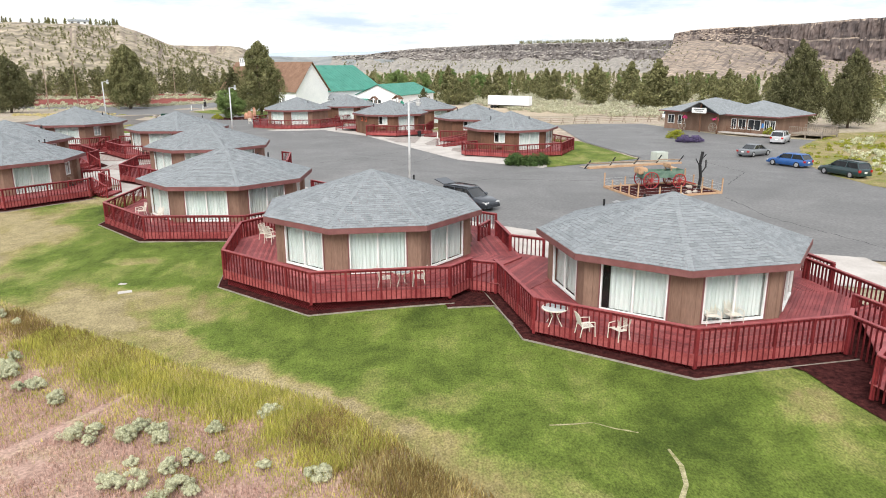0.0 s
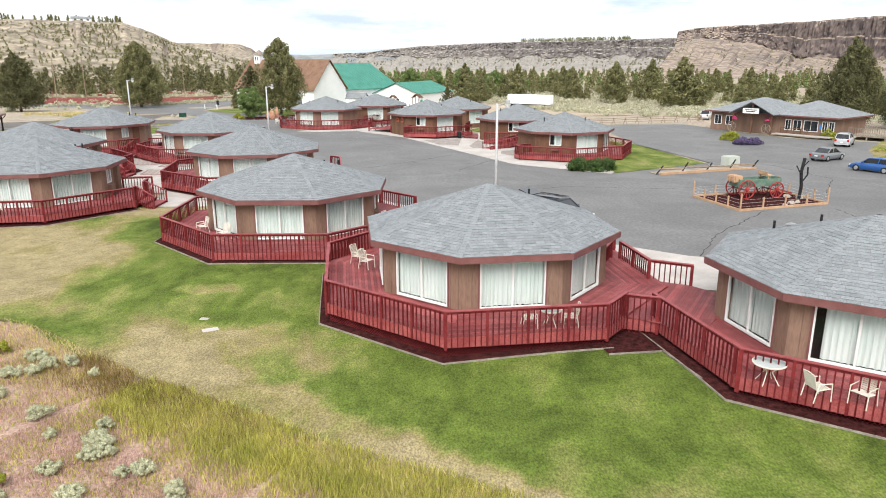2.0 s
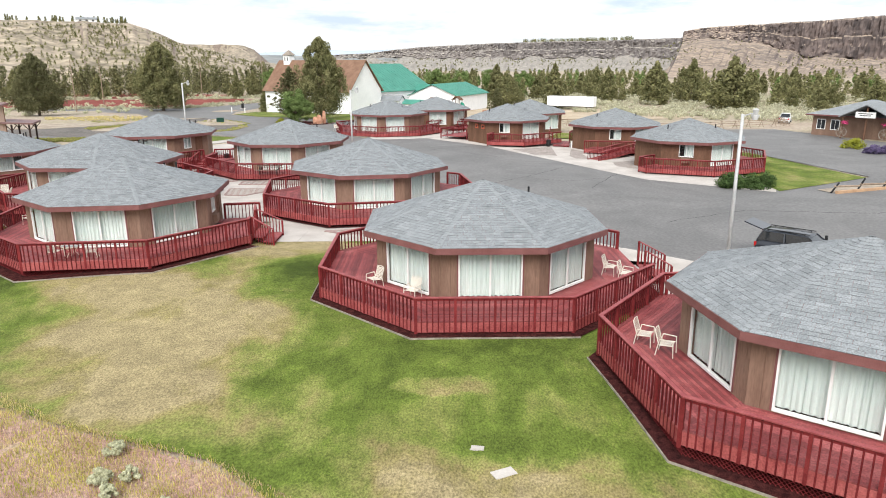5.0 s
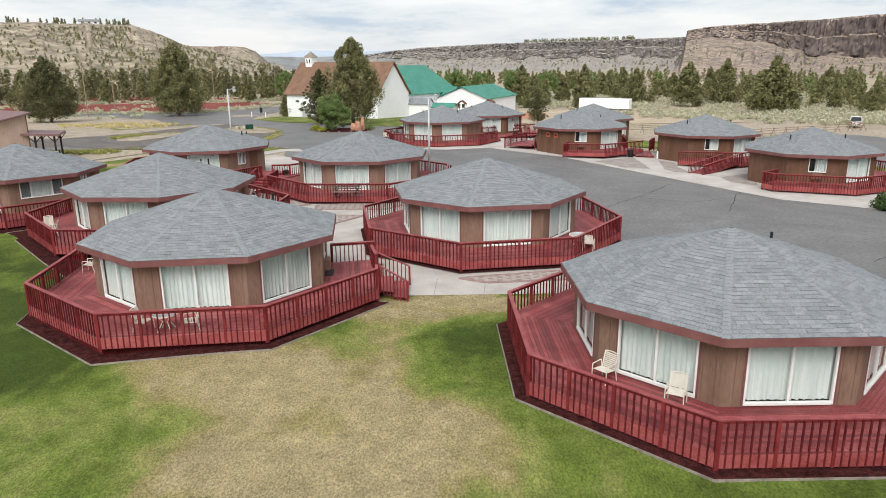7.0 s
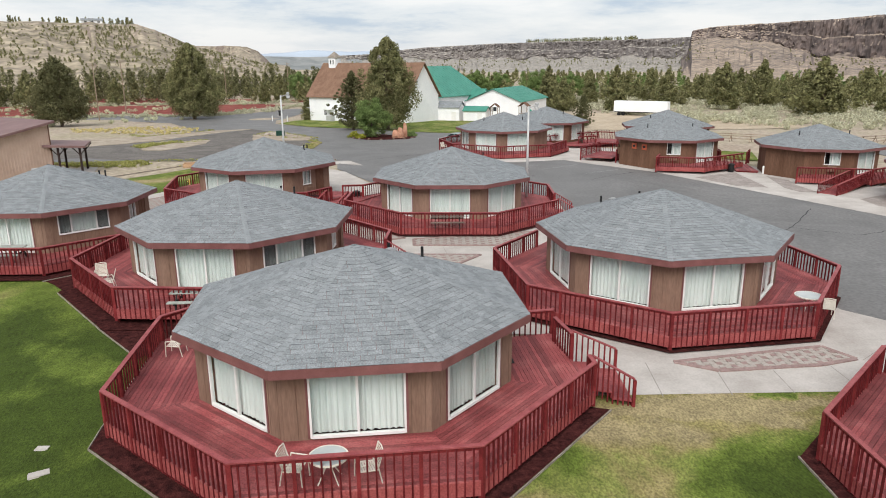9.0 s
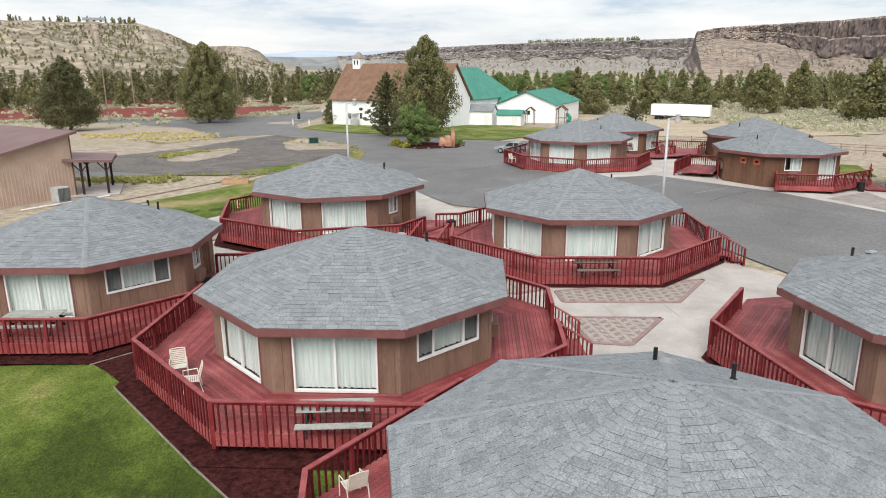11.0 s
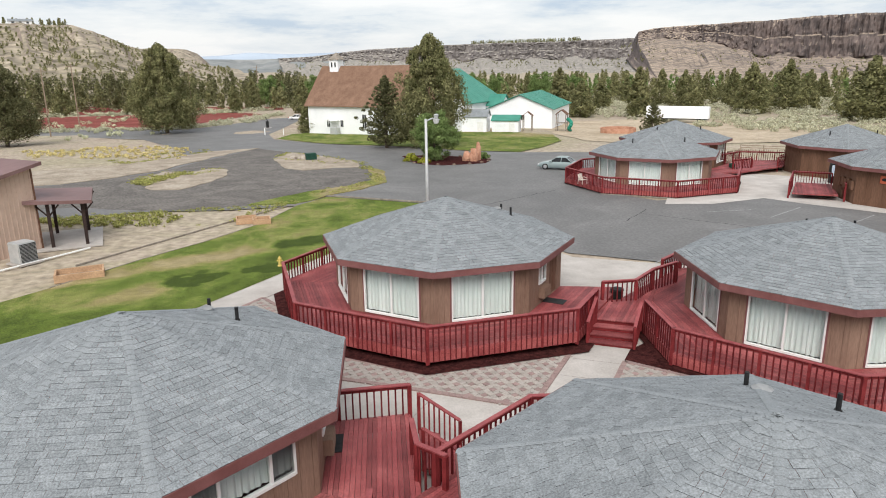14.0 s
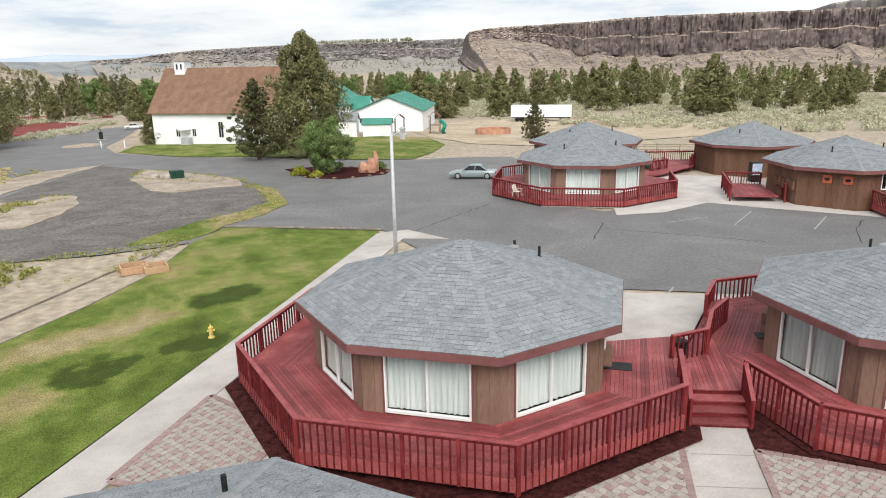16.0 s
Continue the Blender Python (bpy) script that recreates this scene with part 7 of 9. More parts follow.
for (ax, ay), (bx, by) in zip(edge_pts, edge_pts[1:] + edge_pts[:1]):
    za, zb = ground_z(ax, ay), ground_z(bx, by)
    bm = bmesh.new()
    bar(bm, (ax, ay, za + 0.1), (bx, by, zb + 0.1), 0.16, 0.18)
    part("kerb_timber", bm, "pale_wood", fence)
    for i in range(4):
        f = i / 4
        x, y = ax + (bx - ax) * f, ay + (by - ay) * f
        bm = bmesh.new()
        box(bm, x - 0.05, x + 0.05, y - 0.05, y + 0.05, za, za + (1.35 if i == 0 else 0.95))
        part("post", bm, "pale_wood", fence)
    bm = bmesh.new()
    for h in (0.35, 0.6, 0.85):
        bar(bm, (ax, ay, za + h), (bx, by, zb + h), 0.012, 0.012)
    part("wire", bm, "galvanised", fence)
stump = thing("dead_tree", "dark weathered dead juniper trunk in the bed", "tree", pose(22.4, 59.3, 0.0))
bm = bmesh.new()
rod(bm, [(0, 0, 0), (0.1, 0.05, 1.1), (-0.08, 0, 2.2), (0.12, 0.1, 3.3)], 0.13, 7)
rod(bm, [(0.05, 0, 1.4), (0.5, 0.1, 2.0), (0.45, 0.1, 2.6)], 0.06, 6)
rod(bm, [(-0.05, 0, 2.0), (-0.4, 0.2, 2.7)], 0.05, 6)
rod(bm, [(0, 0, 2.6), (0.35, -0.1, 3.1)], 0.045, 6)
part("trunk", bm, "black", stump)
M["rock"] = material("pale_rock", two((0.33, 0.28, 0.23), (0.5, 0.44, 0.38)), 1.5, rough=0.9, fine=0.2, fine_scale=9, bump=0.6, bump_scale=7)
M["dark_rock"] = material("dark_brown_rock", two((0.12, 0.085, 0.065), (0.24, 0.18, 0.14)), 1.5, rough=0.9, fine=0.2, fine_scale=9, bump=0.6, bump_scale=7)
M["red_rock"] = material("red_sandstone", two((0.40, 0.19, 0.12), (0.56, 0.32, 0.22)), 1.2, rough=0.9, fine=0.2, fine_scale=8, bump=0.7, bump_scale=6)


def rock_mesh(seed, sx, sy, sz):
    bm = bmesh.new()
    bmesh.ops.create_icosphere(bm, subdivisions=2, radius=1.0)
    for v in bm.verts:
        d = 1 + 0.32 * noise.noise(v.co * 1.3 + Vector((seed * 7.1, 0, 0))) + 0.12 * noise.noise(v.co * 3.1 + Vector((0, seed * 3.3, 0)))
        v.co = Vector((v.co.x * sx * d, v.co.y * sy * d, v.co.z * sz * d + sz * 0.5))
    return bm


def rock(x, y, s, seed, mat="rock", tall=0.7, label="rounded pale boulder on the ground"):
    return tagged(part("rock", rock_mesh(seed, s, s * 0.8, s * tall), mat, None, "", pose(x, y, ground_z(x, y) + 0.02, 0, 0, seed * 47)), label, "rock", "boulders")


for i, (x, y, s) in enumerate(((20.9, 57.4, 0.3), (21.6, 57.9, 0.25), (22.6, 59.6, 0.35), (20.0, 56.6, 0.22), (21.9, 60.2, 0.3))):
    rock(x, y, s, i)

# the log barrier on the little lawn, and the rail fence far behind
M["log"] = material("grey_log", two((0.24, 0.18, 0.13), (0.36, 0.28, 0.21)), 2.0, rough=0.9, fine=0.2, fine_scale=14)
logs = thing("log_barrier", "rustic log barrier with leaning black posts on a dirt strip", "fence")
a, b = Vector((15.6, 72.9, -0.2)), Vector((27.0, 77.4, -0.3))
bm = bmesh.new()
bar(bm, a + Vector((0, 0, 0.1)), b + Vector((0, 0, 0.1)), 0.25, 0.25)
part("kerb_timber", bm, "pale_wood", logs)
for i in range(5):
    p = a.lerp(b, i / 4)
    bm = bmesh.new()
    bar(bm, p + Vector((-0.3, 0.3, 0)), p + Vector((0.4, 0.5, 1.05 if i % 2 else 0.85)), 0.1, 0.1)
    part("post", bm, "black", logs)
    if i < 4:
        q = a.lerp(b, (i + 1) / 4)
        bm = bmesh.new()
        tube(bm, p + Vector((0, 0.4, 0.55)), q + Vector((0, 0.4, 0.42)), 0.09, 0.07)
        part("rail", bm, "log", logs)
tank = thing("utility_box", "pale green utility box behind the log barrier", "box", pose(25.2, 79.6, -0.33, 0, 0, 25))
bm = bmesh.new()
box(bm, -0.8, 0.8, -0.6, 0.6, 0, 1.1)
rounded(bm, 0.06)
part("body", bm, material("pale_green_paint", two((0.42, 0.45, 0.4), (0.5, 0.53, 0.47)), 2.0), tank)
sheet("barrier_bed", [(15.4, 73.2), (27.0, 77.7), (25.5, 79.5), (15.0, 74.8)], 0.075, "soil", "dirt strip under the log barrier", "bed")
far_fence = thing("buck_fence", "weathered wooden buck and rail fence at the field", "fence")
FF = [(-3.0, 150.0), (8, 141), (20.3, 128.9), (30, 133.5), (44.1, 139.9), (47, 150)]
for (ax, ay), (bx, by) in zip(FF, FF[1:]):
    n = max(2, int(math.hypot(bx - ax, by - ay) / 2.6))
    for i in range(n):
        x0, y0 = ax + (bx - ax) * i / n, ay + (by - ay) * i / n
        x1, y1 = ax + (bx - ax) * (i + 1) / n, ay + (by - ay) * (i + 1) / n
        z0, z1 = ground_z(x0, y0), ground_z(x1, y1)
        bm = bmesh.new()
        d = Vector((-(by - ay), bx - ax, 0)).normalized() * 0.5
        p = Vector((x0, y0, z0))
        tube(bm, p - d, p + d * 0.25 + Vector((0, 0, 1.25)), 0.06, 0.05, 6)
        tube(bm, p + d, p - d * 0.25 + Vector((0, 0, 1.25)), 0.06, 0.05, 6)
        part("buck", bm, "log", far_fence)
        for h in (0.45, 0.85, 1.15):
            bm = bmesh.new()
            tube(bm, (x0, y0, z0 + h), (x1, y1, z1 + h), 0.05, 0.045, 6)
            part("rail", bm, "log", far_fence)

# ---- deck furniture ----
M["cream"] = material("cream_vinyl_straps", two((0.62, 0.58, 0.5), (0.74, 0.7, 0.62)), 4.0, rough=0.5)
M["table_glass"] = material("frosted_table_glass", two((0.42, 0.45, 0.44), (0.5, 0.53, 0.52)), 2.0, rough=0.15)


def chair_at(x, y, z, turn, made=[]):
    """A cream patio chair with a tube frame and vinyl straps; it faces -y."""
    m = pose(x, y, z, 0, 0, turn)
    if made:
        return copy_thing(made[0], m)
    th = thing("patio_chair", "cream tubular patio chair with vinyl straps on a deck", "chair", m, "patio chairs")
    for s in (-0.28, 0.28):
        bm = bmesh.new()
        rod(bm, [(s, -0.3, 0), (s, -0.27, 0.6), (s, 0.18, 0.62), (s, 0.3, 0)], 0.018, 6)
        part("side_frame", bm, "cream", th)
        bm = bmesh.new()
        rod(bm, [(s * 0.88, -0.26, 0.42), (s * 0.88, 0.2, 0.38), (s * 0.88, 0.36, 0.9)], 0.018, 6)
        part("seat_frame", bm, "cream", th)
    for i in range(7):
        y0 = -0.25 + i * 0.066
        bm = bmesh.new()
        box(bm, -0.25, 0.25, y0, y0 + 0.05, 0.415 - i * 0.005, 0.425 - i * 0.005)
        part("seat_strap", bm, "cream", th)
    for i in range(8):
        f = 0.1 + i * 0.115
        bm = bmesh.new()
        bar(bm, (-0.25, 0.2 + 0.16 * f, 0.38 + 0.52 * f), (0.25, 0.2 + 0.16 * f, 0.38 + 0.52 * f), 0.008, 0.05)
        part("back_strap", bm, "cream", th)
    bm = bmesh.new()
    rod(bm, [(-0.25, 0.36, 0.9), (0, 0.37, 0.93), (0.25, 0.36, 0.9)], 0.018, 6)
    part("top_rail", bm, "cream", th)
    made.append(th)
    return th


def patio_table(x, y, z, r=0.5):
    th = thing("patio_table", "round frosted glass patio table on a cream base", "table", pose(x, y, z), "patio tables")
    bm = bmesh.new()
    tube(bm, (0, 0, 0.7), (0, 0, 0.715), r, r, 28)
    part("tabletop", bm, "table_glass", th)
    bm = bmesh.new()
    n = 28
    for i in range(n):
        a, b = 2 * math.pi * i / n, 2 * math.pi * (i + 1) / n
        bar(bm, (r * math.cos(a), r * math.sin(a), 0.7), (r * math.cos(b), r * math.sin(b), 0.7), 0.04, 0.04)
    part("rim", bm, "cream", th)
    for k in range(4):
        a = math.pi / 4 + k * math.pi / 2
        bm = bmesh.new()
        c, s = math.cos(a), math.sin(a)
        rod(bm, [(r * 0.8 * c, r * 0.8 * s, 0.7), (0.12 * c, 0.12 * s, 0.4), (r * 0.75 * c, r * 0.75 * s, 0)], 0.018, 6)
        part("leg", bm, "cream", th)
    return th


def bench_table(x, y, z, turn, mat, label):
    """A picnic table with two benches."""
    th = thing("picnic_table", label, "picnic table", pose(x, y, z, 0, 0, turn), "picnic tables")
    for i in range(5):
        bm = bmesh.new()
        box(bm, -1.1, 1.1, -0.38 + i * 0.155, -0.24 + i * 0.155, 0.72, 0.76)
        part("top_board", bm, mat, th)
    for s in (-1, 1):
        for i in range(2):
            bm = bmesh.new()
            box(bm, -1.1, 1.1, s * 0.68 - 0.14 + i * 0.145, s * 0.68 - 0.005 + i * 0.145, 0.42, 0.46)
            part("bench_board", bm, mat, th)
    for px in (-0.8, 0.8):
        bm = bmesh.new()
        for s in (-1, 1):
            bar(bm, (px, s * 0.28, 0.72), (px, s * 0.6, 0), 0.05, 0.1)
        bar(bm, (px, -0.8, 0.39), (px, 0.8, 0.39), 0.05, 0.09)
        bar(bm, (px, -0.38, 0.69), (px, 0.38, 0.69), 0.05, 0.07)
        part("trestle", bm, "black", th)
    return th


def mat_at(x, y, z, turn):
    bm = bmesh.new()
    box(bm, -0.5, 0.5, -0.32, 0.32, 0, 0.02)
    return tagged(part("doormat", bm, "black", None, "", pose(x, y, z, 0, 0, turn)), "black rubber doormat on a red deck", "doormat", "doormats")


def dz(key):
    return PLACE[key][2] + Z_DECK


for key, x, y, turn in (("C2", -10.2, 39.3, 60), ("C2", -9.7, 38.4, 60), ("C2", -2.6, 30.5, 90), ("C2", -1.0, 30.6, -90), ("C1", 5.5, 24.7, 100), ("C1", 6.7, 24.3, -60), ("C1", 10.7, 25.7, 0), ("C1", 11.6, 25.8, 10),
                        ("C3", -20.5, 46.5, -50), ("C3", -18.7, 44.8, -30), ("C3", -9.3, 48.2, 60), ("C3", -8.8, 47.2, 60), ("C4", -43.6, 59.4, -90), ("C4", -43.5, 61.0, -150), ("C4", -37.6, 51.2, 80), ("C4", -35.7, 51.2, -70), ("C6", -50.3, 67.9, 20), ("C6", -49.5, 66.9, -70), ("C5", -17.6, 62.6, 160), ("DA", -33.0, 121.9, 30)):
    chair_at(x, y, dz(key), turn)
patio_table(-1.8, 30.5, dz("C2"), 0.42)
patio_table(4.5, 25.8, dz("C1"))
patio_table(-36.7, 51.2, dz("C4"))
patio_table(-18.0, 63.3, dz("C5"), 0.55)
M["dark_bench"] = material("dark_brown_bench", two((0.13, 0.095, 0.08), (0.21, 0.155, 0.13)), 2.0, rough=0.8, fine=0.15, fine_scale=14)
M["green_wood"] = material("pale_green_grey_wood", two((0.30, 0.32, 0.29), (0.4, 0.42, 0.38)), 2.0, rough=0.85, fine=0.15, fine_scale=14)
bench_table(-57.8, 72.6, dz("C9"), 2, "green_wood", "grey-green wooden picnic table on a deck")
bench_table(-33.2, 79.9, dz("C7"), 0, "dark_bench", "dark brown wooden picnic table on a deck")
bench_table(-44.4, 64.3, dz("C6"), 2, "green_wood", "grey-green wooden picnic table on a deck")
mat_at(-43.6, 90.3, dz("C8"), -33)
mat_at(-36.3, 90.9, dz("C7"), -25)
mat_at(-53.0, 79.25, dz("C9"), 90)
mat_at(-31.5, 58.7, dz("C4"), 95)
mat_at(1.35, 38.1, dz("C2"), 97)


def bin_at(x, y, z, mat, label):
    th = thing("trash_can", label, "trash can", pose(x, y, z), "trash cans")
    bm = bmesh.new()
    tube(bm, (0, 0, 0), (0, 0, 0.85), 0.26, 0.3, 14)
    part("barrel", bm, mat, th)
    bm = bmesh.new()
    tube(bm, (0, 0, 0.86), (0, 0, 0.93), 0.32, 0.3, 14)
    tube(bm, (0, 0, 0.93), (0, 0, 1.0), 0.3, 0.1, 14)
    part("lid", bm, mat, th)


M["green_bin"] = material("dark_green_plastic", two((0.012, 0.045, 0.032), (0.022, 0.07, 0.05)), 3.0, rough=0.5)
bin_at(-40.4, 91.1, 0.08, "black", "black trash can beside the landing")
bin_at(-14.0, 131.2, -0.3, "green_bin", "green trash can beside a far deck")
bin_at(-3.2, 106.9, -0.3, "black", "black trash can before a far cabin")

# ---- small things of the grounds ----
hyd = thing("hydrant", "yellow fire hydrant with white cap on the lawn", "hydrant", pose(-57.3, 100.5, 0.05) @ Matrix.Diagonal((0.6, 0.6, 0.6, 1)))
M["yellow"] = material("yellow_paint", two((0.62, 0.45, 0.12), (0.75, 0.58, 0.2)), 3.0, rough=0.5)
bm = bmesh.new()
tube(bm, (0, 0, 0), (0, 0, 0.08), 0.24, 0.24, 12)
tube(bm, (0, 0, 0.08), (0, 0, 0.75), 0.15, 0.14, 12)
part("barrel", bm, "yellow", hyd)
bm = bmesh.new()
tube(bm, (0, 0, 0.75), (0, 0, 0.8), 0.19, 0.19, 12)
tube(bm, (0, 0, 0.8), (0, 0, 0.95), 0.15, 0.05, 12)
tube(bm, (0, 0, 0.95), (0, 0, 1.02), 0.04, 0.04, 6)
part("cap", bm, "yellow", hyd)
bm = bmesh.new()
tube(bm, (-0.27, 0, 0.55), (0.27, 0, 0.55), 0.08, 0.08, 10)
tube(bm, (0, 0, 0.5), (0, -0.28, 0.5), 0.1, 0.1, 10)
part("nozzles", bm, "yellow", hyd)


def valve_box(x, y, s, turn):
    bm = bmesh.new()
    box(bm, -s, s, -s * 0.6, s * 0.6, -0.1, 0.065)
    rounded(bm, 0.03)
    tagged(part("valve_box", bm, "concrete", None, "", pose(x, y, ground_z(x, y) + 0.0, 0, 0, turn)), "pale valve box lid set in the lawn", "box", "valve boxes")


valve_box(-15.8, 32.9, 0.36, 25)
valve_box(-16.45, 34.15, 0.22, -10)
valve_box(-45.4, 53.1, 0.3, 30)
valve_box(-46.0, 54.4, 0.22, 0)


def planter(x, y, w, d, turn):
    th = thing("planter", "low timber planter frame filled with soil", "planter", pose(x, y, ground_z(x, y), 0, 0, turn), "timber planters")
    for a, b, c, e in ((-w / 2, w / 2, -d / 2, -d / 2 + 0.1), (-w / 2, w / 2, d / 2 - 0.1, d / 2), (-w / 2, -w / 2 + 0.1, -d / 2 + 0.1, d / 2 - 0.1), (w / 2 - 0.1, w / 2, -d / 2 + 0.1, d / 2 - 0.1)):
        bm = bmesh.new()
        box(bm, a, b, c, e, 0, 0.42)
        part("board", bm, "pale_wood", th)
    bm = bmesh.new()
    box(bm, -w / 2 + 0.1, w / 2 - 0.1, -d / 2 + 0.1, d / 2 - 0.1, 0, 0.1)
    part("soil", bm, "soil", th)


planter(-61.4, 112.9, 1.5, 1.3, 12)
planter(-60.2, 112.4, 1.3, 1.3, 12)
planter(-68.3, 100.0, 2.5, 1.5, 20)
for x, y in ((-62.6, 154.5), (-61.2, 154.2)):
    rock(x, y, 0.6, x)
boxg = thing("utility_box", "dark green transformer box on the dirt island", "box", pose(-60.3, 153.9, -0.85, 0, 0, 15))
bm = bmesh.new()
box(bm, -0.7, 0.7, -0.6, 0.6, 0, 0.95)
rounded(bm, 0.06)
part("body", bm, "green_bin", boxg)
# thin edging along the side lawn and the dirt strip
for k, pts in enumerate(([(-58.3, 118.6), (-60.3, 112), (-63.2, 107), (-65.9, 103.3), (-69.1, 98)], [(-57.7, 120.1), (-60, 117.4), (-63.1, 112.5), (-65.6, 108.5), (-67.7, 105.2), (-69.5, 102.4)])):
    bm = bmesh.new()
    for p, q in zip(pts, pts[1:]):
        bar(bm, (*p, ground_z(*p) + 0.02), (*q, ground_z(*q) + 0.02), 0.07, 0.1)
    tagged(part(f"lawn_edging_{k + 1}", bm, "edging"), "narrow weathered edging beside the side lawn", "kerb", kind="structure")
# kerb line of the side lawn
bm = bmesh.new()
for i in range(6):
    f0, f1 = i / 6, (i + 1) / 6
    p, q = Vector((-56.1, 122.5, 0.1)).lerp(Vector((-45.7, 117.0, 0.1)), f0), Vector((-56.1, 122.5, 0.1)).lerp(Vector((-45.7, 117.0, 0.1)), f1)
    bar(bm, p, q, 0.1, 0.12)
tagged(part("lawn_kerb", bm, "edging"), "narrow concrete kerb at the lawn's edge", "kerb", kind="structure")
# the planted island with its stone sign
sheet("sign_island", wavy([(-48.2, 155.5), (-47, 146), (-43.9, 142.8), (-38.5, 144), (-37.2, 147.5), (-40, 152), (-44, 156)], 0.4), 0.09, "mulch", "planted island edged with rocks", "island", edge=0.1)
for i in range(16):
    a = i / 16 * 2 * math.pi
    rock(-42.4 + 5.0 * math.cos(a), 148.2 + 5.0 * math.sin(a) * 1.05, 0.24, 20 + i, "dark_rock", 0.6, "dark edging rock of a planted island")
for i, (x, y, s, t) in enumerate(((-39.6, 146.2, 0.6, 1.9), (-38.9, 147.2, 0.42, 3.9), (-40.4, 146.8, 0.7, 1.2))):
    rock(x, y, s, 50 + i, "red_rock", t, "upright red sandstone slab of the entrance sign")
# playground
play = thing("play_set", "wooden playground tower with a green spiral slide", "playground", pose(-12.5, 206.5, -3.0, 0, 0, -25))
for x in (-1, 1):
    for y in (-1, 1):
        bm = bmesh.new()
        box(bm, x - 0.08, x + 0.08, y - 0.08, y + 0.08, 0, 3.6)
        part("post", bm, "grey_wood", play)
bm = bmesh.new()
box(bm, -1.1, 1.1, -1.1, 1.1, 1.7, 1.8)
part("floor", bm, "grey_wood", play)
bm = bmesh.new()
for s in (-1, 1):
    bar(bm, (s * 1.3, 0, 3.5), (0, 0, 4.5), 0.08, 2.5, (0, 1, 0.01))
part("roof", bm, "siding_dark", play)
bm = bmesh.new()
pts = [(1.1 + 1.4 * f + 0.6 * math.sin(f * 5), 0.9 * math.cos(f * 5) - 0.6, 2.6 - 2.4 * f) for f in (0, 0.15, 0.3, 0.45, 0.6, 0.75, 0.9, 1.0)]
rod(bm, pts, 0.38, 10)
part("slide", bm, material("green_slide", two((0.02, 0.2, 0.13), (0.03, 0.27, 0.18)), 2.0, rough=0.35), play, "green plastic slide")
swing = thing("swing_frame", "small wooden swing tower at the playground", "playground", pose(-19.5, 208.0, -3.05, 0, 0, -20))
for x in (-0.9, 0.9):
    for y in (-0.8, 0.8):
        bm = bmesh.new()
        box(bm, x - 0.08, x + 0.08, y - 0.08, y + 0.08, 0, 3.3)
        part("post", bm, "grey_wood", swing)
bm = bmesh.new()
bar(bm, (-1.1, 0, 3.3), (0, 0, 4.2), 0.08, 2.0, (0, 1, 0.01))
bar(bm, (1.1, 0, 3.3), (0, 0, 4.2), 0.08, 2.0, (0, 1, 0.01))
part("roof", bm, "siding_dark", swing)
pen = thing("round_pen", "low red timber ring wall in the field", "wall", pose(-2.6, 199.5, -2.95))
for i in range(20):
    a, b = 2 * math.pi * i / 20, 2 * math.pi * (i + 1) / 20
    bm = bmesh.new()
    bar(bm, (3.5 * math.cos(a), 3.2 * math.sin(a), 0.55), (3.5 * math.cos(b), 3.2 * math.sin(b), 0.55), 0.12, 1.1)
    part("panel", bm, "red_rock", pen)
# pump, posts and utility poles along the far drive
pump = thing("fuel_pump", "old dark pump on a small pad", "pump", pose(-77.9, 234, -3.35) @ Matrix.Diagonal((0.7, 0.7, 0.62, 1)))
bm = bmesh.new()
box(bm, -1.2, 1.2, -1.0, 1.0, 0, 0.15)
part("pad", bm, "concrete", pump)
bm = bmesh.new()
box(bm, -0.5, 0.5, -0.4, 0.4, 0.15, 2.6)
bar(bm, (0.3, 0, 2.5), (-0.5, 0, 4.2), 0.2, 0.2)
part("cabinet", bm, "black", pump)
for i, (x, y) in enumerate(((-75.5, 214), (-71.3, 212), (-67.4, 222))):
    bm = bmesh.new()
    tube(bm, (0, 0, 0), (0, 0, 1.3), 0.12, 0.12, 8)
    tube(bm, (0, 0, 1.3), (0, 0, 1.4), 0.12, 0.04, 8)
    tagged(part("bollard", bm, "white", None, "", pose(x, y, ground_z(x, y) + 0.03)), "white painted bollard beside the drive", "bollard", "bollards")
for x, y, h in ((-123, 222, 15), (-128, 250, 16), (-95, 330, 15), (-112, 300, 14)):
    th = thing("utility_pole", "grey wooden utility pole with a crossarm", "utility pole", pose(x, y, ground_z(x, y) - 0.2), "utility poles")
    bm = bmesh.new()
    tube(bm, (0, 0, 0), (0, 0, h), 0.17, 0.11, 8)
    part("pole", bm, "log", th)
    bm = bmesh.new()
    bar(bm, (-1.2, 0, h - 0.7), (1.2, 0, h - 0.7), 0.12, 0.12)
    part("crossarm", bm, "log", th)
# plaques, meters and the drinks machine of the far cabins


def on_face(key, bearing, along, z, m2=None):
    cx, cy, cz, th_ = PLACE[key]
    return pose(cx, cy, cz, 0, 0, th_) @ face_pose(side_at(th_, bearing), R_WALL) @ pose(along, -0.03, z)


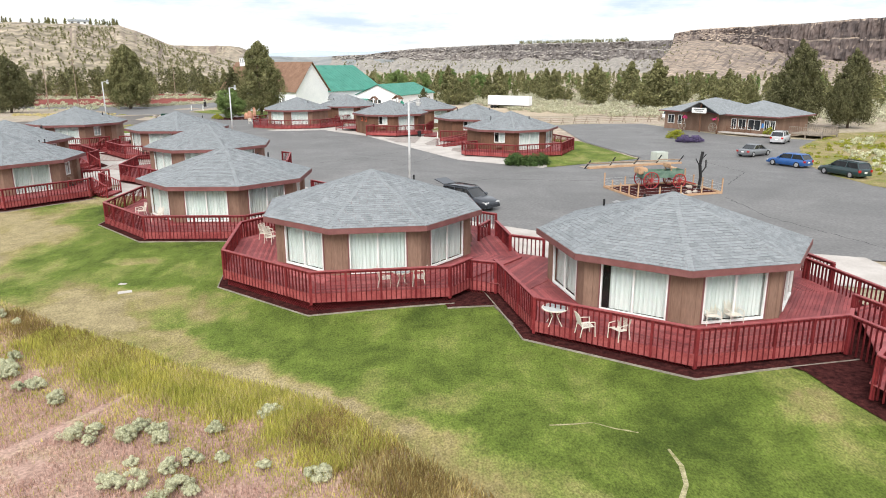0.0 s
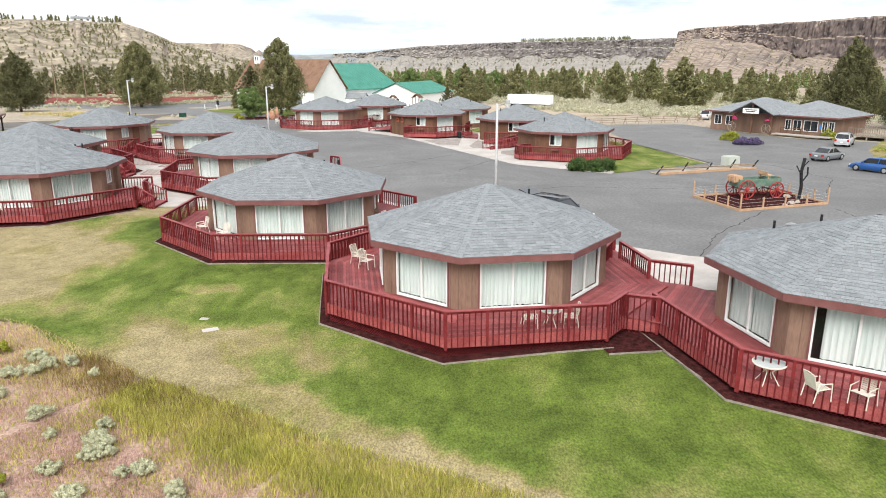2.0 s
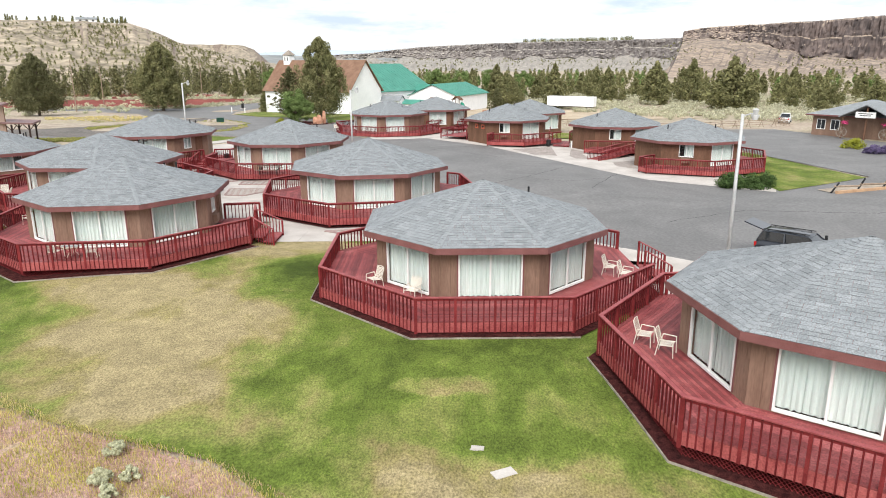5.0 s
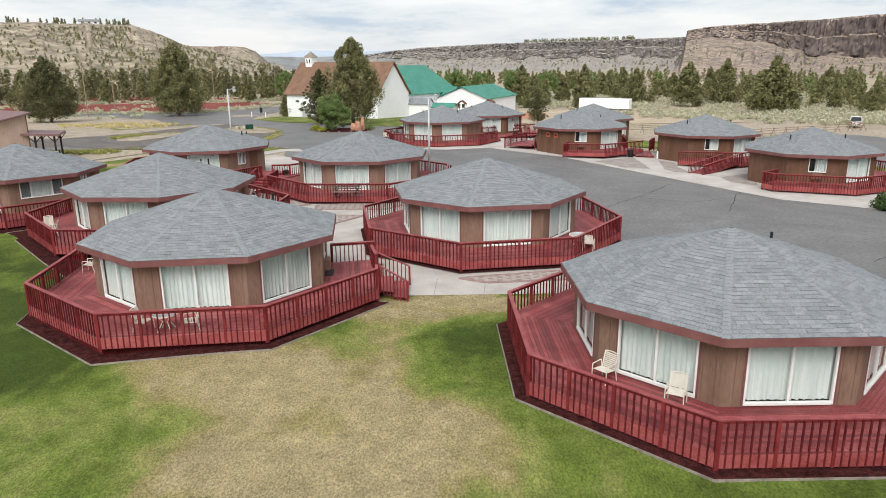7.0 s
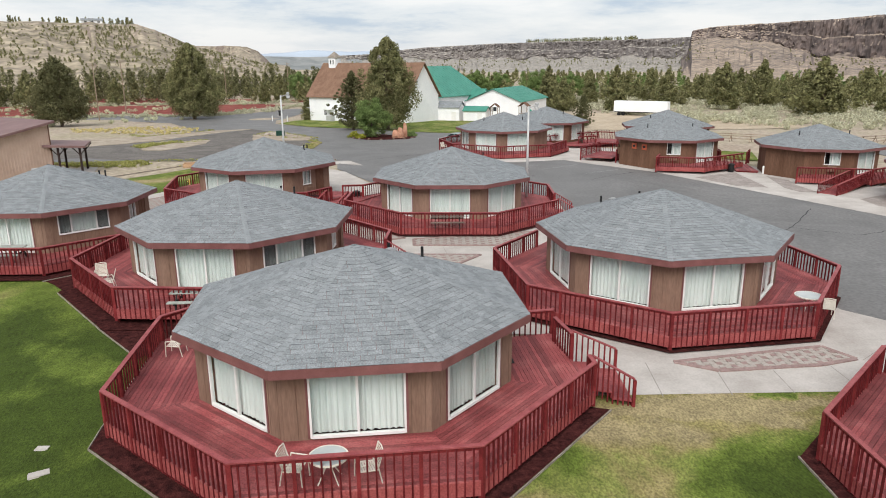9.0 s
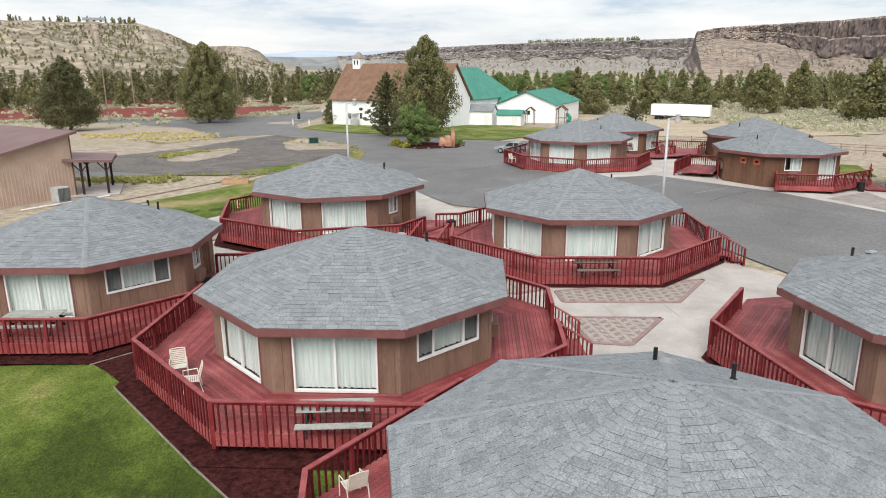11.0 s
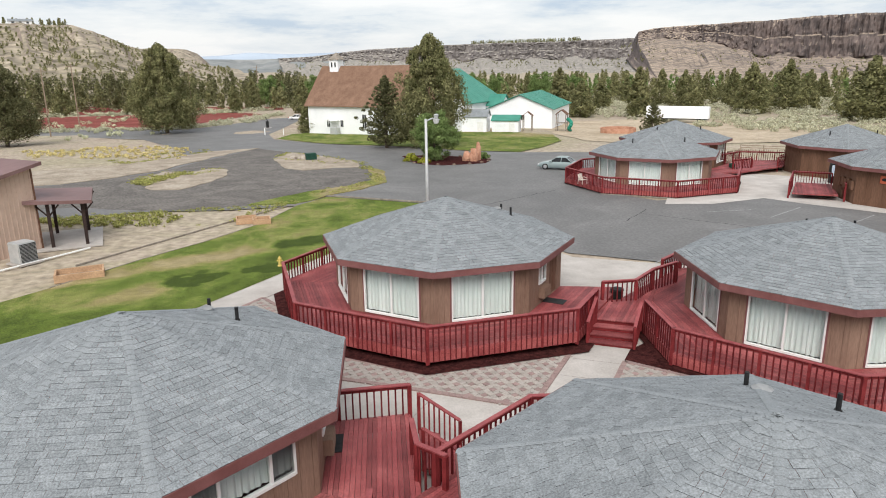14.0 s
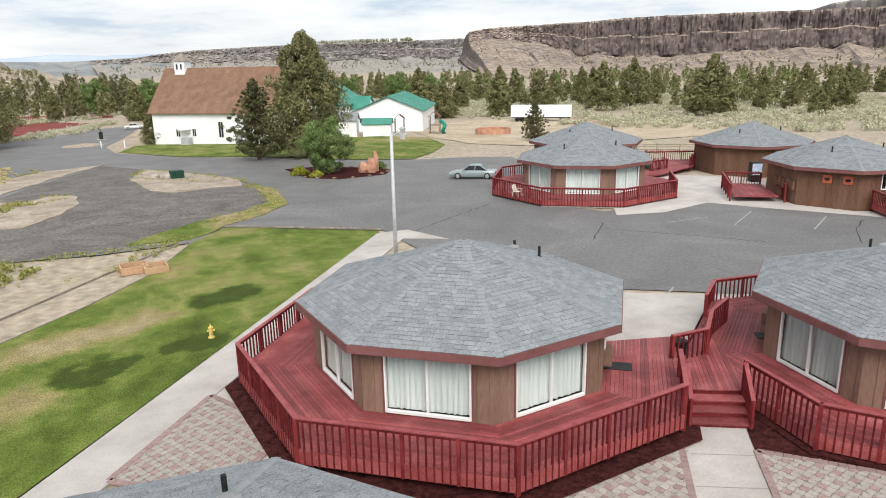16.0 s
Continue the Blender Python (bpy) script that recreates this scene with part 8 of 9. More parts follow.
M["plaque_red"] = material("orange_red_plaque", two((0.40, 0.085, 0.045), (0.52, 0.14, 0.07)), 3.0, rough=0.6)
for al in (-0.05, 1.35):
    pl = thing("plaque", "orange-red square wall plaque with a dark oval", "plaque", on_face("DC", 212, al, 2.0), "wall plaques")
    bm = bmesh.new()
    box(bm, -0.32, 0.32, -0.04, 0.02, 0, 0.6)
    part("board", bm, "plaque_red", pl)
    bm = bmesh.new()
    out = [(0.2 * math.cos(k * math.pi / 8), 0.3 + 0.12 * math.sin(k * math.pi / 8)) for k in range(16)]
    front, rear = [bm.verts.new((x, -0.055, z)) for x, z in out], [bm.verts.new((x, -0.04, z)) for x, z in out]
    bm.faces.new(front)
    for k in range(16):
        bm.faces.new((front[k], rear[k], rear[(k + 1) % 16], front[(k + 1) % 16]))
    bmesh.ops.recalc_face_normals(bm, faces=bm.faces)
    part("oval", bm, "black", pl)
for i, al in enumerate((-0.5, 0.05, 0.6, 1.15, 1.7)):
    bm = bmesh.new()
    box(bm, -0.22, 0.22, -0.2, 0.0, 0, 0.7)
    rounded(bm, 0.02)
    tagged(part("meter_box", bm, "siding_dark", None, "", on_face("DC", 167, al, 1.2 + 0.12 * (i % 2))), "brown electric meter box on the wall", "meter box", "meter boxes")
vm = thing("drinks_machine", "drinks vending machine with a blue and white front", "vending machine", pose(-8.2, 122.6, -0.2, 0, 0, -20))
bm = bmesh.new()
box(bm, -0.5, 0.5, -0.4, 0.4, 0, 1.85)
rounded(bm, 0.03)
part("cabinet", bm, "black", vm)
bm = bmesh.new()
box(bm, -0.45, 0.45, -0.42, -0.4, 0.7, 1.75)
part("front_panel", bm, material("pale_blue_panel", two((0.35, 0.45, 0.6), (0.6, 0.65, 0.7)), 3.0, rough=0.3), vm)
# the sloping ramp between two far cabins
ramp = thing("ramp", "red wooden ramp with railings up to a far cabin", "ramp")
r_a, r_b = Vector((-0.1, 94.2, -0.3)), Vector((5.4, 98.6, 0.3))
r_d = (r_b - r_a).normalized()
r_s = Vector((-r_d.y, r_d.x, 0)).normalized()
for i in range(40):
    p = r_a.lerp(r_b, (i + 0.5) / 40)
    bm = bmesh.new()
    bar(bm, p - r_s * 0.7, p + r_s * 0.7, 0.17, 0.04)
    part("plank", bm, "deck", ramp)
for sgn in (-1, 1):
    bm = bmesh.new()
    bar(bm, r_a + r_s * 0.72 * sgn + Vector((0, 0, 0.95)), r_b + r_s * 0.72 * sgn + Vector((0, 0, 0.95)), 0.13, 0.04)
    part("handrail", bm, "cap", ramp)
    bm = bmesh.new()
    bar(bm, r_a + r_s * 0.74 * sgn + Vector((0, 0, -0.02)), r_b + r_s * 0.74 * sgn + Vector((0, 0, -0.02)), 0.05, 0.24)
    part("stringer", bm, "rim_board", ramp)
    for i in range(30):
        p = r_a.lerp(r_b, i / 29) + r_s * 0.78 * sgn
        bm = bmesh.new()
        wd = 0.05 if i % 7 else 0.055
        box(bm, p.x - wd / 2, p.x + wd / 2, p.y - wd / 2, p.y + wd / 2, p.z - 0.1 if i else p.z - 0.02, p.z + 0.94)
        part("baluster" if i % 7 else "post", bm, "baluster", ramp)
# extra rails and decks of the far row
fd = thing("deck", "raised red wooden deck with railing behind the far cabins", "deck", group="cabin decks")
planked("boards", [(-19, 128.5), (-10.5, 136.4), (-4.8, 135.2), (-8.5, 131.0), (-14.8, 127.8)], 0.1, 0.2, 20, fd)
for a, b in (((-19.5, 130.5), (-10.4, 136.5)), ((-10.4, 136.5), (-5.5, 134.5)), ((-14.5, 130.0), (-12.0, 130.8)), ((-9.0, 131.0), (-7.3, 132.2))):
    railing(fd, a, b, z=0.2, drop=0.2)
fd2 = thing("deck", "small red wooden landing with railing", "deck", group="cabin decks")
planked("boards", [(-17.0, 115.2), (-14.0, 113.6), (-11.2, 118.6), (-13.6, 120.2)], 0.35, 0.45, 60, fd2)
for a, b in (((-17.2, 115.4), (-13.8, 120.4)), ((-13.8, 120.4), (-11.2, 118.7)), ((-13.6, 113.4), (-12.2, 116.0))):
    railing(fd2, a, b, z=0.45, drop=0.3)

low = thing("platform", "low red wooden platform between two far cabins", "deck")
planked("boards", [(-2.6, 106.9), (-0.6, 106.2), (0.4, 111.4), (-2.0, 112.4)], -0.1, -0.05, 75, low)
bm = bmesh.new()
prism(bm, [(-2.55, 106.95), (-0.65, 106.3), (0.35, 111.35), (-1.95, 112.3)], -0.36, -0.105)
part("frame", bm, "rail", low)
for a, b in (((-2.2, 112.4), (-1.2, 118.6)), ((0.4, 111.6), (1.6, 113.6))):
    railing(low, a, b, z=0.25, drop=0.3)
bm = bmesh.new()
tube(bm, (0, 0, 0), (0, 0, 0.82), 0.1, 0.1, 12)
tube(bm, (0, 0, 0.82), (0, 0, 0.88), 0.1, 0.05, 12)
tagged(part("bollard", bm, "white", None, "", pose(-0.4, 105.7, ground_z(-0.4, 105.7))), "short white bollard beside a low platform", "bollard")
sheet("lawn_back", [(-1.6, 118.2), (3.6, 115.4), (6.4, 123.5), (1.5, 126)], 0.07, "lawn_far", "small green lawn behind the far cabins", "lawn")

# ---- vegetation ----


def foliage(name, a, b, spread=0.3, rough=0.85):
    """Leaves: they scatter light back and let a part of it through."""
    m = material(name, two(a, b, 0.3, 0.7), 0.5, rough=rough, random="island", spread=spread, spec=0.15)
    n, l = m.node_tree.nodes, m.node_tree.links
    bsdf = n["Principled BSDF"]
    tr, mx = n.new("ShaderNodeBsdfTranslucent"), n.new("ShaderNodeMixShader")
    mx.inputs[0].default_value = 0.25
    l.new(bsdf.inputs["Base Color"].links[0].from_socket, tr.inputs[0])
    l.new(bsdf.outputs[0], mx.inputs[1])
    l.new(tr.outputs[0], mx.inputs[2])
    l.new(mx.outputs[0], n["Material Output"].inputs[0])
    return m


M["juniper"] = foliage("juniper_foliage", (0.14, 0.148, 0.062), (0.28, 0.262, 0.128), 0.5)
M["pine"] = foliage("pine_foliage", (0.098, 0.1, 0.046), (0.185, 0.178, 0.09), 0.5)
M["broad"] = foliage("broad_leaves", (0.12, 0.18, 0.055), (0.23, 0.3, 0.11), 0.4)
M["sage"] = foliage("sagebrush", (0.47, 0.48, 0.31), (0.66, 0.65, 0.46), 0.25)
M["dry_grass"] = foliage("dry_yellow_grass", (0.5, 0.42, 0.18), (0.7, 0.6, 0.3), 0.3)
M["green_grass"] = foliage("yellow_green_grass", (0.36, 0.37, 0.075), (0.6, 0.54, 0.15), 0.4)
M["sage_far"] = foliage("field_sagebrush", (0.38, 0.38, 0.26), (0.58, 0.56, 0.41), 0.35)
M["olive_weed"] = foliage("olive_green_weeds", (0.24, 0.26, 0.07), (0.42, 0.4, 0.15), 0.4)
M["bark"] = material("grey_brown_bark", two((0.09, 0.065, 0.05), (0.17, 0.13, 0.1)), 4.0, rough=0.95, fine=0.3, bump=0.6, bump_scale=20)
M["bloom"] = foliage("purple_bloom", (0.10, 0.08, 0.16), (0.17, 0.13, 0.24), 0.3)
M["yellow_leaf"] = foliage("yellow_green_leaves", (0.22, 0.24, 0.03), (0.36, 0.36, 0.05), 0.3)


def leaf_cloud(rs, centres, radii, per, size, flat=0.75):
    """Many small leaf clumps: each a bent pair of triangles near a centre. Returns vertices and faces."""
    n = len(centres) * per
    c = np.repeat(np.asarray(centres, float), per, 0)
    r = np.repeat(np.asarray(radii, float), per)
    d = rs.normal(size=(n, 3))
    d /= np.linalg.norm(d, axis=1, keepdims=True)
    p = c + d * (r * rs.uniform(0.35, 1.0, n) ** 0.5)[:, None] * np.array([1, 1, flat])
    s = size * rs.uniform(0.6, 1.4, n)
    u = rs.normal(size=(n, 3))
    u -= d * (u * d).sum(1, keepdims=True) * 0.6
    u /= np.linalg.norm(u, axis=1, keepdims=True)
    v = np.cross(u, d)
    v /= np.linalg.norm(v, axis=1, keepdims=True) + 1e-9
    k = rs.uniform(0.35, 0.8, n)[:, None]
    s = s[:, None]
    tri = np.stack([p - u * s * 1.15 - v * s * k * 0.5, p + u * s * 1.15 - v * s * k * 0.3 + d * s * 0.2, p + v * s * k * 1.5 + d * s * 0.15], 1)
    vs = tri.reshape(-1, 3)
    fs = [(3 * i, 3 * i + 1, 3 * i + 2) for i in range(n)]
    return vs, fs


def mesh_from(name, vs, fs, mat):
    me = bpy.data.meshes.new(name)
    me.from_pydata([tuple(v) for v in vs], [], fs)
    me.materials.append(M[mat])
    return me


def crown_points(rs, kind, h, w):
    """Centres and sizes of the leaf masses of a tree of height h and width w."""
    cs, rr = [], []
    if kind in ("juniper", "dense"):
        k = 170 if kind == "juniper" else 460
        peaks = [(0.0, 0.0, 1.0)] + [(r_ * w * math.cos(a), r_ * w * math.sin(a), rs.uniform(0.7, 0.95)) for a, r_ in zip(rs.uniform(0, 6.3, 5), rs.uniform(0.08, 0.2, 5))]
        lobes = rs.uniform(0.62, 1.2, (7, 9))
        for i in range(k):
            px, py, top = peaks[i % len(peaks)] if i % 3 == 0 else peaks[0]
            f = ((i * 0.618) % 1.0) ** 1.2
            span = w / 2 * min(1.0, 0.7 + 2.0 * f) * max(0.03, 1 - f ** 1.7) ** (0.9 if kind == "juniper" else 0.75) * (0.75 if px else 1.0)
            a = rs.uniform(0, 2 * math.pi)
            q = span * math.sqrt(rs.uniform(0.25, 1.0)) * lobes[int(f * 6.9), int((a % 6.283) / 0.7) % 9] * 0.95
            cs.append((px * (1 - f * 0.3) + q * math.cos(a), py * (1 - f * 0.3) + q * math.sin(a), (0.04 if kind == "juniper" else 0.13) * h + f * h * top * (0.93 if kind == "juniper" else 0.86) + rs.normal() * 0.015 * h))
            rr.append(max(0.02 * h, w * (0.125 if kind == "juniper" else 0.085) * rs.uniform(0.6, 1.25) * (1.2 - 0.85 * f)))
    elif kind == "pine":
        k = 120
        for i in range(k):
            f = 0.05 + 0.95 * (i + 0.5) / k
            span = w / 2 * min(1.0, (1 - f) * 1.75) ** 0.9 * (0.72 + 0.28 * min(1, 4 * f)) * rs.uniform(0.6, 1.02)
            a = i * 2.4 + rs.uniform(-0.5, 0.5)
            for q in (0.35, 0.68, 1.0):
                cs.append((span * q * math.cos(a), span * q * math.sin(a), f * h + 0.045 * h * q * q))
                rr.append(max(0.022 * h, w * 0.06 * rs.uniform(0.7, 1.2) * (1.2 - 0.7 * f) * (1.25 - 0.45 * q)))
    else:
        k = 80
        for i in range(k):
            d = rs.normal(size=3)
            d /= np.linalg.norm(d)
            q = rs.uniform(0.45, 1.0)
            cs.append((d[0] * w / 2 * q * 0.85, d[1] * w / 2 * q * 0.85, max(0.08 * h, h * 0.48 + d[2] * h * 0.47 * q)))
            rr.append(w * 0.115 * rs.uniform(0.6, 1.3))
    return cs, rr


def tree_proto(kind, h, w, seed, per, size, label, mat):
    rs = np.random.RandomState(seed)
    th = thing("tree", label, "tree", pose(0, 0, -200), "trees")
    cs, rr = crown_points(rs, kind, h, w)
    vs, fs = leaf_cloud(rs, cs, rr, per, size, {"juniper": 1.35, "dense": 1.3}.get(kind, 0.75))
    piece("crown", mesh_from("crown", vs, fs, mat), None, th)
    bm = bmesh.new()
    lean = rs.normal(size=2) * 0.03 * h
    pts = [(0, 0, -0.3), (lean[0] * 0.4, lean[1] * 0.4, h * 0.3), (lean[0], lean[1], h * 0.65), (lean[0], lean[1], h * 0.93)]
    r = max(0.12, h * 0.024)
    for (a, b), (r0, r1) in zip(zip(pts, pts[1:]), ((r, r * 0.8), (r * 0.8, r * 0.45), (r * 0.45, r * 0.1))):
        tube(bm, a, b, r0, r1, 8, False)
    for i in range(14):
        c = cs[int(len(cs) * (i + 0.5) / 14)]
        z0 = max(0.1 * h, c[2] - 0.12 * h)
        f = z0 / h
        tube(bm, (lean[0] * f, lean[1] * f, z0), c, r * 0.35 * (1.1 - f), r * 0.1, 5, False)
    part("trunk", bm, "bark", th, smooth=True)
    return th


PROTO = {
    "j1": tree_proto("juniper", 8.0, 5.2, 1, 52, 0.15, "olive green juniper with a dense rounded crown", "juniper"),
    "j2": tree_proto("juniper", 8.0, 4.2, 2, 52, 0.15, "upright pointed olive green juniper tree", "juniper"),
    "j3": tree_proto("juniper", 8.0, 6.4, 3, 54, 0.16, "broad spreading olive green juniper tree", "juniper"),
    "p1": tree_proto("pine", 16.0, 12.0, 4, 75, 0.15, "tall dark green conifer with open branches", "pine"),
    "p2": tree_proto("dense", 16.0, 14.0, 5, 120, 0.15, "tall dense olive green conifer with pointed tips", "juniper"),
    "p3": tree_proto("dense", 16.0, 14.0, 7, 100, 0.16, "broad dense dark green conifer on a bare trunk", "pine"),
    "b1": tree_proto("broad", 6.5, 6.8, 6, 260, 0.09, "full green leafy tree with drooping branches", "broad"),
}


def plant(kind, x, y, s=1.0, sz=1.0, turn=0.0, label=""):
    t = copy_thing(PROTO[kind], pose(x, y, ground_z(x, y), 0, 0, turn))
    t.scale = (s, s, s * sz)
    if label:
        t["label"] = label
    return t


plant("p2", -43.2, 170.5, 0.95, 1.12, 20)
plant("p1", -50.0, 171.5, 0.78, 0.85, 120)
plant("p2", -99.3, 226.2, 1.2, 1.02, 200)
plant("p3", -120.2, 197.8, 1.0, 0.95, 40)
plant("b1", -44.2, 148.3, 1.0, 1.0, 10)
plant("j1", -66.6, 218.2, 1.1, 0.75, 70, "dark evergreen shrub beside the church")
plant("p3", 62.0, 122.5, 0.8, 1.12, 30)
plant("p3", 70.5, 121.0, 0.62, 1.3, 75)
plant("p1", -4.2, 177.5, 0.42, 0.95, 150, "young green spruce in the field")
plant("j2", -150, 190, 1.5, 1.0, 15)
rs = np.random.RandomState(8)
BLOCKED = [(-66, -8, 196, 240), (-245, -60, 224, 262)]


def blocked(x, y):
    return any(a < x < b and c < y < d for a, b, c, d in BLOCKED)


# single junipers across the flat, then the far woods as one mass
spots = []
tries = 0
while len(spots) < 120 and tries < 6000:
    tries += 1
    az = radians(rs.uniform(-40, 62))
    d = rs.uniform(150, 330) if rs.random() < 0.6 else rs.uniform(230, 380)
    x, y = HILL_EYE[0] + d * math.sin(az), HILL_EYE[1] + d * math.cos(az)
    if blocked(x, y) or (x < 40 and y < 238) or (y < 150 and x < 95) or (-160 < x < -60 and y < 285) or (x < 60 and y < 250 and x > -20):
        continue
    if any((x - a) ** 2 + (y - b) ** 2 < 36 for a, b in spots):
        continue
    spots.append((x, y))
for i, (x, y) in enumerate(spots):
    plant(("j1", "j2", "j3")[i % 3], x, y, rs.uniform(1.0, 1.65), rs.uniform(0.65, 0.98), rs.uniform(0, 360))
for kind, x, y, s, sz in (("j3", 67.8, 221.5, 2.6, 0.72), ("j1", 55.2, 253.8, 2.2, 0.8), ("j2", 20.8, 250.4, 2.0, 0.85), ("j2", 3.2, 268.8, 2.1, 0.8), ("j3", 69.7, 260.1, 1.9, 0.95), ("j1", 43.1, 289.3, 1.7, 0.9)):
    plant(kind, x, y, s, sz, 40 * x)
for az, d, s in ((-6, 268, 1.5), (-4, 275, 1.7), (-1.5, 262, 1.4), (2, 270, 1.6), (4, 280, 1.5), (7, 262, 1.7), (9.5, 270, 1.5), (-9, 290, 1.6), (-12, 300, 1.6)):
    plant("b1", HILL_EYE[0] + d * math.sin(radians(az)), HILL_EYE[1] + d * math.cos(radians(az)), s, 1.1, az * 50)


def far_woods(name, n, az0, az1, d0, d1, seed, label, hmin=5, hmax=10, zf=None, mat="juniper", clear=False, loops=10, per=30, wide=(0.6, 0.95), card=0.38):
    r2 = np.random.RandomState(seed)
    cs, rr = [], []
    for _ in range(n):
        az, f = radians(r2.uniform(az0, az1)), r2.random()
        d = d0 + (d1 - d0) * f
        x, y = HILL_EYE[0] + d * math.sin(az), HILL_EYE[1] + d * math.cos(az)
        if blocked(x, y) or (clear and ((x < 75 and y < 262 and x > -30) or (-160 < x < -55 and y < 300))):
            continue
        z = zf(math.degrees(az), d) if zf else ground_z(x, y)
        h = r2.uniform(hmin, hmax)
        w = h * r2.uniform(*wide)
        for k in range(loops):
            q = (k + 0.6) / loops
            a = r2.uniform(0, 6.3)
            s = w / 2 * (1 - q) ** 0.7 * r2.uniform(0.1, 0.7)
            cs.append((x + s * math.cos(a), y + s * math.sin(a), z + q * h))
            rr.append(w * (0.26 if loops > 5 else 0.36) * (1.15 - 0.75 * q))
    vs, fs = leaf_cloud(r2, cs, rr, per, card, 0.9)
    ob = piece(name, mesh_from(name, vs, fs, mat), None)
    return tagged(ob, label, "woods", kind="stuff")


far_woods("juniper_woods", 310, -36, 64, 225, 350, 26, "near belt of olive green junipers across the valley", 4, 9, clear=True, wide=(0.7, 1.15))
far_woods("juniper_woods", 520, -40, 62, 340, 620, 21, "far belt of dark green junipers across the valley", 5, 9.5)
far_woods("juniper_woods", 150, -36, -9, 300, 400, 23, "belt of dark green junipers below the hill", 8, 13, mat="pine")

far_woods("broadleaf_woods", 90, -8, 40, 300, 460, 25, "belt of bright green leafy trees along the river", 5, 9, None, "broad")


def hill_height(az, d):
    """Follows the near face of the dry hill."""
    s = min(max((d - 330) / (560 - 330), 0), 1)
    top = 11 + 560 * math.tan(radians(2.55))
    top = min(top, -4.2 + (11 + 640 * math.tan(radians(float(np.interp(az, (-31, -23, -21, -19.3, -16.6, -14), (2.8, 2.8, 2.15, 1.4, 0.7, 0.0))))) + 4.2) * 0.85)
    return -4.2 + (top + 4.2) * s ** 1.3 - 0.5


far_woods("hillside_junipers", 2600, -48, -13, 345, 600, 22, "scattered dark junipers on the dry hillside", 1.3, 3.6, hill_height, loops=4, per=16, wide=(0.8, 1.1), card=0.3)


def talus(d_base, d_foot, foot_el):
    """The height of a far slope under its cliffs."""
    def at(az, d):
        s = min(max((d - d_base) / (d_foot - d_base), 0), 1)
        foot = HILL_EYE[2] + d_foot * math.tan(radians(float(np.interp(az, *foot_el))))
        return -4.2 + (foot + 4.2) * s ** 1.3 - 1.0
    return at


far_woods("talus_scrub", 520, 18, 52, 900, 1480, 28, "dark scrub dotted over the talus slopes", 1.5, 3.5, talus(560, 1490, ((18, 21, 24, 25.5, 28, 34, 40, 60), (1.2, 1.55, 1.3, 0.9, 0.2, -0.1, 0.3, 0.5))), loops=2, per=9, wide=(0.9, 1.4), card=0.7)
far_woods("talus_scrub", 420, -7, 20, 1300, 2250, 29, "dark scrub dotted below the far rim", 2, 5, talus(900, 2290, ((0,), (0.18,))), loops=2, per=9, wide=(0.9, 1.4), card=1.0)


def rim_height(az, d):
    return 11 + d * math.tan(radians(2.78)) - 1


far_woods("cliff_top_junipers", 330, 7.0, 15.5, 2345, 2440, 27, "dark line of trees on the far rim", 7, 14, lambda az, d: 11 + d * math.tan(radians(float(np.interp(az, (-5.3, -0.9, 4.5, 14.1, 19.5), (0.6, 1.08, 1.3, 1.46, 1.6))))))
far_woods("rim_junipers", 40, -31, -23, 690, 760, 24, "small junipers along the hill's rim", 4, 7, rim_height)
house = thing("house", "small pale house on the hill's rim", "house", pose(HILL_EYE[0] + 690 * math.sin(radians(-25.6)), HILL_EYE[1] + 690 * math.cos(radians(-25.6)), 11 + 690 * math.tan(radians(2.75)), 0, 0, 25))
gable_block(house, -8, 8, -4, 4, 3.0, 4.6, "white_wall", "grey_roof", 0.6)
for x in (-5, 0, 5):
    wall_window(house, x, -4, 1.0, 2.0, 1.6, 0, 1)


def brush(name, pts, n, size, seed, label, mat="sage", per=22, card=0.17):
    """A spread of low bushes inside a plan outline."""
    r2 = np.random.RandomState(seed)
    xs, ys = [p[0] for p in pts], [p[1] for p in pts]
    cs, rr = [], []
    while len(cs) < n * 2:
        x, y = r2.uniform(min(xs), max(xs)), r2.uniform(min(ys), max(ys))
        if not inside(x, y, pts) or noise.noise((x * 0.07, y * 0.07, seed)) < -0.25:
            continue
        s = size * r2.uniform(0.55, 1.3)
        for k in range(2):
            cs.append((x + r2.normal() * s * 0.4, y + r2.normal() * s * 0.4, ground_z(x, y) + s * 0.42))
            rr.append(s * r2.uniform(0.5, 0.75))
    vs, fs = leaf_cloud(r2, cs, rr, per, card, 0.7)
    return tagged(piece(name, mesh_from(name, vs, fs, mat), None), label, "brush", kind="stuff")


brush("sagebrush", [(32, 165), (14, 245), (-20, 252), (0, 330), (120, 320), (190, 220), (150, 130), (90, 118), (72, 128), (60, 150)], 2300, 1.6, 31, "pale grey-green sagebrush over the flat", "sage_far", 40, 0.2)
brush("sagebrush_bank", [(42, 58), (50, 88), (58, 100), (70, 104), (110, 100), (110, 60), (70, 36)], 500, 0.7, 32, "sagebrush and dry grass on the bank beside the lot", per=30, card=0.13)
brush("bank_weeds", [(39, 60), (39, 69), (42, 79), (49, 93), (56, 102), (80, 112), (110, 90), (110, 60), (62, 36), (46, 51)], 700, 0.45, 37, "yellow-green weeds on the bank beside the lot", "yellow_leaf", 20, 0.1)
brush("sagebrush_west", [(-240, 205), (-130, 186), (-100, 225), (-110, 270), (-85, 300), (-80, 330), (-240, 330)], 360, 1.1, 33, "pale sagebrush along the red cinder beds", per=26, card=0.22)
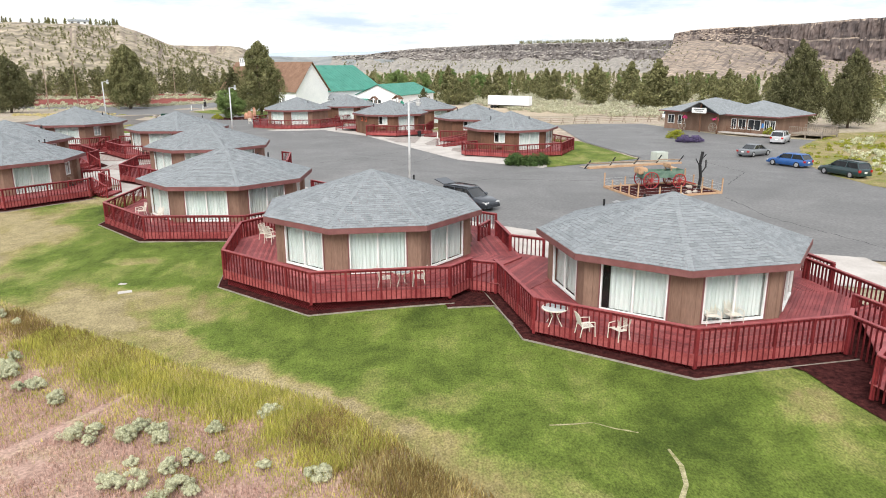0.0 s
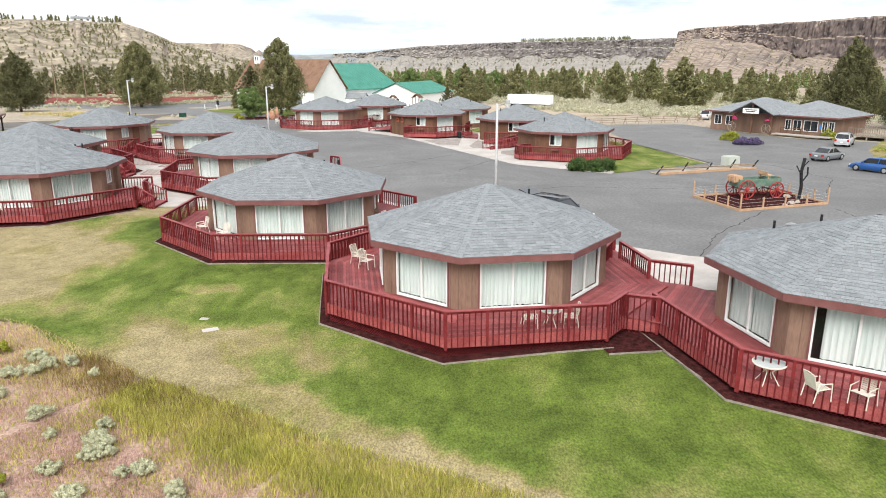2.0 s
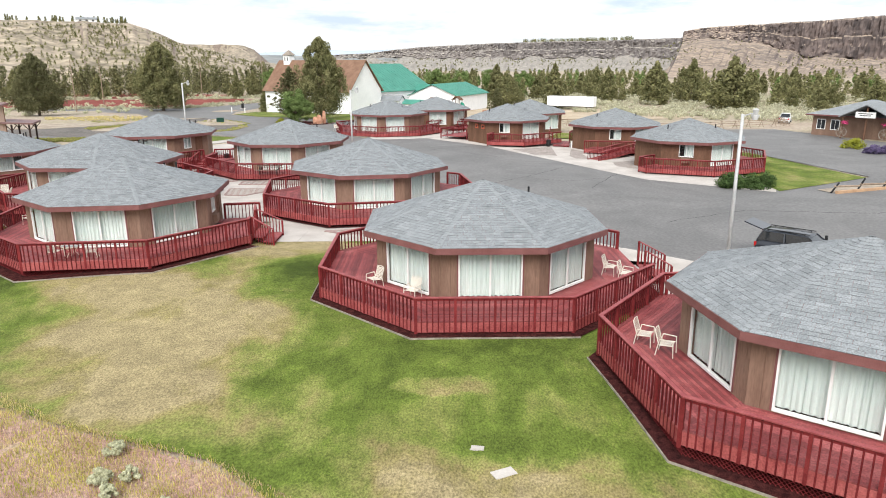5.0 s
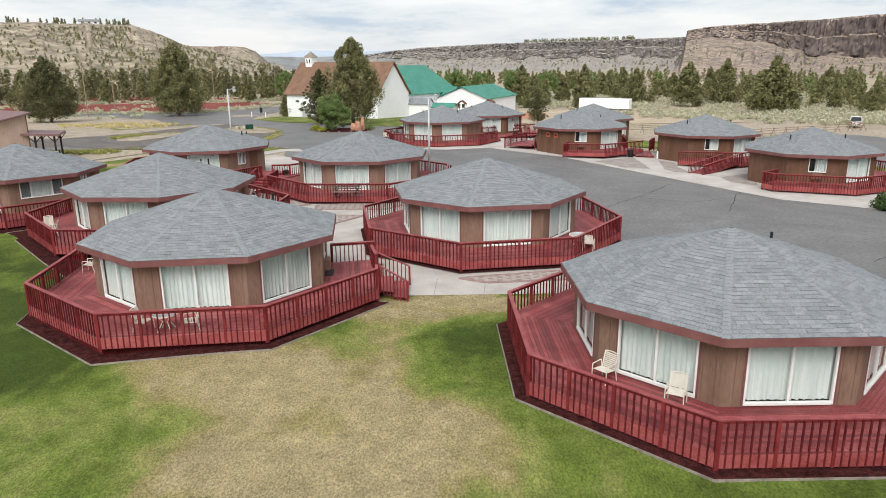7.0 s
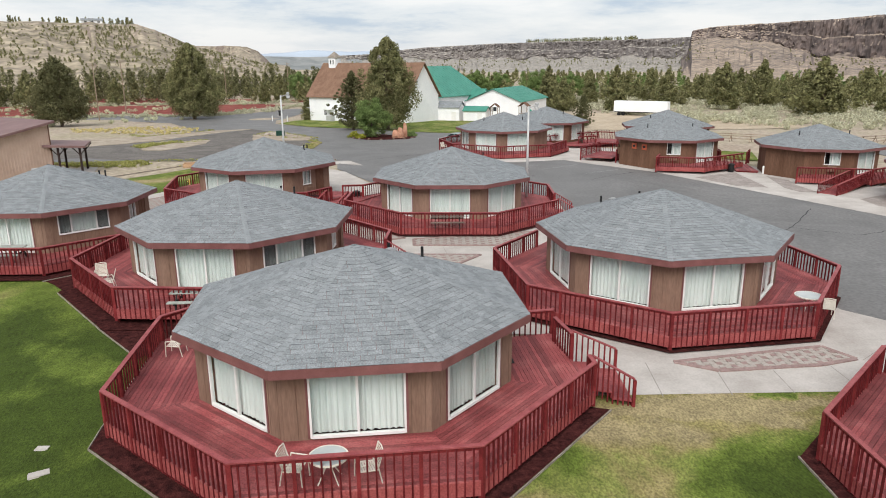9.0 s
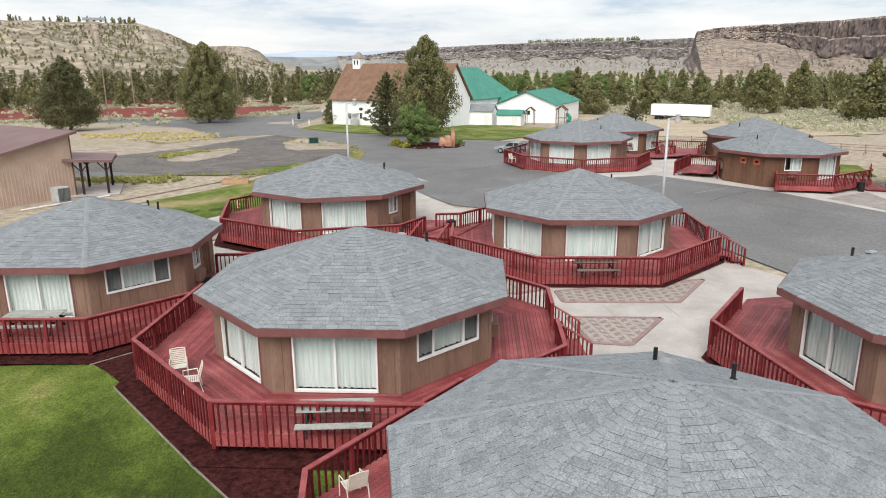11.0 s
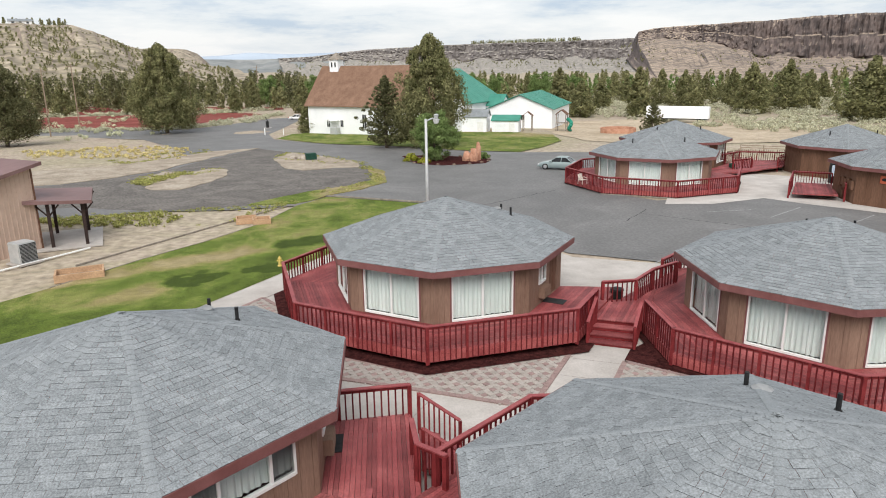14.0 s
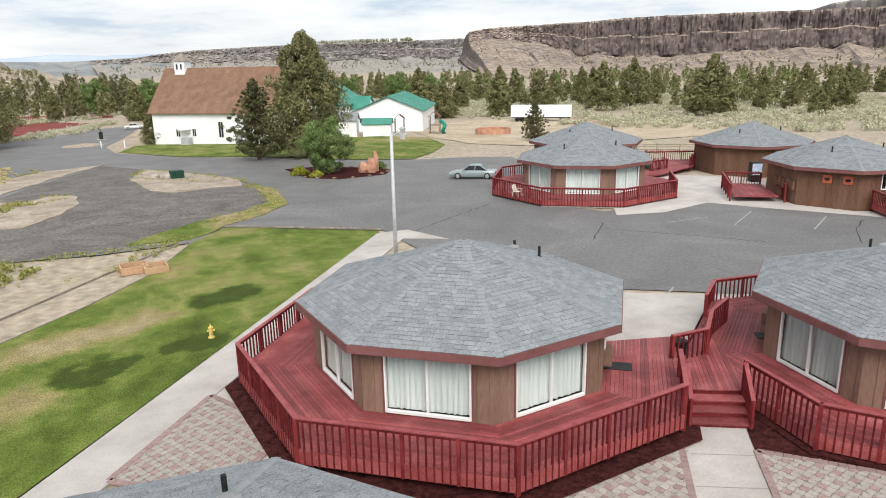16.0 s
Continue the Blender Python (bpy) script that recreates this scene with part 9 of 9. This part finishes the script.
brush("sagebrush_rows", [(-175, 226), (-132, 240), (-106, 238), (-97, 246), (-92, 262), (-84, 284), (-79, 284), (-85, 250), (-98, 234), (-130, 232), (-160, 222)], 260, 1.0, 38, "pale sagebrush in front of a red cinder bed", "sage_far", 26, 0.18)
brush("sagebrush_rows", [(-200, 293), (-155, 290), (-97, 296), (-83, 305), (-98, 303), (-155, 296), (-182, 302)], 260, 1.2, 39, "pale sagebrush between two red cinder beds", "sage_far", 26, 0.2)
brush("weeds", [(-77, 113), (-68, 112.5), (-66, 115.5), (-69, 117.4), (-78, 115.8)], 160, 0.32, 34, "low olive weeds on bare dirt", "olive_weed", 12, 0.09)
brush("island_weeds", [(-77, 134.5), (-74.5, 131.8), (-72.5, 141.5), (-76, 143.5), (-77.2, 139)], 150, 0.42, 35, "yellow-green weeds on a dirt island", "olive_weed", 14, 0.08)
brush("verge_weeds", [(-102, 168), (-79, 160), (-79.5, 172), (-84, 182), (-100, 195), (-112, 185)], 200, 0.4, 36, "dry straw-coloured verge beside the drive", "dry_grass", 22, 0.1)


def rim_weeds(name, pts, n, seed, label, mat="yellow_leaf"):
    """Tufts of weed along an outline."""
    r2 = np.random.RandomState(seed)
    cs, rr = [], []
    per = [math.hypot(b[0] - a[0], b[1] - a[1]) for a, b in zip(pts, pts[1:] + pts[:1])]
    for _ in range(n):
        j = r2.choice(len(pts), p=np.array(per) / sum(per))
        f = r2.random()
        a, b = pts[j], pts[(j + 1) % len(pts)]
        x, y = a[0] + (b[0] - a[0]) * f + r2.normal() * 0.45, a[1] + (b[1] - a[1]) * f + r2.normal() * 0.45
        if noise.noise((x * 0.25, y * 0.25, seed)) < -0.1:
            continue
        cs.append((x, y, ground_z(x, y) + 0.1))
        rr.append(r2.uniform(0.1, 0.24))
    vs, fs = leaf_cloud(r2, cs, rr, 18, 0.05, 0.5)
    tagged(piece(name, mesh_from(name, vs, fs, mat), None), label, "weeds", kind="stuff")


rim_weeds("island_weeds", [(-65.2, 157), (-64.8, 166), (-62.2, 163), (-56.7, 154), (-53.7, 148), (-52, 137), (-51.7, 131.5), (-54, 127.8), (-60, 121.5), (-56.5, 123.3), (-51.3, 131), (-52.6, 143)], 520, 51, "yellow-green weeds round a dirt island", "olive_weed")
rim_weeds("island_weeds", [(-76.2, 134.5), (-77, 138.2), (-76, 143.6), (-71.6, 145.4), (-69.4, 144.5)], 260, 52, "yellow-green weeds round a dirt island", "olive_weed")
rim_weeds("island_weeds", [(-80.5, 162), (-77.9, 172), (-79, 176), (-84, 170), (-88, 160), (-84, 155)], 420, 53, "yellow-green weeds beside the drive", "olive_weed")
rim_weeds("verge_weeds", [(-57, 124), (-60, 118.8), (-69.5, 117.6), (-78, 115.8), (-69, 113), (-62.5, 113.5)], 420, 54, "olive weeds along the dirt verge", "olive_weed")

# red cinder beds of the far west
M["cinder"] = material("red_cinder", two((0.17, 0.05, 0.042), (0.26, 0.085, 0.07)), 0.15, rough=0.95, fine=0.25, fine_scale=2, spec=0.05)
for k, pts in enumerate(([(-195, 290), (-162, 240), (-132, 246), (-106, 243), (-99, 250), (-95, 264), (-87, 285), (-96, 294), (-155, 288)], [(-215, 332), (-182, 303), (-155, 297), (-98, 304), (-83, 306), (-85, 318), (-150, 343), (-215, 352)])):
    sheet(f"cinder_bed_{k + 1}", wavy(pts, 1.5, 8), 0.08 + 0.02 * k, "cinder", "wide bed of red cinders", "bed", cell=8.0)


def bush(x, y, r, h, mat, label, seed, n=34, per=60, card=0.09, small=False):
    r2 = np.random.RandomState(seed)
    th = None if small else thing("bush", label, "bush", pose(x, y, ground_z(x, y)), "bushes")
    cs, rr = [], []
    for _ in range(n):
        d = r2.normal(size=3)
        d /= np.linalg.norm(d)
        q = r2.uniform(0.5, 1.0)
        cs.append((d[0] * r * q * 0.8, d[1] * r * q * 0.8, abs(d[2]) * h * q * 0.8 + 0.15))
        rr.append(r * 0.26 * r2.uniform(0.7, 1.2))
    vs, fs = leaf_cloud(r2, cs, rr, per, card, 0.8)
    if small:
        tagged(piece("sagebrush", mesh_from("sagebrush", vs, fs, mat), None, m=pose(x, y, ground_z(x, y))), label, "bush", "meadow bushes")
        return
    piece("crown", mesh_from("crown", vs, fs, mat), None, th)
    bm = bmesh.new()
    for _ in range(6):
        a = r2.uniform(0, 6.3)
        tube(bm, (0, 0, 0), (r * 0.5 * math.cos(a), r * 0.5 * math.sin(a), h * 0.6), 0.03, 0.012, 5, False)
    part("stems", bm, "bark", th)


M["shrub"] = foliage("dark_shrub_leaves", (0.045, 0.085, 0.025), (0.1, 0.15, 0.05), 0.4)
bush(8.4, 76.6, 1.7, 1.3, "shrub", "clipped dark green bush beside a deck", 41, 70, 90, 0.075)
bush(10.6, 76.2, 1.8, 1.4, "shrub", "clipped dark green bush beside a deck", 42, 70, 90, 0.075)
bush(35.3, 104.4, 1.6, 1.4, "yellow_leaf", "yellow-green shrub before the office", 44)
bush(34.8, 99.2, 1.3, 0.9, "bloom", "low purple lavender mound before the office", 45)
bush(36.4, 99.2, 1.3, 0.9, "bloom", "low purple lavender mound before the office", 46)
bush(50.2, 106.2, 1.4, 1.5, "yellow_leaf", "bright yellow shrub at the office wall", 47)
bush(-47.2, 148.8, 1.2, 0.9, "yellow_leaf", "yellow-green flowers on the planted island", 48)
bush(-45.8, 145.8, 0.9, 0.6, "yellow_leaf", "yellow-green flowers on the planted island", 49)
bush(-37.9, 149.5, 1.0, 0.9, "broad", "green plants on the planted island", 50)
for i, (x, y) in enumerate(((-61, 216.0), (-58.5, 214.4), (-52.4, 210.3), (-50.0, 209.2), (-47.5, 207.6))):
    bush(x, y, 0.7, 0.9, "pine", "small dark round shrub at the church wall", 60 + i, 14, 40, 0.16)

# the dry meadow in front: tall grass, weeds and sage, blade by blade
M["pink_weed"] = foliage("pink_brown_weeds", (0.48, 0.31, 0.255), (0.64, 0.46, 0.39), 0.35)
M["dark_weed"] = foliage("brown_seed_weeds", (0.2, 0.14, 0.05), (0.38, 0.28, 0.11), 0.35)


EDGE = [(-42, 43.4), (-29.5, 35.8), (-24, 33.6), (-16.8, 28.3), (-9.6, 23.9), (-3.8, 21), (-1.4, 18.5), (0.7, 16.2), (5, 11.5)]
CUM = [0.0]
for p, q in zip(EDGE, EDGE[1:]):
    CUM.append(CUM[-1] + math.hypot(q[0] - p[0], q[1] - p[1]))


def blades(name, s0, s1, d0, d1, n, h, mat, label, seed, clump=0.35):
    """Grass from s0 to s1 metres along the lawn's edge, thickest at d0 to d1 metres out from it and thinning beyond both, in tufts."""
    r2 = np.random.RandomState(seed)
    s = r2.uniform(s0, s1, n * 3)
    d = r2.normal((d0 + d1) / 2, (d1 - d0) / 2, n * 3)
    ok = d > -0.15
    s, d = s[ok], d[ok]
    j = np.clip(np.searchsorted(CUM, s) - 1, 0, len(EDGE) - 2)
    e = np.array(EDGE)
    cu = np.array(CUM)
    tang = (e[j + 1] - e[j]) / (cu[j + 1] - cu[j])[:, None]
    p = e[j] + tang * (s - cu[j])[:, None] + np.stack([tang[:, 1], -tang[:, 0]], 1) * d[:, None]
    keep = [i for i in range(len(s)) if noise.noise((p[i, 0] * 0.9, p[i, 1] * 0.9, seed)) + 0.6 * noise.noise((p[i, 0] * 0.22, p[i, 1] * 0.22, seed)) > r2.uniform(-0.6, clump)][:n]
    x, y = p[keep, 0], p[keep, 1]
    z = np.array([ground_z(a, b) for a, b in zip(x, y)])
    k = len(x)
    hh = h * r2.uniform(0.4, 1.25, k)
    a = r2.uniform(0, 2 * math.pi, k)
    w = 0.0085 * r2.uniform(0.6, 1.6, k)
    lean = hh * r2.normal(0, 0.22, (2, k))
    base = np.stack([x, y, z], 1)
    side = np.stack([np.cos(a) * w, np.sin(a) * w, 0 * w], 1)
    tip = base + np.stack([lean[0], lean[1], hh], 1)
    mid = base + np.stack([lean[0] * 0.35, lean[1] * 0.35, hh * 0.55], 1)
    vs = np.stack([base - side, base + side, mid + side * 0.8, tip, mid - side * 0.8], 1).reshape(-1, 3)
    fs = [(5 * i, 5 * i + 1, 5 * i + 2, 5 * i + 3, 5 * i + 4) for i in range(k)]
    return tagged(piece(name, mesh_from(name, vs, fs, mat), None), label, "grass", kind="stuff")


blades("tall_grass", 30, 48, 0.3, 1.9, 36000, 0.34, "green_grass", "tall yellow-green grass at the lawn's edge", 71, 0.6)
blades("tall_dry_grass", 32, 58, 0.2, 1.7, 14000, 0.32, "dry_grass", "tall dry yellow grass on the meadow", 72, 0.6)
blades("brown_weeds", 26, 36, 0.2, 1.4, 5000, 0.36, "dark_weed", "brown seed heads along the lawn's edge", 73)
blades("brown_weeds", 45, 56, 0.3, 1.6, 9000, 0.45, "dark_weed", "brown seed heads along the lawn's edge", 76)
blades("pink_weeds", 4, 52, 1.4, 8.0, 120000, 0.15, "pink_weed", "pink-brown dry weeds on the meadow", 74, 0.1)
blades("low_dry_grass", 8, 33, -0.2, 2.2, 16000, 0.15, "dry_grass", "low dry grass along the lawn's edge", 78)
blades("green_weeds", 12, 52, 0.4, 5.5, 36000, 0.17, "green_grass", "low green weeds between the dry ones", 77)
SAGE = [(-10.6, 18.6), (-9.6, 18.9), (-8.8, 19.2), (-8.4, 18.6), (-8.8, 17.4), (-9.0, 16.5), (-7.2, 17.6), (-7.6, 17.1), (-5.0, 17.3), (-16.0, 23.7), (-14.3, 22.3), (-16.4, 24.7), (-6.6, 16.0), (-3.4, 16.8), (-13.0, 21.3),
        (-10.7, 19.2), (-8.7, 16.4), (-7.0, 16.3), (-9.3, 19.4), (-7.0, 19.2), (-6.3, 17.6), (-21.4, 29.9), (-20.6, 29.2), (-19.8, 29.3), (-18.6, 28.5), (-16.4, 24.0), (-16.1, 23.1), (-15.7, 23.2), (-14.8, 22.2), (-15.7, 21.2), (-16.9, 22.4), (-12.9, 21.1), (-17.9, 24.2), (-5.6, 20.4), (-20.8, 28.6),
        (-26.1, 31.8), (-23.3, 28.3), (-21.2, 26.9), (-26.9, 34.0), (-25.9, 32.7), (-24.5, 31.5), (-21.6, 30.1), (-20.6, 29.3), (-19.9, 29.4), (-18.5, 28.4), (-21.6, 28.5), (-26.7, 32.6)]
for i, (x, y) in enumerate(SAGE):
    bush(x, y, 0.24 + 0.07 * ((i * 7) % 4), 0.26 + 0.05 * ((i * 5) % 4), "sage", "pale grey-green sagebrush among the dry weeds", 300 + i, 26, 190, 0.022, True)
for i, (x, y) in enumerate(((-26.2, 30.8), (-23.2, 30.5), (-25.5, 29.0))):
    bush(x, y, 0.42, 0.5, "yellow_leaf", "small bright green weed clump on the meadow", 340 + i, 18, 130, 0.032, True)
r3 = np.random.RandomState(75)
MEADOW = [(-29, 33.5), (-22, 28.5), (-13, 20), (-6, 16.5), (-4.5, 13.5), (-9, 10), (-18, 15), (-28, 24), (-34, 30)]
k = 0
while k < 46:
    x, y = r3.uniform(-35, -4), r3.uniform(8, 36)
    if not inside(x, y, MEADOW):
        continue
    green = k % 9 == 4
    bush(x, y, r3.uniform(0.28, 0.6), r3.uniform(0.3, 0.55), "yellow_leaf" if green else "sage", "small bright green weed clump on the meadow" if green else "small pale grey-green sagebrush on the dry meadow", 100 + k, 18, 140, 0.024, True)
    k += 1
for key in PROTO:
    for o in (PROTO[key], *PROTO[key].children_recursive):
        bpy.data.objects.remove(o)

# ---- pavers, one by one where the camera passes nearest ----
PV = {True: paver_mesh(0.24, 0.1), False: paver_mesh(0.24, 0.1)}
for base, pts, turn, as_pieces in PAVERS:
    c, s = math.cos(radians(turn)), math.sin(radians(turn))
    cx, cy = sum(p[0] for p in pts) / len(pts), sum(p[1] for p in pts) / len(pts)
    cells = []
    for i in range(-36, 37):
        for j in range(-36, 37):
            x, y = cx + (i * c - j * s) * 0.24, cy + (i * s + j * c) * 0.24
            if inside(x, y, pts):
                cells.append((i, j, x, y))
    cells.sort(key=lambda q: (q[2] + 46) ** 2 + (q[3] - 83) ** 2)
    own = cells[:220] if as_pieces else []
    for i, j, x, y in own:
        red = i % 2 == 0 and (j + i // 2) % 2 == 0
        me = PV[red]
        piece("paver", me, "paver_red" if red else "paver", base, "", pose(x, y, ground_z(x, y) + 0.035, 0, 0, turn + 90 * ((i + j) % 2)))
    rest = cells[len(own):]
    for red in (True, False):
        bm = bmesh.new()
        for i, j, x, y in rest:
            if (i % 2 == 0 and (j + i // 2) % 2 == 0) == red:
                m = pose(x, y, ground_z(x, y) + 0.035, 0, 0, turn + 90 * ((i + j) % 2))
                h, sk = 0.114, 0.035
                prism_pts = [m @ Vector((a, b, 0)) for a, b in ((-h + sk, -h), (h + sk, -h), (h - sk * 0.2, 0), (h - sk, h), (-h - sk, h), (-h + sk * 0.2, 0))]
                prism(bm, [(p.x, p.y) for p in prism_pts], prism_pts[0].z, prism_pts[0].z + 0.05)
        if bm.verts:
            part("pavers", bm, "paver_red" if red else "paver", base)["kind"] = "stuff"
        else:
            bm.free()

# ---- shingles that the camera passes nearest, one by one ----
for roof, k in LATE:
    sp = slope_pose(k)
    for x0, x1, y, lift in SIDE_ROWS[k][:300]:
        w = round(x1 - x0, 2)
        if w < 0.02:
            continue
        me = shared(("tab", w, lift), lambda: edge_tabs(mesh_of("shingle", tab_verts(-w / 2, w / 2, 0, lift), TAB_F, "shingle_piece")))
        piece("shingle", me, None, roof, "", sp @ pose((x0 + x1) / 2, y, 0))
